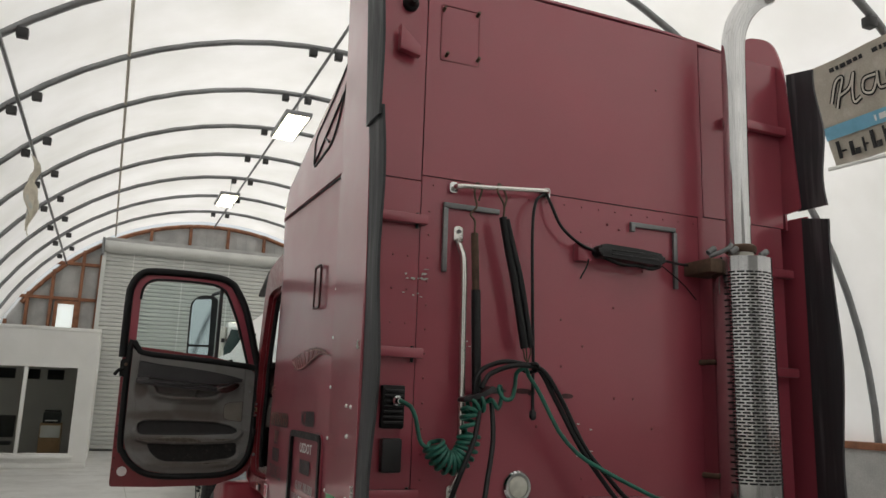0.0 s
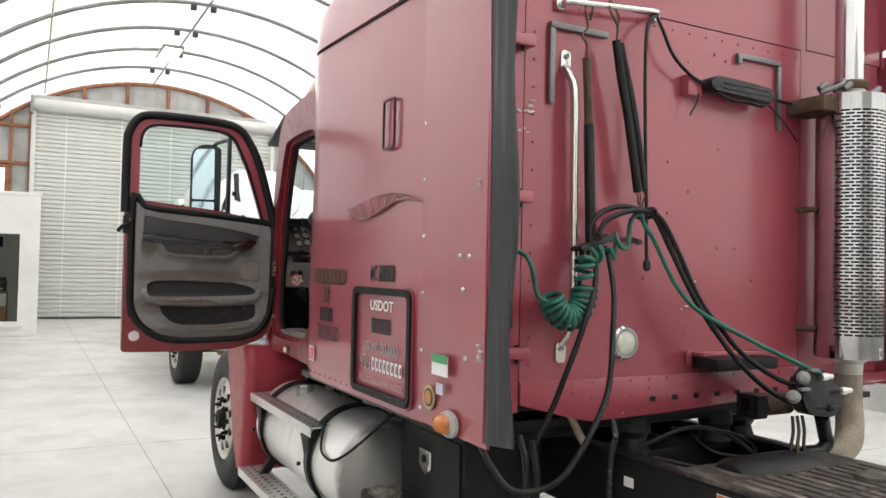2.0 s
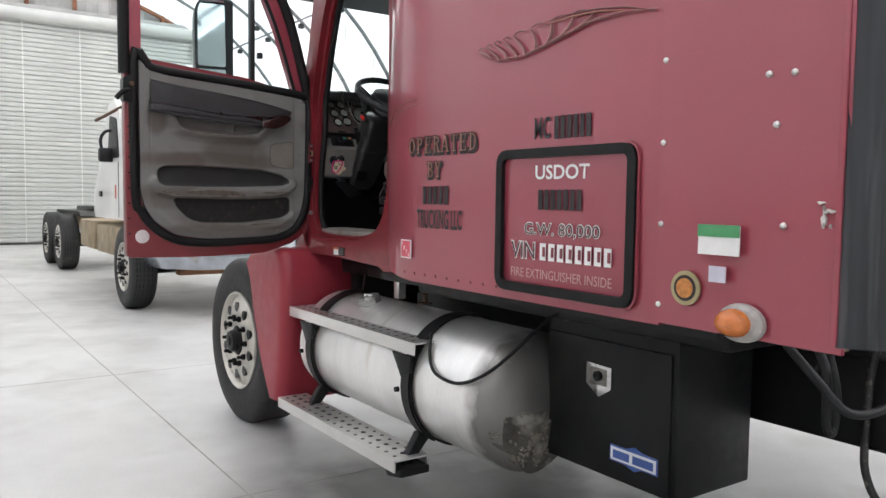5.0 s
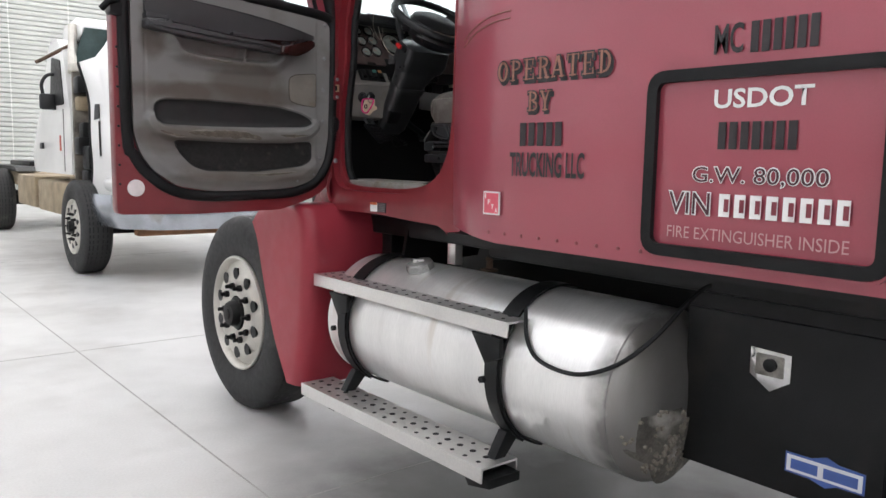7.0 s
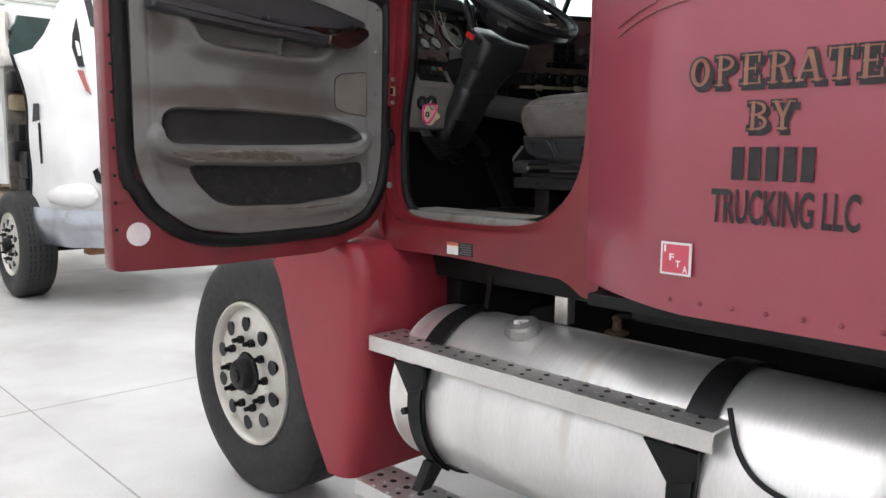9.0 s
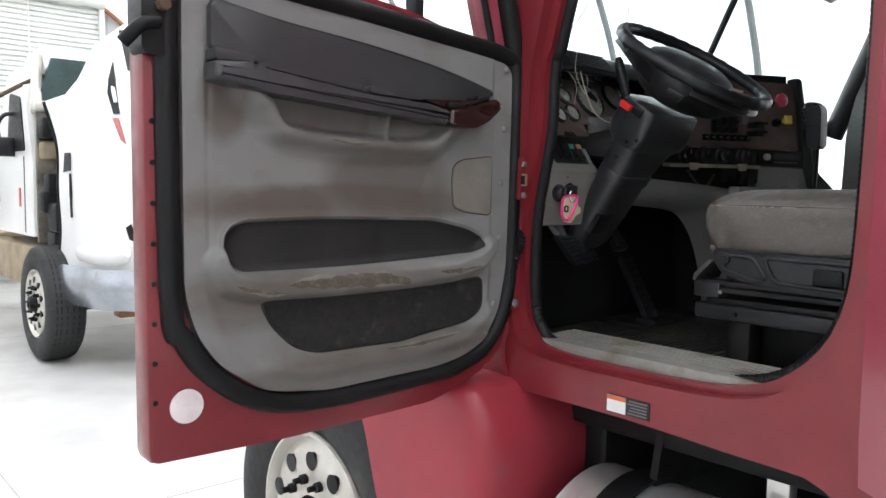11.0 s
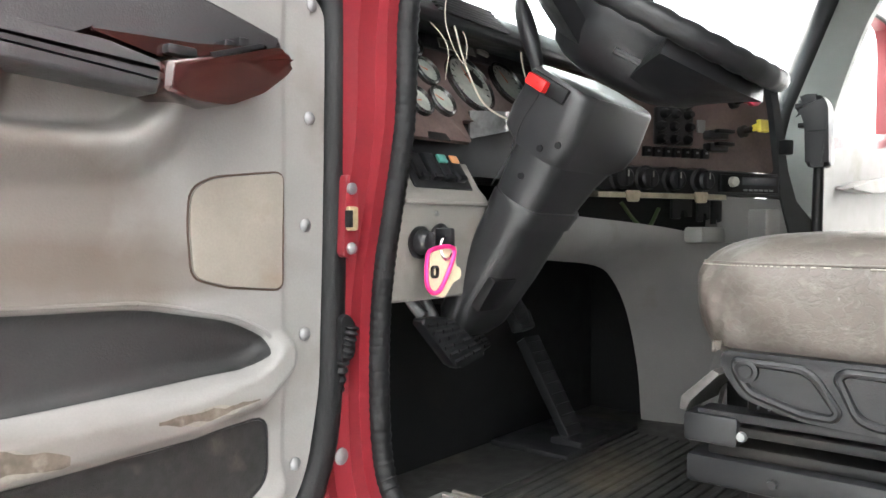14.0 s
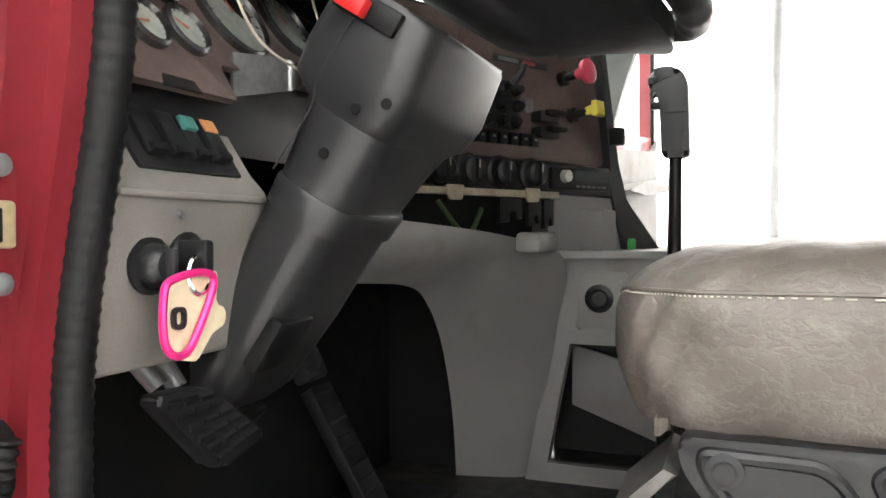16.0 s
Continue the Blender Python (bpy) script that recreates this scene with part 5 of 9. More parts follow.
# dark skirt above box and tank
part("underbody", box(-1.0, -0.45, 0.12, 1.74, 0.962, 1.028, 0.01), BLACK, truck)
part("cab_sill_under", box(-0.95, -0.5, 1.75, 2.75, 0.98, 1.06, 0.01), BLACK, truck)
part("inner_wheel_wall", box(-0.9, -0.5, 2.5, 2.6, 0.4, 1.05, 0.02), BLACK, truck)
part("mud_plate", prism("xz", [(-0.98, 0.86), (-0.55, 0.88), (-0.5, 1.02), (-0.95, 1.02)], 2.3, 2.32), BLACK, truck)

# quarter fender behind the wheel
BACK = glide([(0, 2.66, 0.29), (0, 2.605, 0.6), (0, 2.58, 0.92), (0, 2.61, 1.06), (0, 2.7, 1.103), (0, 3.02, 1.07)], 6)
ARCH = glide([(0, 2.75, 0.29), (0, 2.88, 0.5), (0, 2.98, 0.75), (0, 3.03, 0.9), (0, 3.06, 0.96), (0, 3.09, 1.0)], 6)


def fender_pt(u, v):
    """u from inside across the back, round the corner and along the side; v from the foot up and over the top."""
    i = min(int(v * (len(BACK) - 1) + 0.5), len(BACK) - 1)
    b, a = BACK[i], ARCH[i]
    if u < 0.4:
        return Vector((-0.72 - 0.505 * u / 0.4, b.y, b.z))
    if u < 0.8:
        t = (u - 0.4) / 0.4
        k = min(0.06 / max((a - b).length, 0.01), 0.8)
        e = b.lerp(a, k)
        f = Vector((-1.225, b.y, b.z)) * (1 - t) ** 2 + Vector((-1.28, b.y, b.z)) * 2 * t * (1 - t) + Vector((-1.282, e.y, e.z)) * t * t
        return f
    t = (u - 0.8) / 0.2
    k = min(0.06 / max((a - b).length, 0.01), 0.8)
    e = b.lerp(a, k + (1 - k) * t)
    return Vector((-1.282 - 0.004 * t, e.y, e.z))


fd = part("quarter_fender", shell(fender_pt, 20, len(BACK) - 1, thick=0.012), FENDERPL, truck, "maroon moulded quarter fender behind the wheel", 70)
for x in (-1.0, -0.83):
    part("fender_bolt", cyl((x, 2.69, 1.095), (x, 2.69, 1.112), 0.012, n=8), STEELGREY, fd)


def front_wheel(name, cx, cy, cz, side, parent, tyre_mat, rim_mat, label, r=0.505):
    """A disc wheel seen from outside; side -1 faces -x."""
    ax = (side, 0, 0)
    w = part(name, lathe((cx, cy, cz), ax, [(-0.29, 0.26), (-0.29, r - 0.05), (-0.265, r - 0.015), (-0.235, r), (-0.04, r), (-0.015, r - 0.012), (0.005, r - 0.045), (0.012, r - 0.1), (0.008, r - 0.16), (-0.004, 0.31), (-0.012, 0.298)], 64, closed=True), tyre_mat, parent, "worn black rubber tyre with dull sidewall")
    for gx in (-0.22, -0.175, -0.125, -0.08, -0.045):
        part("tread_groove", lathe((cx + side * gx, cy, cz), ax, [(-0.006, r + 0.0005), (0.006, r + 0.0005)], 48, closed=True), BLACK, w)
    rm = part("rim", lathe((cx, cy, cz), ax, [(-0.05, 0.28), (-0.006, 0.299), (0.004, 0.296), (0.006, 0.288), (-0.008, 0.278), (-0.03, 0.27), (-0.02, 0.25), (-0.002, 0.225), (0.004, 0.19), (-0.004, 0.145), (-0.004, 0.1), (0.0, 0.09)], 64, closed=True), rim_mat, w, label)
    holes = []
    for k in range(10):
        a = (k + 0.5) * math.tau / 10
        hx, hz = cy + 0.208 * math.cos(a), cz + 0.208 * math.sin(a)
        hole = part("hand_hole", lathe((cx + side * 0.0, hx, hz), ax, [(-0.02, 0.027), (0.0035, 0.028), (0.005, 0.031)], 16), BLACK, rm)
        a = k * math.tau / 10
        hx, hz = cy + 0.142 * math.cos(a), cz + 0.142 * math.sin(a)
        part("lug_nut", lathe((cx, hx, hz), ax, [(-0.01, 0.018), (0.016, 0.017), (0.018, 0.011), (0.042, 0.01), (0.044, 0.005)], 8), GREASE, rm)
    part("hub", lathe((cx, cy, cz), ax, [(-0.01, 0.085), (0.008, 0.083), (0.014, 0.07), (0.035, 0.066), (0.05, 0.058), (0.053, 0.03), (0.06, 0.028), (0.062, 0.01)], 28), GREASE, rm, "greasy black oil-bath hub")
    return w


front_wheel("wheel", -1.245, 3.39, 0.5, -1, truck, TYRE, STEELW, "ten-hole aluminium disc rim with rusty nuts")
part("axle_beam", box(-1.0, 0.95, 3.33, 3.45, 0.36, 0.47, 0.02), BLACK, truck)
front_wheel("wheel", 1.345, 3.39, 0.5, 1, truck, TYRE, STEELW, "ten-hole aluminium disc rim with rusty nuts")

# ---- signs painted on the sleeper ----
WHITE = mat("white_vinyl", (0.78, 0.77, 0.76), 0.4, 0, 0.04, 30, 200, 0.0)
INK = mat("black_vinyl", (0.02, 0.016, 0.018), 0.45, 0, 0.1, 30, 200, 0.0)
DEEP = mat("deep_maroon", (0.06, 0.012, 0.02), 0.4, 0, 0.1, 30)
BRONZE = mat("bronze_vinyl", (0.27, 0.12, 0.085), 0.4, 0.2, 0.15, 30, 200, 0.0)
SX = LX - 0.003


def on_side(y, z, lift=0.0):
    """Letters run from front to back along the left flank."""
    return Matrix(((0, 0, -1, SX - lift), (-1, 0, 0, y), (0, 1, 0, z), (0, 0, 0, 1)))


def painted(name, body, y0, y1, z0, z1, material, bold=0.0, lift=0.0, gap=1.0):
    """Lettering fitted between two stations and two heights."""
    ob = lettering(name, body, 1.0, Matrix(), material, left_side, bold, 1.0, 0.0, gap)
    co = np.array([v.co[:] for v in ob.data.vertices])
    lo, hi = co.min(0), co.max(0)
    sx, sz = (y0 - y1) / (hi[0] - lo[0]), (z1 - z0) / (hi[1] - lo[1])
    ob.data.transform(on_side(y0, z0, lift) @ Matrix.Diagonal((sx, sz, 1, 1)) @ Matrix.Translation((-lo[0], -lo[1], 0)))
    return ob


def bars(name, y0, y1, z0, z1, n, material, lift=0.0, far_=0.82):
    w = (y0 - y1) / n
    for k in range(n):
        a = y0 - k * w
        part(name, box(SX - lift - 0.0008, SX - lift, a - w * far_, a - w * (0.94 - far_), z0, z1), material, left_side)


def arc_band(cx, cz, rx, rz, t, a0, a1, n=18):
    """A curved stroke as a closed outline."""
    o = [(cx + rx * math.cos(a0 + (a1 - a0) * k / n), cz + rz * math.sin(a0 + (a1 - a0) * k / n)) for k in range(n + 1)]
    i = [(cx + (rx - t) * math.cos(a0 + (a1 - a0) * k / n), cz + (rz - t * 0.7) * math.sin(a0 + (a1 - a0) * k / n)) for k in range(n + 1)]
    return [[o[k], o[k + 1], i[k + 1], i[k]] for k in range(n)]


def bar(x0, x1, z0, z1):
    return [[(x0, z0), (x1, z0), (x1, z1), (x0, z1)]]


def slab(ch, g):
    """Strokes of a slab-serif capital in a box 0.8 wide and 1 high; g thickens them."""
    v, h, q = 0.2 + g, 0.12 + g, 0.3                # stem, arm, serif reach
    stem = bar(0.1 - g / 2, 0.1 - g / 2 + v, 0, 1)
    feet = bar(-0.02 - g / 2, 0.1 + v + 0.1, -g / 2, h) + bar(-0.02 - g / 2, 0.1 + v, 1 - h, 1 + g / 2)
    half = math.pi / 2
    if ch == "O":
        return arc_band(0.4, 0.5, 0.4 + g / 2, 0.5 + g / 2, v + 0.02, 0, math.tau, 36)
    if ch == "D":
        return stem + feet + arc_band(0.32, 0.5, 0.46 + g / 2, 0.5 + g / 2, v, -half, half)
    if ch in "PRB":
        out = stem + feet + arc_band(0.38, 0.74, 0.36 + g / 2, 0.26 + g / 2, v * 0.9, -half, half) + bar(0.1, 0.4, 1 - h, 1 + g / 2) + bar(0.1, 0.4, 0.48 - g / 2, 0.48 + h - g / 2)
        if ch == "B":
            out += arc_band(0.4, 0.26, 0.4 + g / 2, 0.28 + g / 2, v * 0.9, -half, half) + bar(0.1, 0.42, -g / 2, h - g / 2)
        if ch == "R":
            out += [[(0.4, 0.5), (0.4 + v, 0.5), (0.68 + v / 2, 0), (0.66 - v / 2, 0)]] + bar(0.5, 0.86 + g / 2, -g / 2, h - g / 2)
        return out
    if ch == "E":
        return stem + feet + bar(0.1, 0.74, -g / 2, h) + bar(0.1, 0.7, 1 - h, 1 + g / 2) + bar(0.1, 0.56, 0.46 - g / 2, 0.46 + h - g / 2) + bar(0.74 - h + g / 2, 0.74 + g / 2, -g / 2, q) + bar(0.7 - h + g / 2, 0.7 + g / 2, 1 - q, 1 + g / 2) + bar(0.56 - h * 0.8, 0.56 + g / 2, 0.36, 0.68)
    if ch == "T":
        return bar(0.4 - v / 2, 0.4 + v / 2, 0, 1) + bar(-g / 2, 0.8 + g / 2, 1 - h, 1 + g / 2) + bar(-g / 2, h - g / 2, 1 - q, 1) + bar(0.8 - h + g / 2, 0.8 + g / 2, 1 - q, 1) + bar(0.4 - q / 1.3, 0.4 + q / 1.3, -g / 2, h - g / 2)
    if ch == "A":
        return [[(-0.0, 0), (v * 0.6, 0), (0.42, 1 + g / 2), (0.3, 1 + g / 2)], [(0.78 - v, 0), (0.8 + g / 2, 0), (0.52 + g / 2, 1 + g / 2), (0.3, 1 + g / 2)]] + bar(0.15, 0.65, 0.28 - g / 2, 0.28 + h - g / 2) + bar(-0.06 - g / 2, 0.26, -g / 2, h - g / 2) + bar(0.5, 0.88 + g / 2, -g / 2, h - g / 2)
    return [[(0.02, 1), (0.04 + v, 1), (0.4 + v / 2, 0.46), (0.4 - v / 2, 0.42)], [(0.62, 1), (0.62 + v * 0.6, 1), (0.4 + v / 2, 0.42), (0.34, 0.5)]] + bar(0.4 - v / 2, 0.4 + v / 2, 0, 0.5) + bar(-0.06 - g / 2, 0.36, 1 - h, 1 + g / 2) + bar(0.5, 0.88 + g / 2, 1 - h, 1 + g / 2) + bar(0.2, 0.6, -g / 2, h - g / 2)


def slab_word(word, y0, y1, z0, z1, g, lift, material):
    pitch = (y0 - y1) / (len(word) - 0.06)
    w, n_ = pitch * 0.82 / 0.8, 0
    for k, ch in enumerate(word):
        bm = bmesh.new()
        for poly in slab(ch, g):
            bm.faces.new([bm.verts.new((SX - lift - 0.00003 * n_, y0 - k * pitch - x * w, z0 + (z1 - z0) * z)) for x, z in poly])
            n_ = (n_ + 1) % 9
        part("letter", bm, material, left_side)


for word, y0, y1, z0, z1 in (("OPERATED", 1.474, 1.016, 1.562, 1.626), ("BY", 1.338, 1.238, 1.468, 1.528)):
    slab_word(word, y0 - 0.006, y1 - 0.006, z0 - 0.008, z1 - 0.008, 0.09, 0.0002, INK)
    slab_word(word, y0, y1, z0, z1, 0.09, 0.0008, INK)
    slab_word(word, y0, y1, z0, z1, -0.05, 0.0016, BRONZE)
bars("name_bar", 1.372, 1.19, 1.364, 1.434, 5, INK)
painted("letters", "TRUCKING LLC", 1.41, 1.106, 1.27, 1.345, INK, 0.022)
painted("letters", "MC", 0.716, 0.64, 1.581, 1.652, INK, 0.02)
bars("number_bar", 0.625, 0.459, 1.579, 1.65, 6, INK)
painted("letters", "USDOT", 0.707, 0.465, 1.453, 1.499, WHITE, 0.02)
bars("number_bar", 0.694, 0.491, 1.356, 1.421, 7, INK)
for word, y0, y1, z0, z1 in (("G.W. 80,000", 0.757, 0.416, 1.267, 1.316), ("VIN", 0.822, 0.70, 1.192, 1.252)):
    painted("letters", word, y0, y1, z0, z1, WHITE, 0.035)
    painted("letters", word, y0 - 0.003, y1 + 0.003, z0 + 0.003, z1 - 0.003, DEEP, 0.0, 0.0008)
bars("number_bar", 0.682, 0.362, 1.194, 1.249, 8, WHITE)
bars("number_core", 0.676, 0.356, 1.206, 1.237, 8, mat("number_core", (0.2, 0.035, 0.05), 0.4), 0.0016, 0.62)
painted("letters", "FIRE EXTINGUISHER INSIDE", 0.82, 0.366, 1.133, 1.163, mat("faint_pink", (0.5, 0.27, 0.28), 0.5, 0, 0.1, 30), 0.0)
seal = part("compartment_door", ring_rect("yz", 0.278, 0.893, 1.083, 1.553, 0.055, 0.03, SX - 0.014, SX + 0.002), RUBBER, left_side, "baggage door with a black rubber gasket")
part("gasket_rim", ring_rect("yz", 0.27, 0.9, 1.075, 1.56, 0.06, 0.006, SX - 0.006, SX + 0.002), MAROON, seal)
part("vent_door", ring_rect("yz", 0.49, 0.612, 2.145, 2.362, 0.02, 0.01, SX - 0.006, SX + 0.003), mat("dark_gasket", (0.05, 0.008, 0.011), 0.5), left_side, "small rounded vent flap outline")
# feather stripe: barbs sweep from a lower stem up to the top edge, all drawn out to one tip
PALE = mat("faint_stripe", (0.33, 0.15, 0.145), 0.45, 0, 0.1, 30)
DUSK = mat("dark_stripe", (0.12, 0.035, 0.033), 0.45, 0, 0.1, 30)
STEM = ((1.027, 1.899), (0.915, 1.858), (0.796, 1.853), (0.686, 1.87), (0.584, 1.893), (0.466, 1.914), (0.357, 1.916), (0.226, 1.901))
CREST = ((1.037, 1.905), (0.932, 1.92), (0.842, 1.929), (0.702, 1.947), (0.562, 1.953), (0.445, 1.948), (0.337, 1.931), (0.226, 1.901))


def along(line, f):
    """A place on a bent line, f from 0 to 1."""
    f = min(max(f, 0), 0.9999) * (len(line) - 1)
    k, g = int(f), f - int(f)
    return [line[k][j] * (1 - g) + line[k + 1][j] * g for j in (0, 1)]


def stroke(name, line, w, material):
    part(name, tube([(SX + w * 0.45, y, z) for y, z in line], lambda g: 0.0006 + w * math.sin(g * math.pi) ** 0.6, 7, steps=4), material, left_side)


stroke("feather_stem", [along(STEM, k / 14) for k in range(15)], 0.0018, DUSK)
stroke("feather_stem", [(y, z + 0.007) for y, z in [along(STEM, 0.1 + 0.9 * k / 14) for k in range(15)]], 0.002, PALE)
stroke("feather_stem", [along(CREST, 0.42 + 0.58 * k / 8) for k in range(9)], 0.0018, DUSK)
stroke("feather_stem", [(y, z - 0.008) for y, z in [along(CREST, 0.42 + 0.5 * k / 8) for k in range(9)]], 0.0024, BRONZE)
for k in range(9):
    low_, top_ = along(STEM, 0.09 + 0.055 * k), along(CREST, 0.02 + 0.052 * k + 0.004 * k * k)
    barb = []
    for j in range(8):
        f = j / 7
        across, rise = f * f * (3 - 2 * f) * 0.4 + f * 0.6, f ** 1.25
        barb.append((low_[0] + (top_[0] - low_[0]) * across - 0.02 * math.sin(f * math.pi), low_[1] + (top_[1] - low_[1]) * rise))
    stroke("feather_barb", barb, 0.0028, PALE)
    stroke("feather_shade", [(y - 0.009, z - 0.003) for y, z in barb], 0.0014, DUSK)
    if k < 8:
        n_ = along(CREST, 0.02 + 0.052 * (k + 1) + 0.004 * (k + 1) ** 2)
        stroke("feather_edge", [top_, ((top_[0] + n_[0]) / 2 + 0.004, (top_[1] + n_[1]) / 2 + 0.006), (n_[0] + 0.006, n_[1] - 0.012)], 0.0014, DUSK)
for k in range(2):
    part("pinstripe", tube([(side_x(1.7 - 0.045 * j, 1.75) - 0.0025, 1.7 - 0.045 * j, 1.72 - 0.022 * k + 0.06 * (1 - (1 - j / 6) ** 2)) for j in range(7)], 0.0018, 5), BRONZE, left_side)


def plate(name, y0, y1, z0, z1, material, label="", lift=0.0, parent=None):
    return part(name, box(SX - 0.0025 - lift, SX + 0.001 - lift, y1, y0, z0, z1), material, parent or left_side, label)


PINK = mat("pink_sticker", (0.6, 0.09, 0.13), 0.4, 0, 0.1, 20)
pk = plate("permit_sticker", 1.525, 1.449, 1.143, 1.218, WHITE, "pink and white permit sticker")
plate("sticker_face", 1.52, 1.454, 1.148, 1.213, PINK, "", 0.001, pk)
for ch, y, z in (("I", 1.516, 1.195), ("F", 1.502, 1.176), ("T", 1.486, 1.161), ("A", 1.468, 1.15)):
    painted("letters", ch, y, y - (0.005 if ch == "I" else 0.012), z, z + 0.016, WHITE, 0.02, 0.004)
stk = plate("permit_sticker", 0.05, -0.068, 1.258, 1.331, WHITE, "white sticker with a green band", 0.028)
plate("sticker_band", 0.05, -0.068, 1.303, 1.333, mat("green_band", (0.08, 0.32, 0.13), 0.4, 0, 0.1, 20), "", 0.031, stk)
plate("permit_sticker", 0.017, -0.031, 1.19, 1.23, mat("lilac_sticker", (0.55, 0.53, 0.62), 0.4, 0, 0.08, 20), "small pale sticker", 0.026)
sl = part("round_decal", lathe((SX - 0.012, 0.095, 1.165), (-1, 0, 0), [(0, 0.045), (0.006, 0.045)], 32), mat("decal_gold", (0.36, 0.3, 0.16), 0.4, 0, 0.1, 20), left_side, "round gold and orange decal")
part("decal_ring", lathe((SX - 0.0185, 0.095, 1.165), (-1, 0, 0), [(0, 0.034), (0.001, 0.034)], 28), INK, sl)
part("decal_centre", lathe((SX - 0.0198, 0.095, 1.165), (-1, 0, 0), [(0, 0.026), (0.001, 0.026)], 24), mat("decal_orange", (0.5, 0.2, 0.05), 0.4, 0, 0.3, 60), sl)
mk = part("marker_lamp", lathe((LX - 0.024, -0.078, 1.098), (-1, 0, 0), [(0, 0.048), (0.012, 0.046), (0.02, 0.036)], 28), mat("lamp_base", (0.4, 0.38, 0.36), 0.5, 0.2, 0.2, 30), truck, "amber side marker lamp on a grey base")
ln = part("lens", lathe((LX - 0.042, -0.07, 1.098), (-1, 0, 0), [(0, 0.035), (0.015, 0.033), (0.03, 0.025), (0.037, 0.012), (0.039, 0.002)], 28), mat("amber_lens", (0.55, 0.16, 0.03), 0.18, 0, 0.2, 40, 300, 0.06, coat=0.6), mk)
for o in (mk, ln):
    o.data.transform(Matrix.Translation((0, -0.078, 0)) @ Matrix.Diagonal((1, 1.35, 1, 1)) @ Matrix.Translation((0, 0.078, 0)))
bm = bmesh.new()
for y, z, dy, dz in ((-0.27, 1.36, 0.008, 0.03), (-0.282, 1.373, 0.02, 0.007), (-0.262, 1.39, 0.012, 0.005), (-0.25, 1.925, 0.005, 0.018), (-0.263, 1.917, 0.008, 0.004), (-0.256, 1.94, 0.009, 0.003), (-0.285, 1.34, 0.003, 0.006)):
    prism("yz", [(y + dy * math.cos(a) * (0.5 + 0.4 * math.sin(3 * a + z * 90)), z + dz * math.sin(a) * (0.6 + 0.4 * math.cos(5 * a + y * 70))) for a in [k * math.tau / 11 for k in range(11)]], LX - 0.03, LX - 0.016, bm=bm)
tagged(part("paint_chips", bm, CHIP, extender, "small chips down to pale primer"), kind="stuff")

# ---- trailer lines, springs and cables behind the sleeper ----
GREENH = mat("green_hose", (0.012, 0.12, 0.085), 0.42, 0, 0.25, 20, 200, 0.05)
BLACKH = mat("black_hose", (0.0075, 0.008, 0.009), 0.42, 0, 0.3, 20, 250, 0.08, spec=0.35)


def hose(name, pts, r, material, label, category="hose", n=10, steps=8):
    return tagged(part(name, tube(pts, r, n, steps=steps), material), label, category)


sp1 = thing("hose_spring", (-0.5, -0.08, 1.95), "black sleeved hose-tender spring hanging from the bar", "spring")
part("sleeve", tube([(-0.534, -0.09, 2.56), (-0.503, -0.09, 2.41), (-0.47, -0.093, 2.262), (-0.418, -0.1, 1.965)], 0.0185, 14), BLACKH, sp1)
part("sleeve", tube([(-0.519, -0.098, 2.55), (-0.481, -0.1, 2.41), (-0.442, -0.102, 2.262), (-0.387, -0.105, 1.97)], 0.0145, 14), BLACKH, sp1)
part("hook", tube([(-0.532, -0.09, 2.56), (-0.53, -0.09, 2.62), (-0.555, -0.075, 2.68), (-0.545, -0.06, 2.725), (-0.52, -0.055, 2.71), (-0.51, -0.075, 2.66), (-0.53, -0.09, 2.6)], 0.005, 8), RUST, sp1)
for dx in (-0.012, 0.006, 0.03):
    part("lower_link", tube([(-0.418 + dx, -0.1, 1.97), (-0.416 + dx * 0.8, -0.108, 1.945), (-0.41 + dx * 0.5, -0.1, 1.92), (-0.4, -0.105, 1.9)], 0.0035, 6), RUST, sp1)
sp2 = thing("hose_spring", (-0.69, -0.1, 1.75), "rusty tender spring with black sleeve holding the hoses", "spring")
part("spring_bar", tube([(-0.672, -0.08, 2.47), (-0.668, -0.085, 2.35), (-0.664, -0.09, 2.2)], 0.017, 12), RUST, sp2)
part("sleeve", cyl((-0.664, -0.09, 2.21), (-0.652, -0.1, 1.735), 0.021, n=14), BLACKH, sp2)
part("hook", tube([(-0.672, -0.08, 2.47), (-0.67, -0.075, 2.53), (-0.69, -0.07, 2.56), (-0.66, -0.07, 2.6), (-0.67, -0.065, 2.66), (-0.655, -0.055, 2.715), (-0.63, -0.06, 2.69), (-0.65, -0.07, 2.63)], 0.005, 8), RUST, sp2)
part("hose_clip", prism("xz", round_off([(-0.735, 1.718), (-0.65, 1.735), (-0.59, 1.765), (-0.57, 1.757), (-0.566, 1.775), (-0.6, 1.792), (-0.65, 1.76), (-0.735, 1.737)], 0.007), -0.15, -0.08, 0.004), BLACKPL, sp2)

def wound(line, turns, r, start, k_=14):
    """A helix of so many turns round a line."""
    line, out_ = glide(line, 6), []
    for i in range(int(turns * k_) + 1):
        f = i / (turns * k_) * (len(line) - 1)
        a = min(int(f), len(line) - 2)
        d = (line[a + 1] - line[a]).normalized()
        side = d.cross(Vector((0, -1, 0))).normalized()
        ph = i / k_ * math.tau + start
        out_.append(line[a].lerp(line[a + 1], f - a) + (Vector((0, -1, 0)) * math.cos(ph) + side * math.sin(ph)) * r)
    return out_


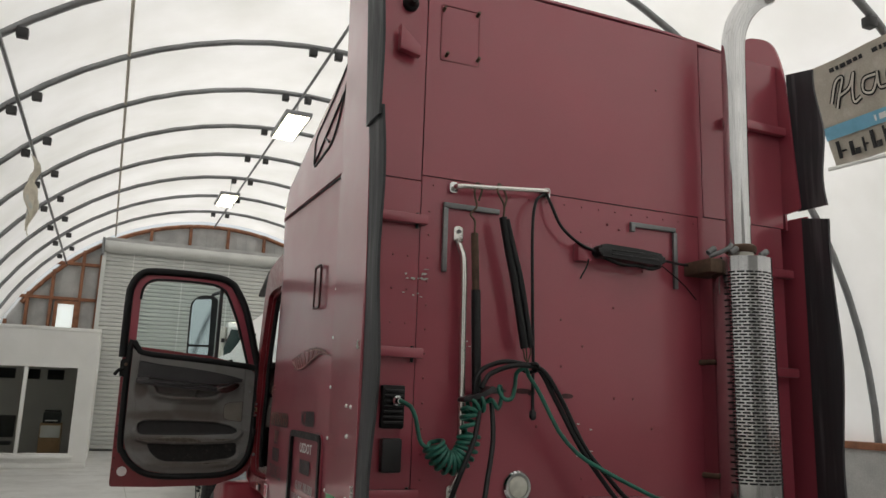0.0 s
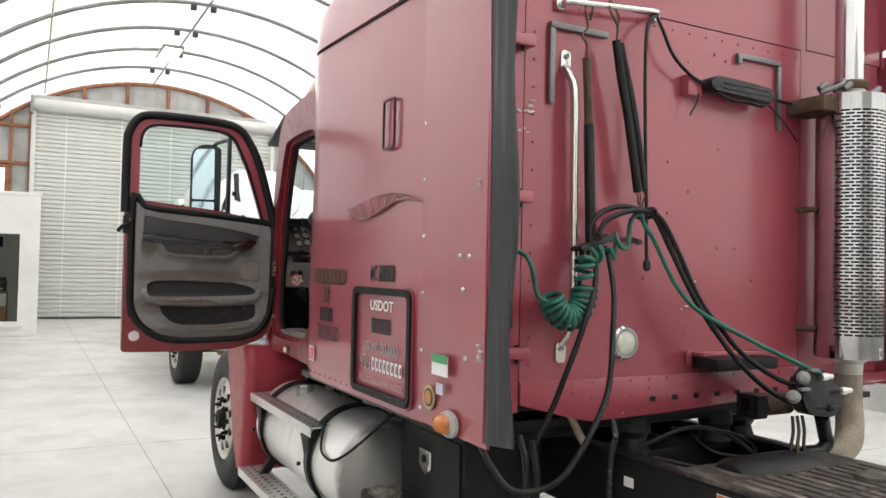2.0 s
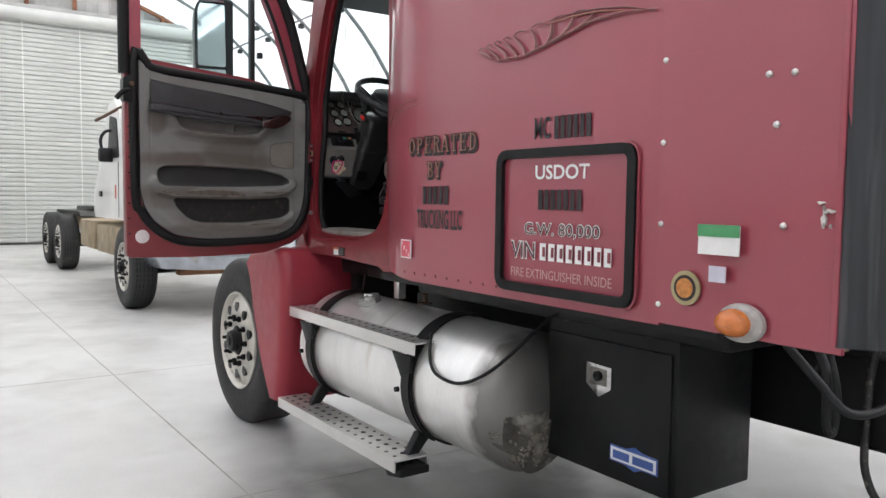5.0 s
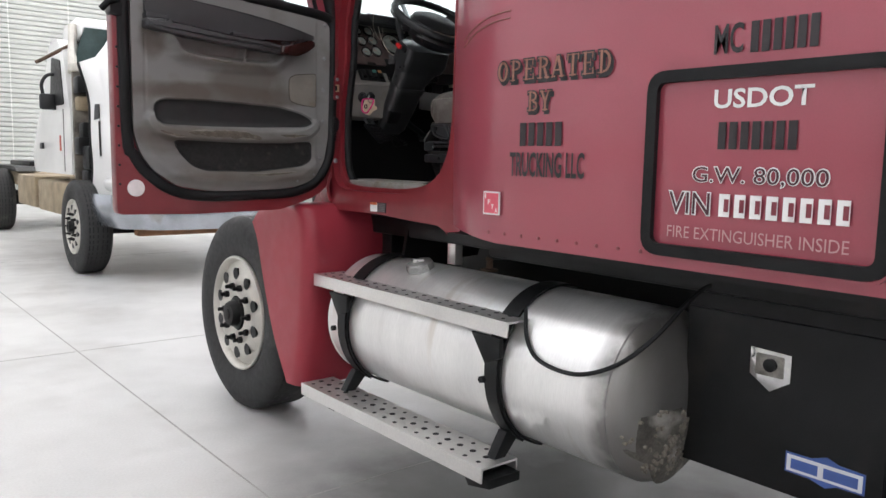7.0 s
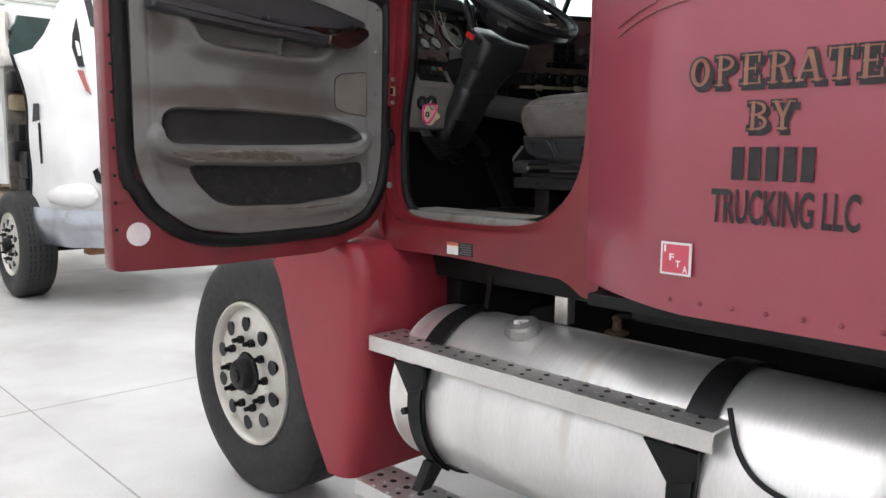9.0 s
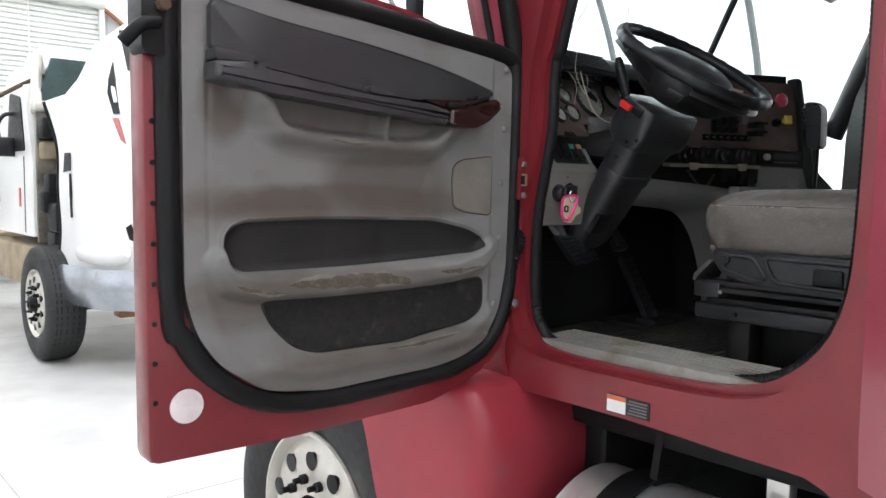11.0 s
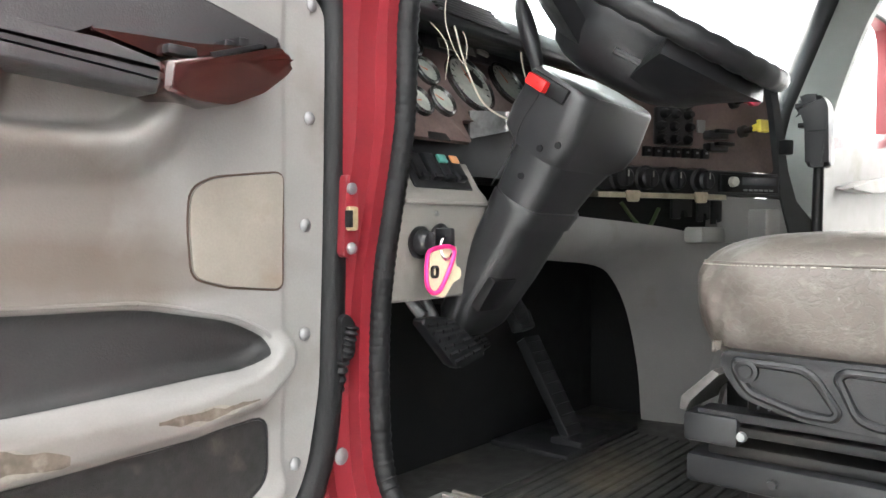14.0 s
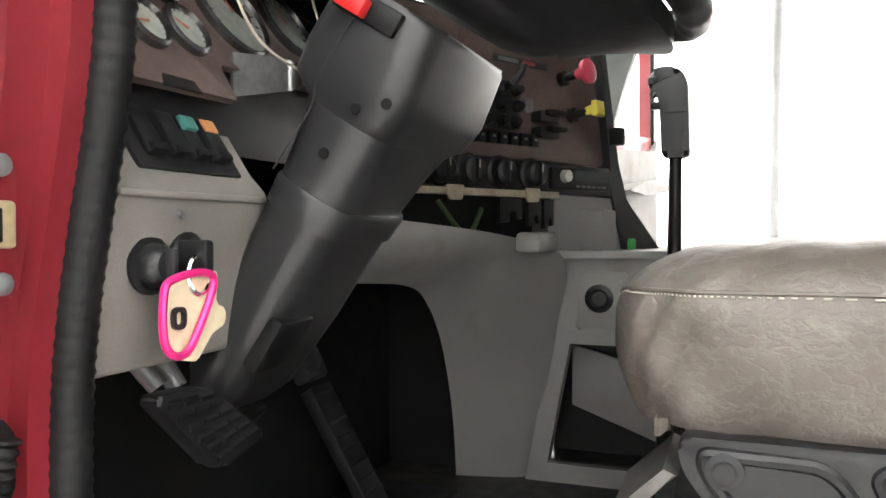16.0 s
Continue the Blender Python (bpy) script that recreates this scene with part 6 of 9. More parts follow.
pts = [(-1.0, -0.085, 1.715), (-0.965, -0.12, 1.695), (-0.943, -0.13, 1.645), (-0.928, -0.13, 1.58), (-0.913, -0.13, 1.545), (-0.89, -0.14, 1.53)]
pts += wound([(-0.862, -0.13, 1.545), (-0.84, -0.13, 1.5), (-0.795, -0.13, 1.468), (-0.745, -0.13, 1.478), (-0.71, -0.13, 1.525), (-0.697, -0.13, 1.59)], 12, 0.043, math.pi)
pts += wound([(-0.7, -0.128, 1.605), (-0.7, -0.125, 1.655), (-0.695, -0.125, 1.69), (-0.668, -0.125, 1.712), (-0.625, -0.125, 1.715)], 5, 0.031, math.pi)
pts += [(-0.6, -0.15, 1.73), (-0.575, -0.14, 1.7), (-0.552, -0.12, 1.702), (-0.533, -0.105, 1.745), (-0.55, -0.125, 1.79), (-0.572, -0.15, 1.78), (-0.556, -0.16, 1.742), (-0.52, -0.15, 1.735), (-0.487, -0.125, 1.752), (-0.466, -0.105, 1.8), (-0.47, -0.12, 1.85), (-0.452, -0.14, 1.872)]
pts += [(-0.425, -0.13, 1.872), (-0.405, -0.12, 1.84), (-0.37, -0.13, 1.79), (-0.34, -0.14, 1.733), (-0.274, -0.16, 1.605), (-0.19, -0.18, 1.512), (-0.091, -0.21, 1.45), (0.1, -0.29, 1.35), (0.385, -0.365, 1.228)]
hose("coiled_air_line", pts, 0.0092, GREENH, "green coiled trailer air line hung behind the sleeper", "air hose", 8, 2)
rest = [
    [(-0.672, -0.12, 1.76), (-0.668, -0.12, 1.82), (-0.625, -0.12, 1.868), (-0.537, -0.13, 1.899), (-0.44, -0.13, 1.893), (-0.36, -0.13, 1.872), (-0.275, -0.14, 1.735), (-0.179, -0.17, 1.551), (-0.078, -0.2, 1.404), (0.015, -0.24, 1.28), (0.143, -0.28, 1.17), (0.28, -0.32, 1.108), (0.43, -0.36, 1.095)],
    [(-0.65, -0.14, 1.78), (-0.61, -0.14, 1.84), (-0.52, -0.15, 1.878), (-0.43, -0.15, 1.885), (-0.345, -0.15, 1.862), (-0.254, -0.155, 1.736), (-0.151, -0.175, 1.541), (-0.049, -0.205, 1.414), (0.045, -0.24, 1.31), (0.205, -0.28, 1.212), (0.378, -0.32, 1.166), (0.512, -0.36, 1.163)],
    [(-0.6, -0.12, 1.74), (-0.597, -0.14, 1.7), (-0.62, -0.2, 1.56), (-0.672, -0.26, 1.411), (-0.701, -0.29, 1.326), (-0.735, -0.31, 1.216), (-0.796, -0.33, 1.125), (-0.87, -0.34, 1.03), (-0.94, -0.33, 0.945), (-1.02, -0.3, 0.9), (-1.11, -0.27, 0.905), (-1.16, -0.22, 0.98), (-1.17, -0.15, 1.05)],
    [(-0.652, -0.13, 1.74), (-0.665, -0.15, 1.66), (-0.7, -0.18, 1.56), (-0.765, -0.2, 1.43), (-0.82, -0.18, 1.27), (-0.85, -0.13, 1.12), (-0.9, -0.1, 1.0), (-0.93, -0.08, 0.93)],
]
for p in rest:
    hose("air_line", p, 0.0108, BLACKH, "black rubber trailer air line hanging behind the sleeper", "air hose")
tie = part("hose_tie", tube([(-0.43, -0.1, 1.88), (-0.4, -0.17, 1.895), (-0.37, -0.13, 1.87), (-0.4, -0.1, 1.86)], 0.009, 8, closed=True), BLACKPL)
tagged(tie, "black tie strap bundling the hoses", "strap")
hose("thin_cable", [(-0.29, -0.05, 2.715), (-0.35, -0.07, 2.66), (-0.372, -0.08, 2.5), (-0.372, -0.09, 2.1), (-0.373, -0.1, 1.9), (-0.38, -0.11, 1.76), (-0.384, -0.12, 1.68)], 0.0075, BLACKH, "thin black cable with a plug at its end", "cable")
tagged(part("cable_plug", lathe((-0.384, -0.12, 1.695), (0, 0, -1), [(0, 0.009), (0.01, 0.016), (0.035, 0.016), (0.045, 0.008)], 12), BLACKPL), "small black plug on the cable end", "plug")
hose("thin_cable", [(-0.27, -0.03, 2.725), (-0.25, -0.05, 2.66), (-0.2, -0.06, 2.56), (-0.1, -0.06, 2.49), (0.0, -0.06, 2.46)], 0.0075, BLACKH, "thin black cable sagging to the housing", "cable")
hose("frame_hose", [(-0.45, 0.0, 1.05), (-0.47, -0.05, 0.99), (-0.455, -0.016, 0.93), (-0.45, 0.0, 0.836), (-0.45, 0.006, 0.68), (-0.45, 0.0, 0.55), (-0.44, -0.05, 0.46), (-0.38, -0.12, 0.5), (-0.36, -0.16, 0.62)], 0.0125, mat("scuffed_hose", (0.012, 0.012, 0.013), 0.5, 0, 0.3, 20, 250, 0.1, dirt=(0.2, 0.18, 0.15), dirt_at=0.56, dirt_size=45), "stiff frayed black hose hanging from the frame")
hose("frame_hose", [(-0.965, -0.1, 1.04), (-0.964, -0.135, 0.97), (-0.962, -0.14, 0.92), (-0.955, -0.14, 0.82), (-0.934, -0.14, 0.79), (-0.915, -0.14, 0.81), (-0.912, -0.14, 0.9), (-0.916, -0.11, 1.02)], 0.0115, BLACKH, "black hose looped below the sleeper corner", "hose")
part("pipe_stub", tube([(-0.65, 0.02, 1.08), (-0.615, 0.02, 1.02), (-0.57, 0.02, 0.95)], 0.016, 14), mat("dull_pipe", (0.3, 0.25, 0.2), 0.4, 0.7, 0.3, 20, 150, 0.05), truck)
part("rail_label", box(-0.4235, -0.42, -0.103, -0.05, 0.788, 0.826), WHITE, truck)
wl_ = part("warning_label", box(-0.4235, -0.42, -0.65, -0.524, 0.818, 0.88), WHITE, truck, "warning label with orange, white and black fields")
part("label_field", box(-0.4245, -0.4235, -0.648, -0.57, 0.823, 0.858), INK, wl_)
part("label_field", box(-0.4245, -0.4235, -0.575, -0.527, 0.858, 0.877), mat("label_orange", (0.6, 0.16, 0.05), 0.5), wl_)

# ---- cab shell round the driver's opening ----
OPEN = [(2.655, 1.3), (2.625, 1.215), (2.55, 1.18), (2.3, 1.175), (2.06, 1.185), (1.93, 1.235), (1.845, 1.36), (1.825, 1.6), (1.825, 2.25), (1.86, 2.4), (1.95, 2.45), (2.36, 2.44), (2.45, 2.38), (2.54, 2.15), (2.605, 1.9), (2.615, 1.72), (2.655, 1.5)]
RIM = [(2.78, 1.16), (2.8, 1.09), (2.6, 1.085), (2.3, 1.085), (2.06, 1.075), (1.9, 1.07), (1.77, 1.06), (1.75, 1.6), (1.75, 2.25), (1.75, 2.7), (1.95, 2.68), (2.42, 2.63), (2.56, 2.52), (2.65, 2.2), (2.72, 1.9), (2.73, 1.72), (2.74, 1.5)]
OPEN = [tuple(v[:2]) for v in glide([(*p, 0) for p in OPEN], 4, True)]
RIM = [tuple(v[:2]) for v in glide([(*p, 0) for p in RIM], 4, True)]
cab = part("cab_side", strip("yz", RIM, OPEN, -1.115, -1.08), RED, truck, "red cab side round the door opening")
shrink = [(y + (-0.02 if y > 2.2 else 0.02), z + (-0.02 if z > 1.9 else 0.018)) for y, z in OPEN]
part("door_jamb", strip("yz", OPEN, shrink, -1.083, -1.037), RED, cab)
fine_edge = []
for p_, q_ in zip(shrink, shrink[1:] + shrink[:1]):
    n_ = max(1, round(math.dist(p_, q_) / 0.004))
    fine_edge += [(-1.048, p_[0] + (q_[0] - p_[0]) * k / n_, p_[1] + (q_[1] - p_[1]) * k / n_) for k in range(n_)]
part("door_seal", tube(fine_edge, lambda f: 0.0165 + 0.0012 * (round(f * len(fine_edge)) % 3 == 0), 10, closed=True, smooth=False), RUBBER, cab, "black ribbed rubber door seal")
SILLM = mat("scuffed_sill", (0.27, 0.26, 0.24), 0.55, 0.3, 0.15, 9, 120, 0.1, dirt=(0.16, 0.125, 0.09), dirt_at=0.54, dirt_size=9)
part("sill_plate", box(-1.07, -0.925, 1.97, 2.62, 1.172, 1.219, 0.008), SILLM, cab, "scuffed ribbed aluminium sill plate")
for k in range(5):
    part("sill_rib", box(-1.02 + 0.022 * k, -1.014 + 0.022 * k, 2.01, 2.6, 1.218, 1.2235, 0.001), SILLM, cab)
part("pillar_flare", shell(lambda u, v: Vector((-1.09 - 0.04 * math.sin(v * math.pi) * (1 - u), 2.66 + 0.2 * u * (1 - 0.5 * v), 1.085 + 0.19 * v - 0.05 * u * v)), 6, 6, thick=0.012), RED, cab)
lab = part("warning_label", box(-1.118, -1.1145, 2.235, 2.345, 1.095, 1.135), INK, cab, "small warning label, white, orange and black")
part("label_field", box(-1.1195, -1.118, 2.295, 2.345, 1.096, 1.134), WHITE, lab)
part("label_field", box(-1.1205, -1.1195, 2.295, 2.345, 1.124, 1.134), mat("label_red", (0.6, 0.14, 0.04), 0.5), lab)
for k in range(5):
    part("text_bar", box(-1.1195, -1.118, 2.24, 2.29 - 0.004 * (k % 3), 1.1 + 0.007 * k, 1.103 + 0.007 * k), STEELGREY, lab)
# door check, hinges and bolts on the front pillar
hp = part("hinge", prism("xz", round_off([(-1.124, 1.566), (-1.098, 1.57), (-1.098, 1.668), (-1.12, 1.676)], 0.009), 2.626, 2.64, 0.002), RED, cab)
part("striker", box(-1.121, -1.104, 2.619, 2.628, 1.602, 1.633, 0.003), mat("brass_strike", (0.5, 0.42, 0.25), 0.45, 0.5, 0.2, 40), hp)
part("striker_slot", box(-1.1225, -1.116, 2.6175, 2.627, 1.606, 1.628, 0.001), BLACK, hp)
for z in (1.579, 1.656):
    part("hinge_bolt", lathe((-1.112, 2.626, z), (0, -1, 0), [(0, 0.008), (0.004, 0.0075), (0.006, 0.004)], 12), STEELGREY, hp)
part("pillar_bolt", lathe((-1.1, 2.628, 1.709), (0, -1, 0), [(0, 0.012), (0.006, 0.011), (0.009, 0.005)], 12), BLACK, cab)
part("pillar_bolt", lathe((-1.1, 2.66, 1.3), (0, -1, 0), [(0, 0.013), (0.006, 0.012), (0.01, 0.006)], 12), STEELGREY, cab)
part("wire_port", prism("xz", round_off([(-1.124, 1.43), (-1.1, 1.435), (-1.098, 1.478), (-1.112, 1.495), (-1.124, 1.49)], 0.008), 2.63, 2.652, 0.002), BLACK, cab)
bt = part("wire_boot", tube([(-1.108, 2.628, 1.478), (-1.111, 2.632, 1.455), (-1.114, 2.64, 1.43), (-1.112, 2.652, 1.39)], lambda f: 0.009 + 0.0018 * math.sin(f * 60), 12, steps=14), RUBBER, cab)
# unseen inner faces, made pale to throw more light into the cab
BOUNCE_LINING = mat("pale_bounce_lining", (0.5, 0.48, 0.45), 0.8, 0, 0.1, 3)
# closing parts of the cab
part("cab_floor", box(-1.06, 1.16, 1.75, 2.85, 1.1, 1.168, 0.005), BLACK, truck)
part("fire_wall", prism("yz", [(2.86, 1.06), (2.9, 1.06), (2.9, 1.95), (2.86, 1.95)], -1.08, 1.18), BLACK, truck)
part("headliner", box(-1.05, 1.15, 1.75, 2.45, 2.46, 2.5, 0.01), BOUNCE_LINING, truck)
part("rear_bounce_panel", box(-1.05, 1.15, 0.9, 0.95, 1.1, 2.5), BOUNCE_LINING, truck)
part("inner_flank", box(-1.16, -1.14, 0.06, 1.5, 1.06, 2.6), BOUNCE_LINING, truck)
part("inner_flank", box(1.24, 1.26, 0.06, 1.5, 1.06, 2.6), BOUNCE_LINING, truck)
part("sun_visor", prism("yz", [(2.5, 2.62), (2.85, 2.5), (2.86, 2.47), (2.52, 2.58)], -1.12, 1.22, 0.008), BLACKPL, truck, "dark outside sun visor")
ws = part("windscreen", prism("yz", [(2.86, 1.95), (2.55, 2.6), (2.545, 2.597), (2.855, 1.947)], -1.0, 1.1), CLEAR, truck, "wide windscreen with black surround")
ws.visible_shadow = False
for x in (-1.06, 1.16):
    part("screen_pillar", cyl((x, 2.8, 1.85), (x, 2.5, 2.6), 0.045, n=12), DARKGREY, ws)
part("screen_divider", cyl((0.05, 2.862, 1.95), (0.05, 2.552, 2.6), 0.012, n=8), BLACK, ws)
back_by = lambda line: [(y - 0.22 if y < 2.0 else y, z) for y, z in line]
part("cab_side", strip("yz", back_by(RIM), back_by(OPEN), 1.18, 1.215), RED, truck, "red cab side round the passenger opening")
part("pillar_trim", strip("yz", back_by(RIM), back_by(shrink), 1.13, 1.178), GREYPL, truck)
mlb = part("roof_marker", box(-1.0, -0.88, 2.5, 2.62, 2.68, 2.74, 0.02), mat("amber_lens_roof", (0.5, 0.15, 0.03), 0.25), truck)

# ---- doors ----
DLOW = [(-2.042, 1.085), (-2.046, 2.0), (-1.96, 2.03), (-1.45, 1.985), (-1.19, 1.93), (-1.11, 1.9), (-1.105, 1.3), (-1.125, 1.2), (-1.19, 1.145), (-1.285, 1.112), (-1.37, 1.088), (-1.75, 1.08)]
FO = [(-2.046, 1.95), (-2.046, 2.36), (-2.035, 2.45), (-1.99, 2.53), (-1.9, 2.565), (-1.6, 2.567), (-1.44, 2.558), (-1.36, 2.53), (-1.31, 2.48), (-1.22, 2.3), (-1.108, 1.9)]
FI = [(-1.968, 1.95), (-1.968, 2.36), (-1.96, 2.43), (-1.93, 2.48), (-1.86, 2.508), (-1.6, 2.512), (-1.47, 2.503), (-1.405, 2.475), (-1.37, 2.43), (-1.29, 2.25), (-1.185, 1.92)]
PANEL = [(-1.982, 1.4), (-1.983, 2.02), (-1.965, 2.0), (-1.94, 1.972), (-1.842, 1.956), (-1.566, 1.938), (-1.328, 1.918), (-1.16, 1.9), (-1.136, 1.88), (-1.136, 1.7), (-1.143, 1.4), (-1.164, 1.293), (-1.214, 1.222), (-1.285, 1.19), (-1.376, 1.177), (-1.678, 1.17), (-1.823, 1.193), (-1.917, 1.258), (-1.96, 1.32)]
VINYL = mat("door_vinyl", (0.192, 0.189, 0.184), 0.6, 0, 0.08, 3, 380, 0.06, dirt=(0.135, 0.122, 0.108), dirt_at=0.56, dirt_size=6)
for at, reach, most in (((-1.52, 2.65, 1.615), (0.2, 0.2, 0.1), 0.62), ((-1.6, 2.65, 1.56), (0.5, 0.2, 0.05), 0.6), ((-1.785, 2.65, 1.55), (0.14, 0.2, 0.06), 0.6), ((-1.905, 2.65, 1.75), (0.06, 0.2, 0.1), 0.7), ((-1.66, 2.65, 1.685), (0.2, 0.2, 0.03), 0.5), ((-1.84, 2.65, 1.38), (0.2, 0.2, 0.08), 0.5),
                        ((-1.45, 2.65, 1.24), (0.4, 0.2, 0.04), 0.5), ((-1.6, 2.65, 1.385), (0.5, 0.2, 0.05), 0.5), ((-1.6, 2.65, 1.2), (0.6, 0.2, 0.05), 0.5), ((-1.7, 2.65, 1.73), (0.3, 0.2, 0.04), 0.4)):
    stain_shade(VINYL, at, reach, (0.075, 0.058, 0.044), most, 11)
VINYL2 = mat("dark_vinyl", (0.036, 0.036, 0.038), 0.45, 0, 0.15, 6, 500, 0.1)
POCKET = mat("pocket_dark", (0.0135, 0.0135, 0.014), 0.55, 0, 0.3, 5, 400, 0.08)
FELT = mat("speaker_felt", (0.0105, 0.0095, 0.009), 0.85, 0, 0.3, 18, 700, 0.25, dirt=(0.055, 0.047, 0.04), dirt_at=0.62, dirt_size=22)
BURL = mat("burl_trim", (0.024, 0.006, 0.005), 0.22, 0, 0.3, 14, 60, 0.0, coat=0.6)
WORN = mat("worn_through_foam", (0.085, 0.07, 0.054), 0.8, 0, 0.3, 25, 200, 0.15, dirt=(0.15, 0.13, 0.105), dirt_at=0.55, dirt_size=60)
FLAKED = mat("flaked_vinyl", (0.165, 0.152, 0.132), 0.7, 0, 0.2, 25, 200, 0.1)
YP = 2.655


def offset(pts, d):
    """Moves a flat outline inwards by about d."""
    n = len(pts)
    out = []
    area = sum(pts[i][0] * pts[(i + 1) % n][1] - pts[(i + 1) % n][0] * pts[i][1] for i in range(n))
    sg = 1 if area > 0 else -1
    for i, p in enumerate(pts):
        a, b = Vector(pts[i - 1]), Vector(pts[(i + 1) % n])
        t = (b - a).normalized()
        nrm = Vector((-t.y, t.x)) * sg
        out.append((p[0] + nrm.x * d, p[1] + nrm.y * d))
    return out


def ragged(line, w, seed):
    """A torn, uneven patch along a line of (x, z) points."""
    rnd_ = random.Random(seed)
    line = glide([(x, 0, z) for x, z in line], 8)
    m_ = len(line) - 1
    sides = []
    for sign in (1, -1):
        f = [0.6]
        for _ in range(m_):
            f.append(min(1.1, max(0.15, f[-1] + rnd_.uniform(-0.28, 0.28))))
        sides.append([(p.x, p.z + sign * w * math.sin(math.pi * (k + 0.6) / (m_ + 1.2)) ** 0.5 * f[k]) for k, p in enumerate(line)])
    up_side, low_side = sides
    return up_side + low_side[::-1]


def distance(X, Z, line, closed=True):
    """How far points of the panel lie from an outline; negative inside a closed one."""
    best, inside = np.full(X.shape, 9.0), np.zeros(X.shape, bool)
    near = np.zeros(X.shape + (2,))
    n = len(line)
    for i in range(n if closed else n - 1):
        (x0, z0), (x1, z1) = line[i][:2], line[(i + 1) % n][:2]
        dx, dz = x1 - x0, z1 - z0
        t = np.clip(((X - x0) * dx + (Z - z0) * dz) / max(dx * dx + dz * dz, 1e-12), 0, 1)
        px, pz = x0 + t * dx, z0 + t * dz
        d = np.hypot(X - px, Z - pz)
        less = d < best
        best = np.where(less, d, best)
        near[less] = np.stack([px, pz], -1)[less]
        if closed and abs(dz) > 1e-12:
            inside ^= ((z0 > Z) != (z1 > Z)) & (X < x0 + (Z - z0) * dx / dz)
    return (np.where(inside, -best, best) if closed else best), near


def ease(a, b, v):
    t = np.clip((v - a) / (b - a), 0, 1)
    return t * t * (3 - 2 * t)


POCKET_EDGE = round_off([(-1.912, 1.464), (-1.909, 1.51), (-1.873, 1.53), (-1.682, 1.534), (-1.391, 1.526), (-1.276, 1.503), (-1.228, 1.478), (-1.226, 1.453), (-1.261, 1.436), (-1.483, 1.426), (-1.682, 1.422), (-1.873, 1.424), (-1.903, 1.438)], 0.025, 4)
FELT_EDGE = round_off([(-1.834, 1.372), (-1.587, 1.367), (-1.365, 1.37), (-1.229, 1.38), (-1.228, 1.3), (-1.272, 1.275), (-1.481, 1.25), (-1.699, 1.252), (-1.755, 1.269), (-1.807, 1.318)], 0.022, 4)
PULL_LIP = [(p.x, p.z) for p in glide([(-1.9, 0, 1.785), (-1.862, 0, 1.772), (-1.822, 0, 1.748), (-1.806, 0, 1.716), (-1.771, 0, 1.699), (-1.687, 0, 1.69), (-1.545, 0, 1.685), (-1.43, 0, 1.69), (-1.389, 0, 1.712), (-1.355, 0, 1.742), (-1.3, 0, 1.765)], 5)]
BELT = [(-1.915, 1.45), (-1.895, 1.412), (-1.84, 1.397), (-1.7, 1.393), (-1.5, 1.396), (-1.33, 1.404), (-1.25, 1.42), (-1.215, 1.45)]
SWELL = [(-1.94, 1.38), (-1.915, 1.31), (-1.84, 1.245), (-1.72, 1.217), (-1.45, 1.212), (-1.28, 1.235), (-1.205, 1.29)]


def relief(X, Z):
    """How far the moulded door panel stands out towards the seat."""
    w = np.full(X.shape, 0.008)
    w = w - 0.004 * ease(-1.207, -1.2, X) - 0.003 * np.exp(-((X + 1.934) / 0.0035) ** 2) * ease(1.36, 1.42, Z)
    d, _ = distance(X, Z, PULL_LIP, False)
    lx_, lz_ = np.array(PULL_LIP).T
    above = (Z > np.interp(X, lx_, lz_)) & (X > -1.9) & (X < -1.3)
    fade = ease(-1.91, -1.83, X) * ease(-1.28, -1.37, X)
    w = w + np.where(above, 0.036 * ease(0.02, 0.002, d) - 0.006 * ease(0.0, 0.02, d), 0.036 * ease(0.05, 0.003, d)) * fade
    w = w + 0.03 * np.exp(-((X + 1.547 - 0.25 * np.clip(Z - 1.7, 0, 1)) / 0.014) ** 2) * above * ease(1.69, 1.7, Z) * ease(1.775, 1.75, Z)
    d, _ = distance(X, Z, BELT, False)
    w = w + 0.024 * ease(0.034, 0.012, d)
    d, _ = distance(X, Z, POCKET_EDGE)
    w = w + 0.004 * np.exp(-(d / 0.009) ** 2)
    w = np.where(d < 0, w * (1 - ease(0.0, 0.016, -d)) - 0.004 * ease(0.0, 0.03, -d), w)
    d, _ = distance(X, Z, FELT_EDGE)
    w = w - 0.005 * ease(-0.004, 0.006, -d)
    d, _ = distance(X, Z, SWELL, False)
    w = w + 0.008 * np.exp(-(d / 0.017) ** 2)
    return w + 0.0012 * np.sin(X * 31 + 1) * np.sin(Z * 27)


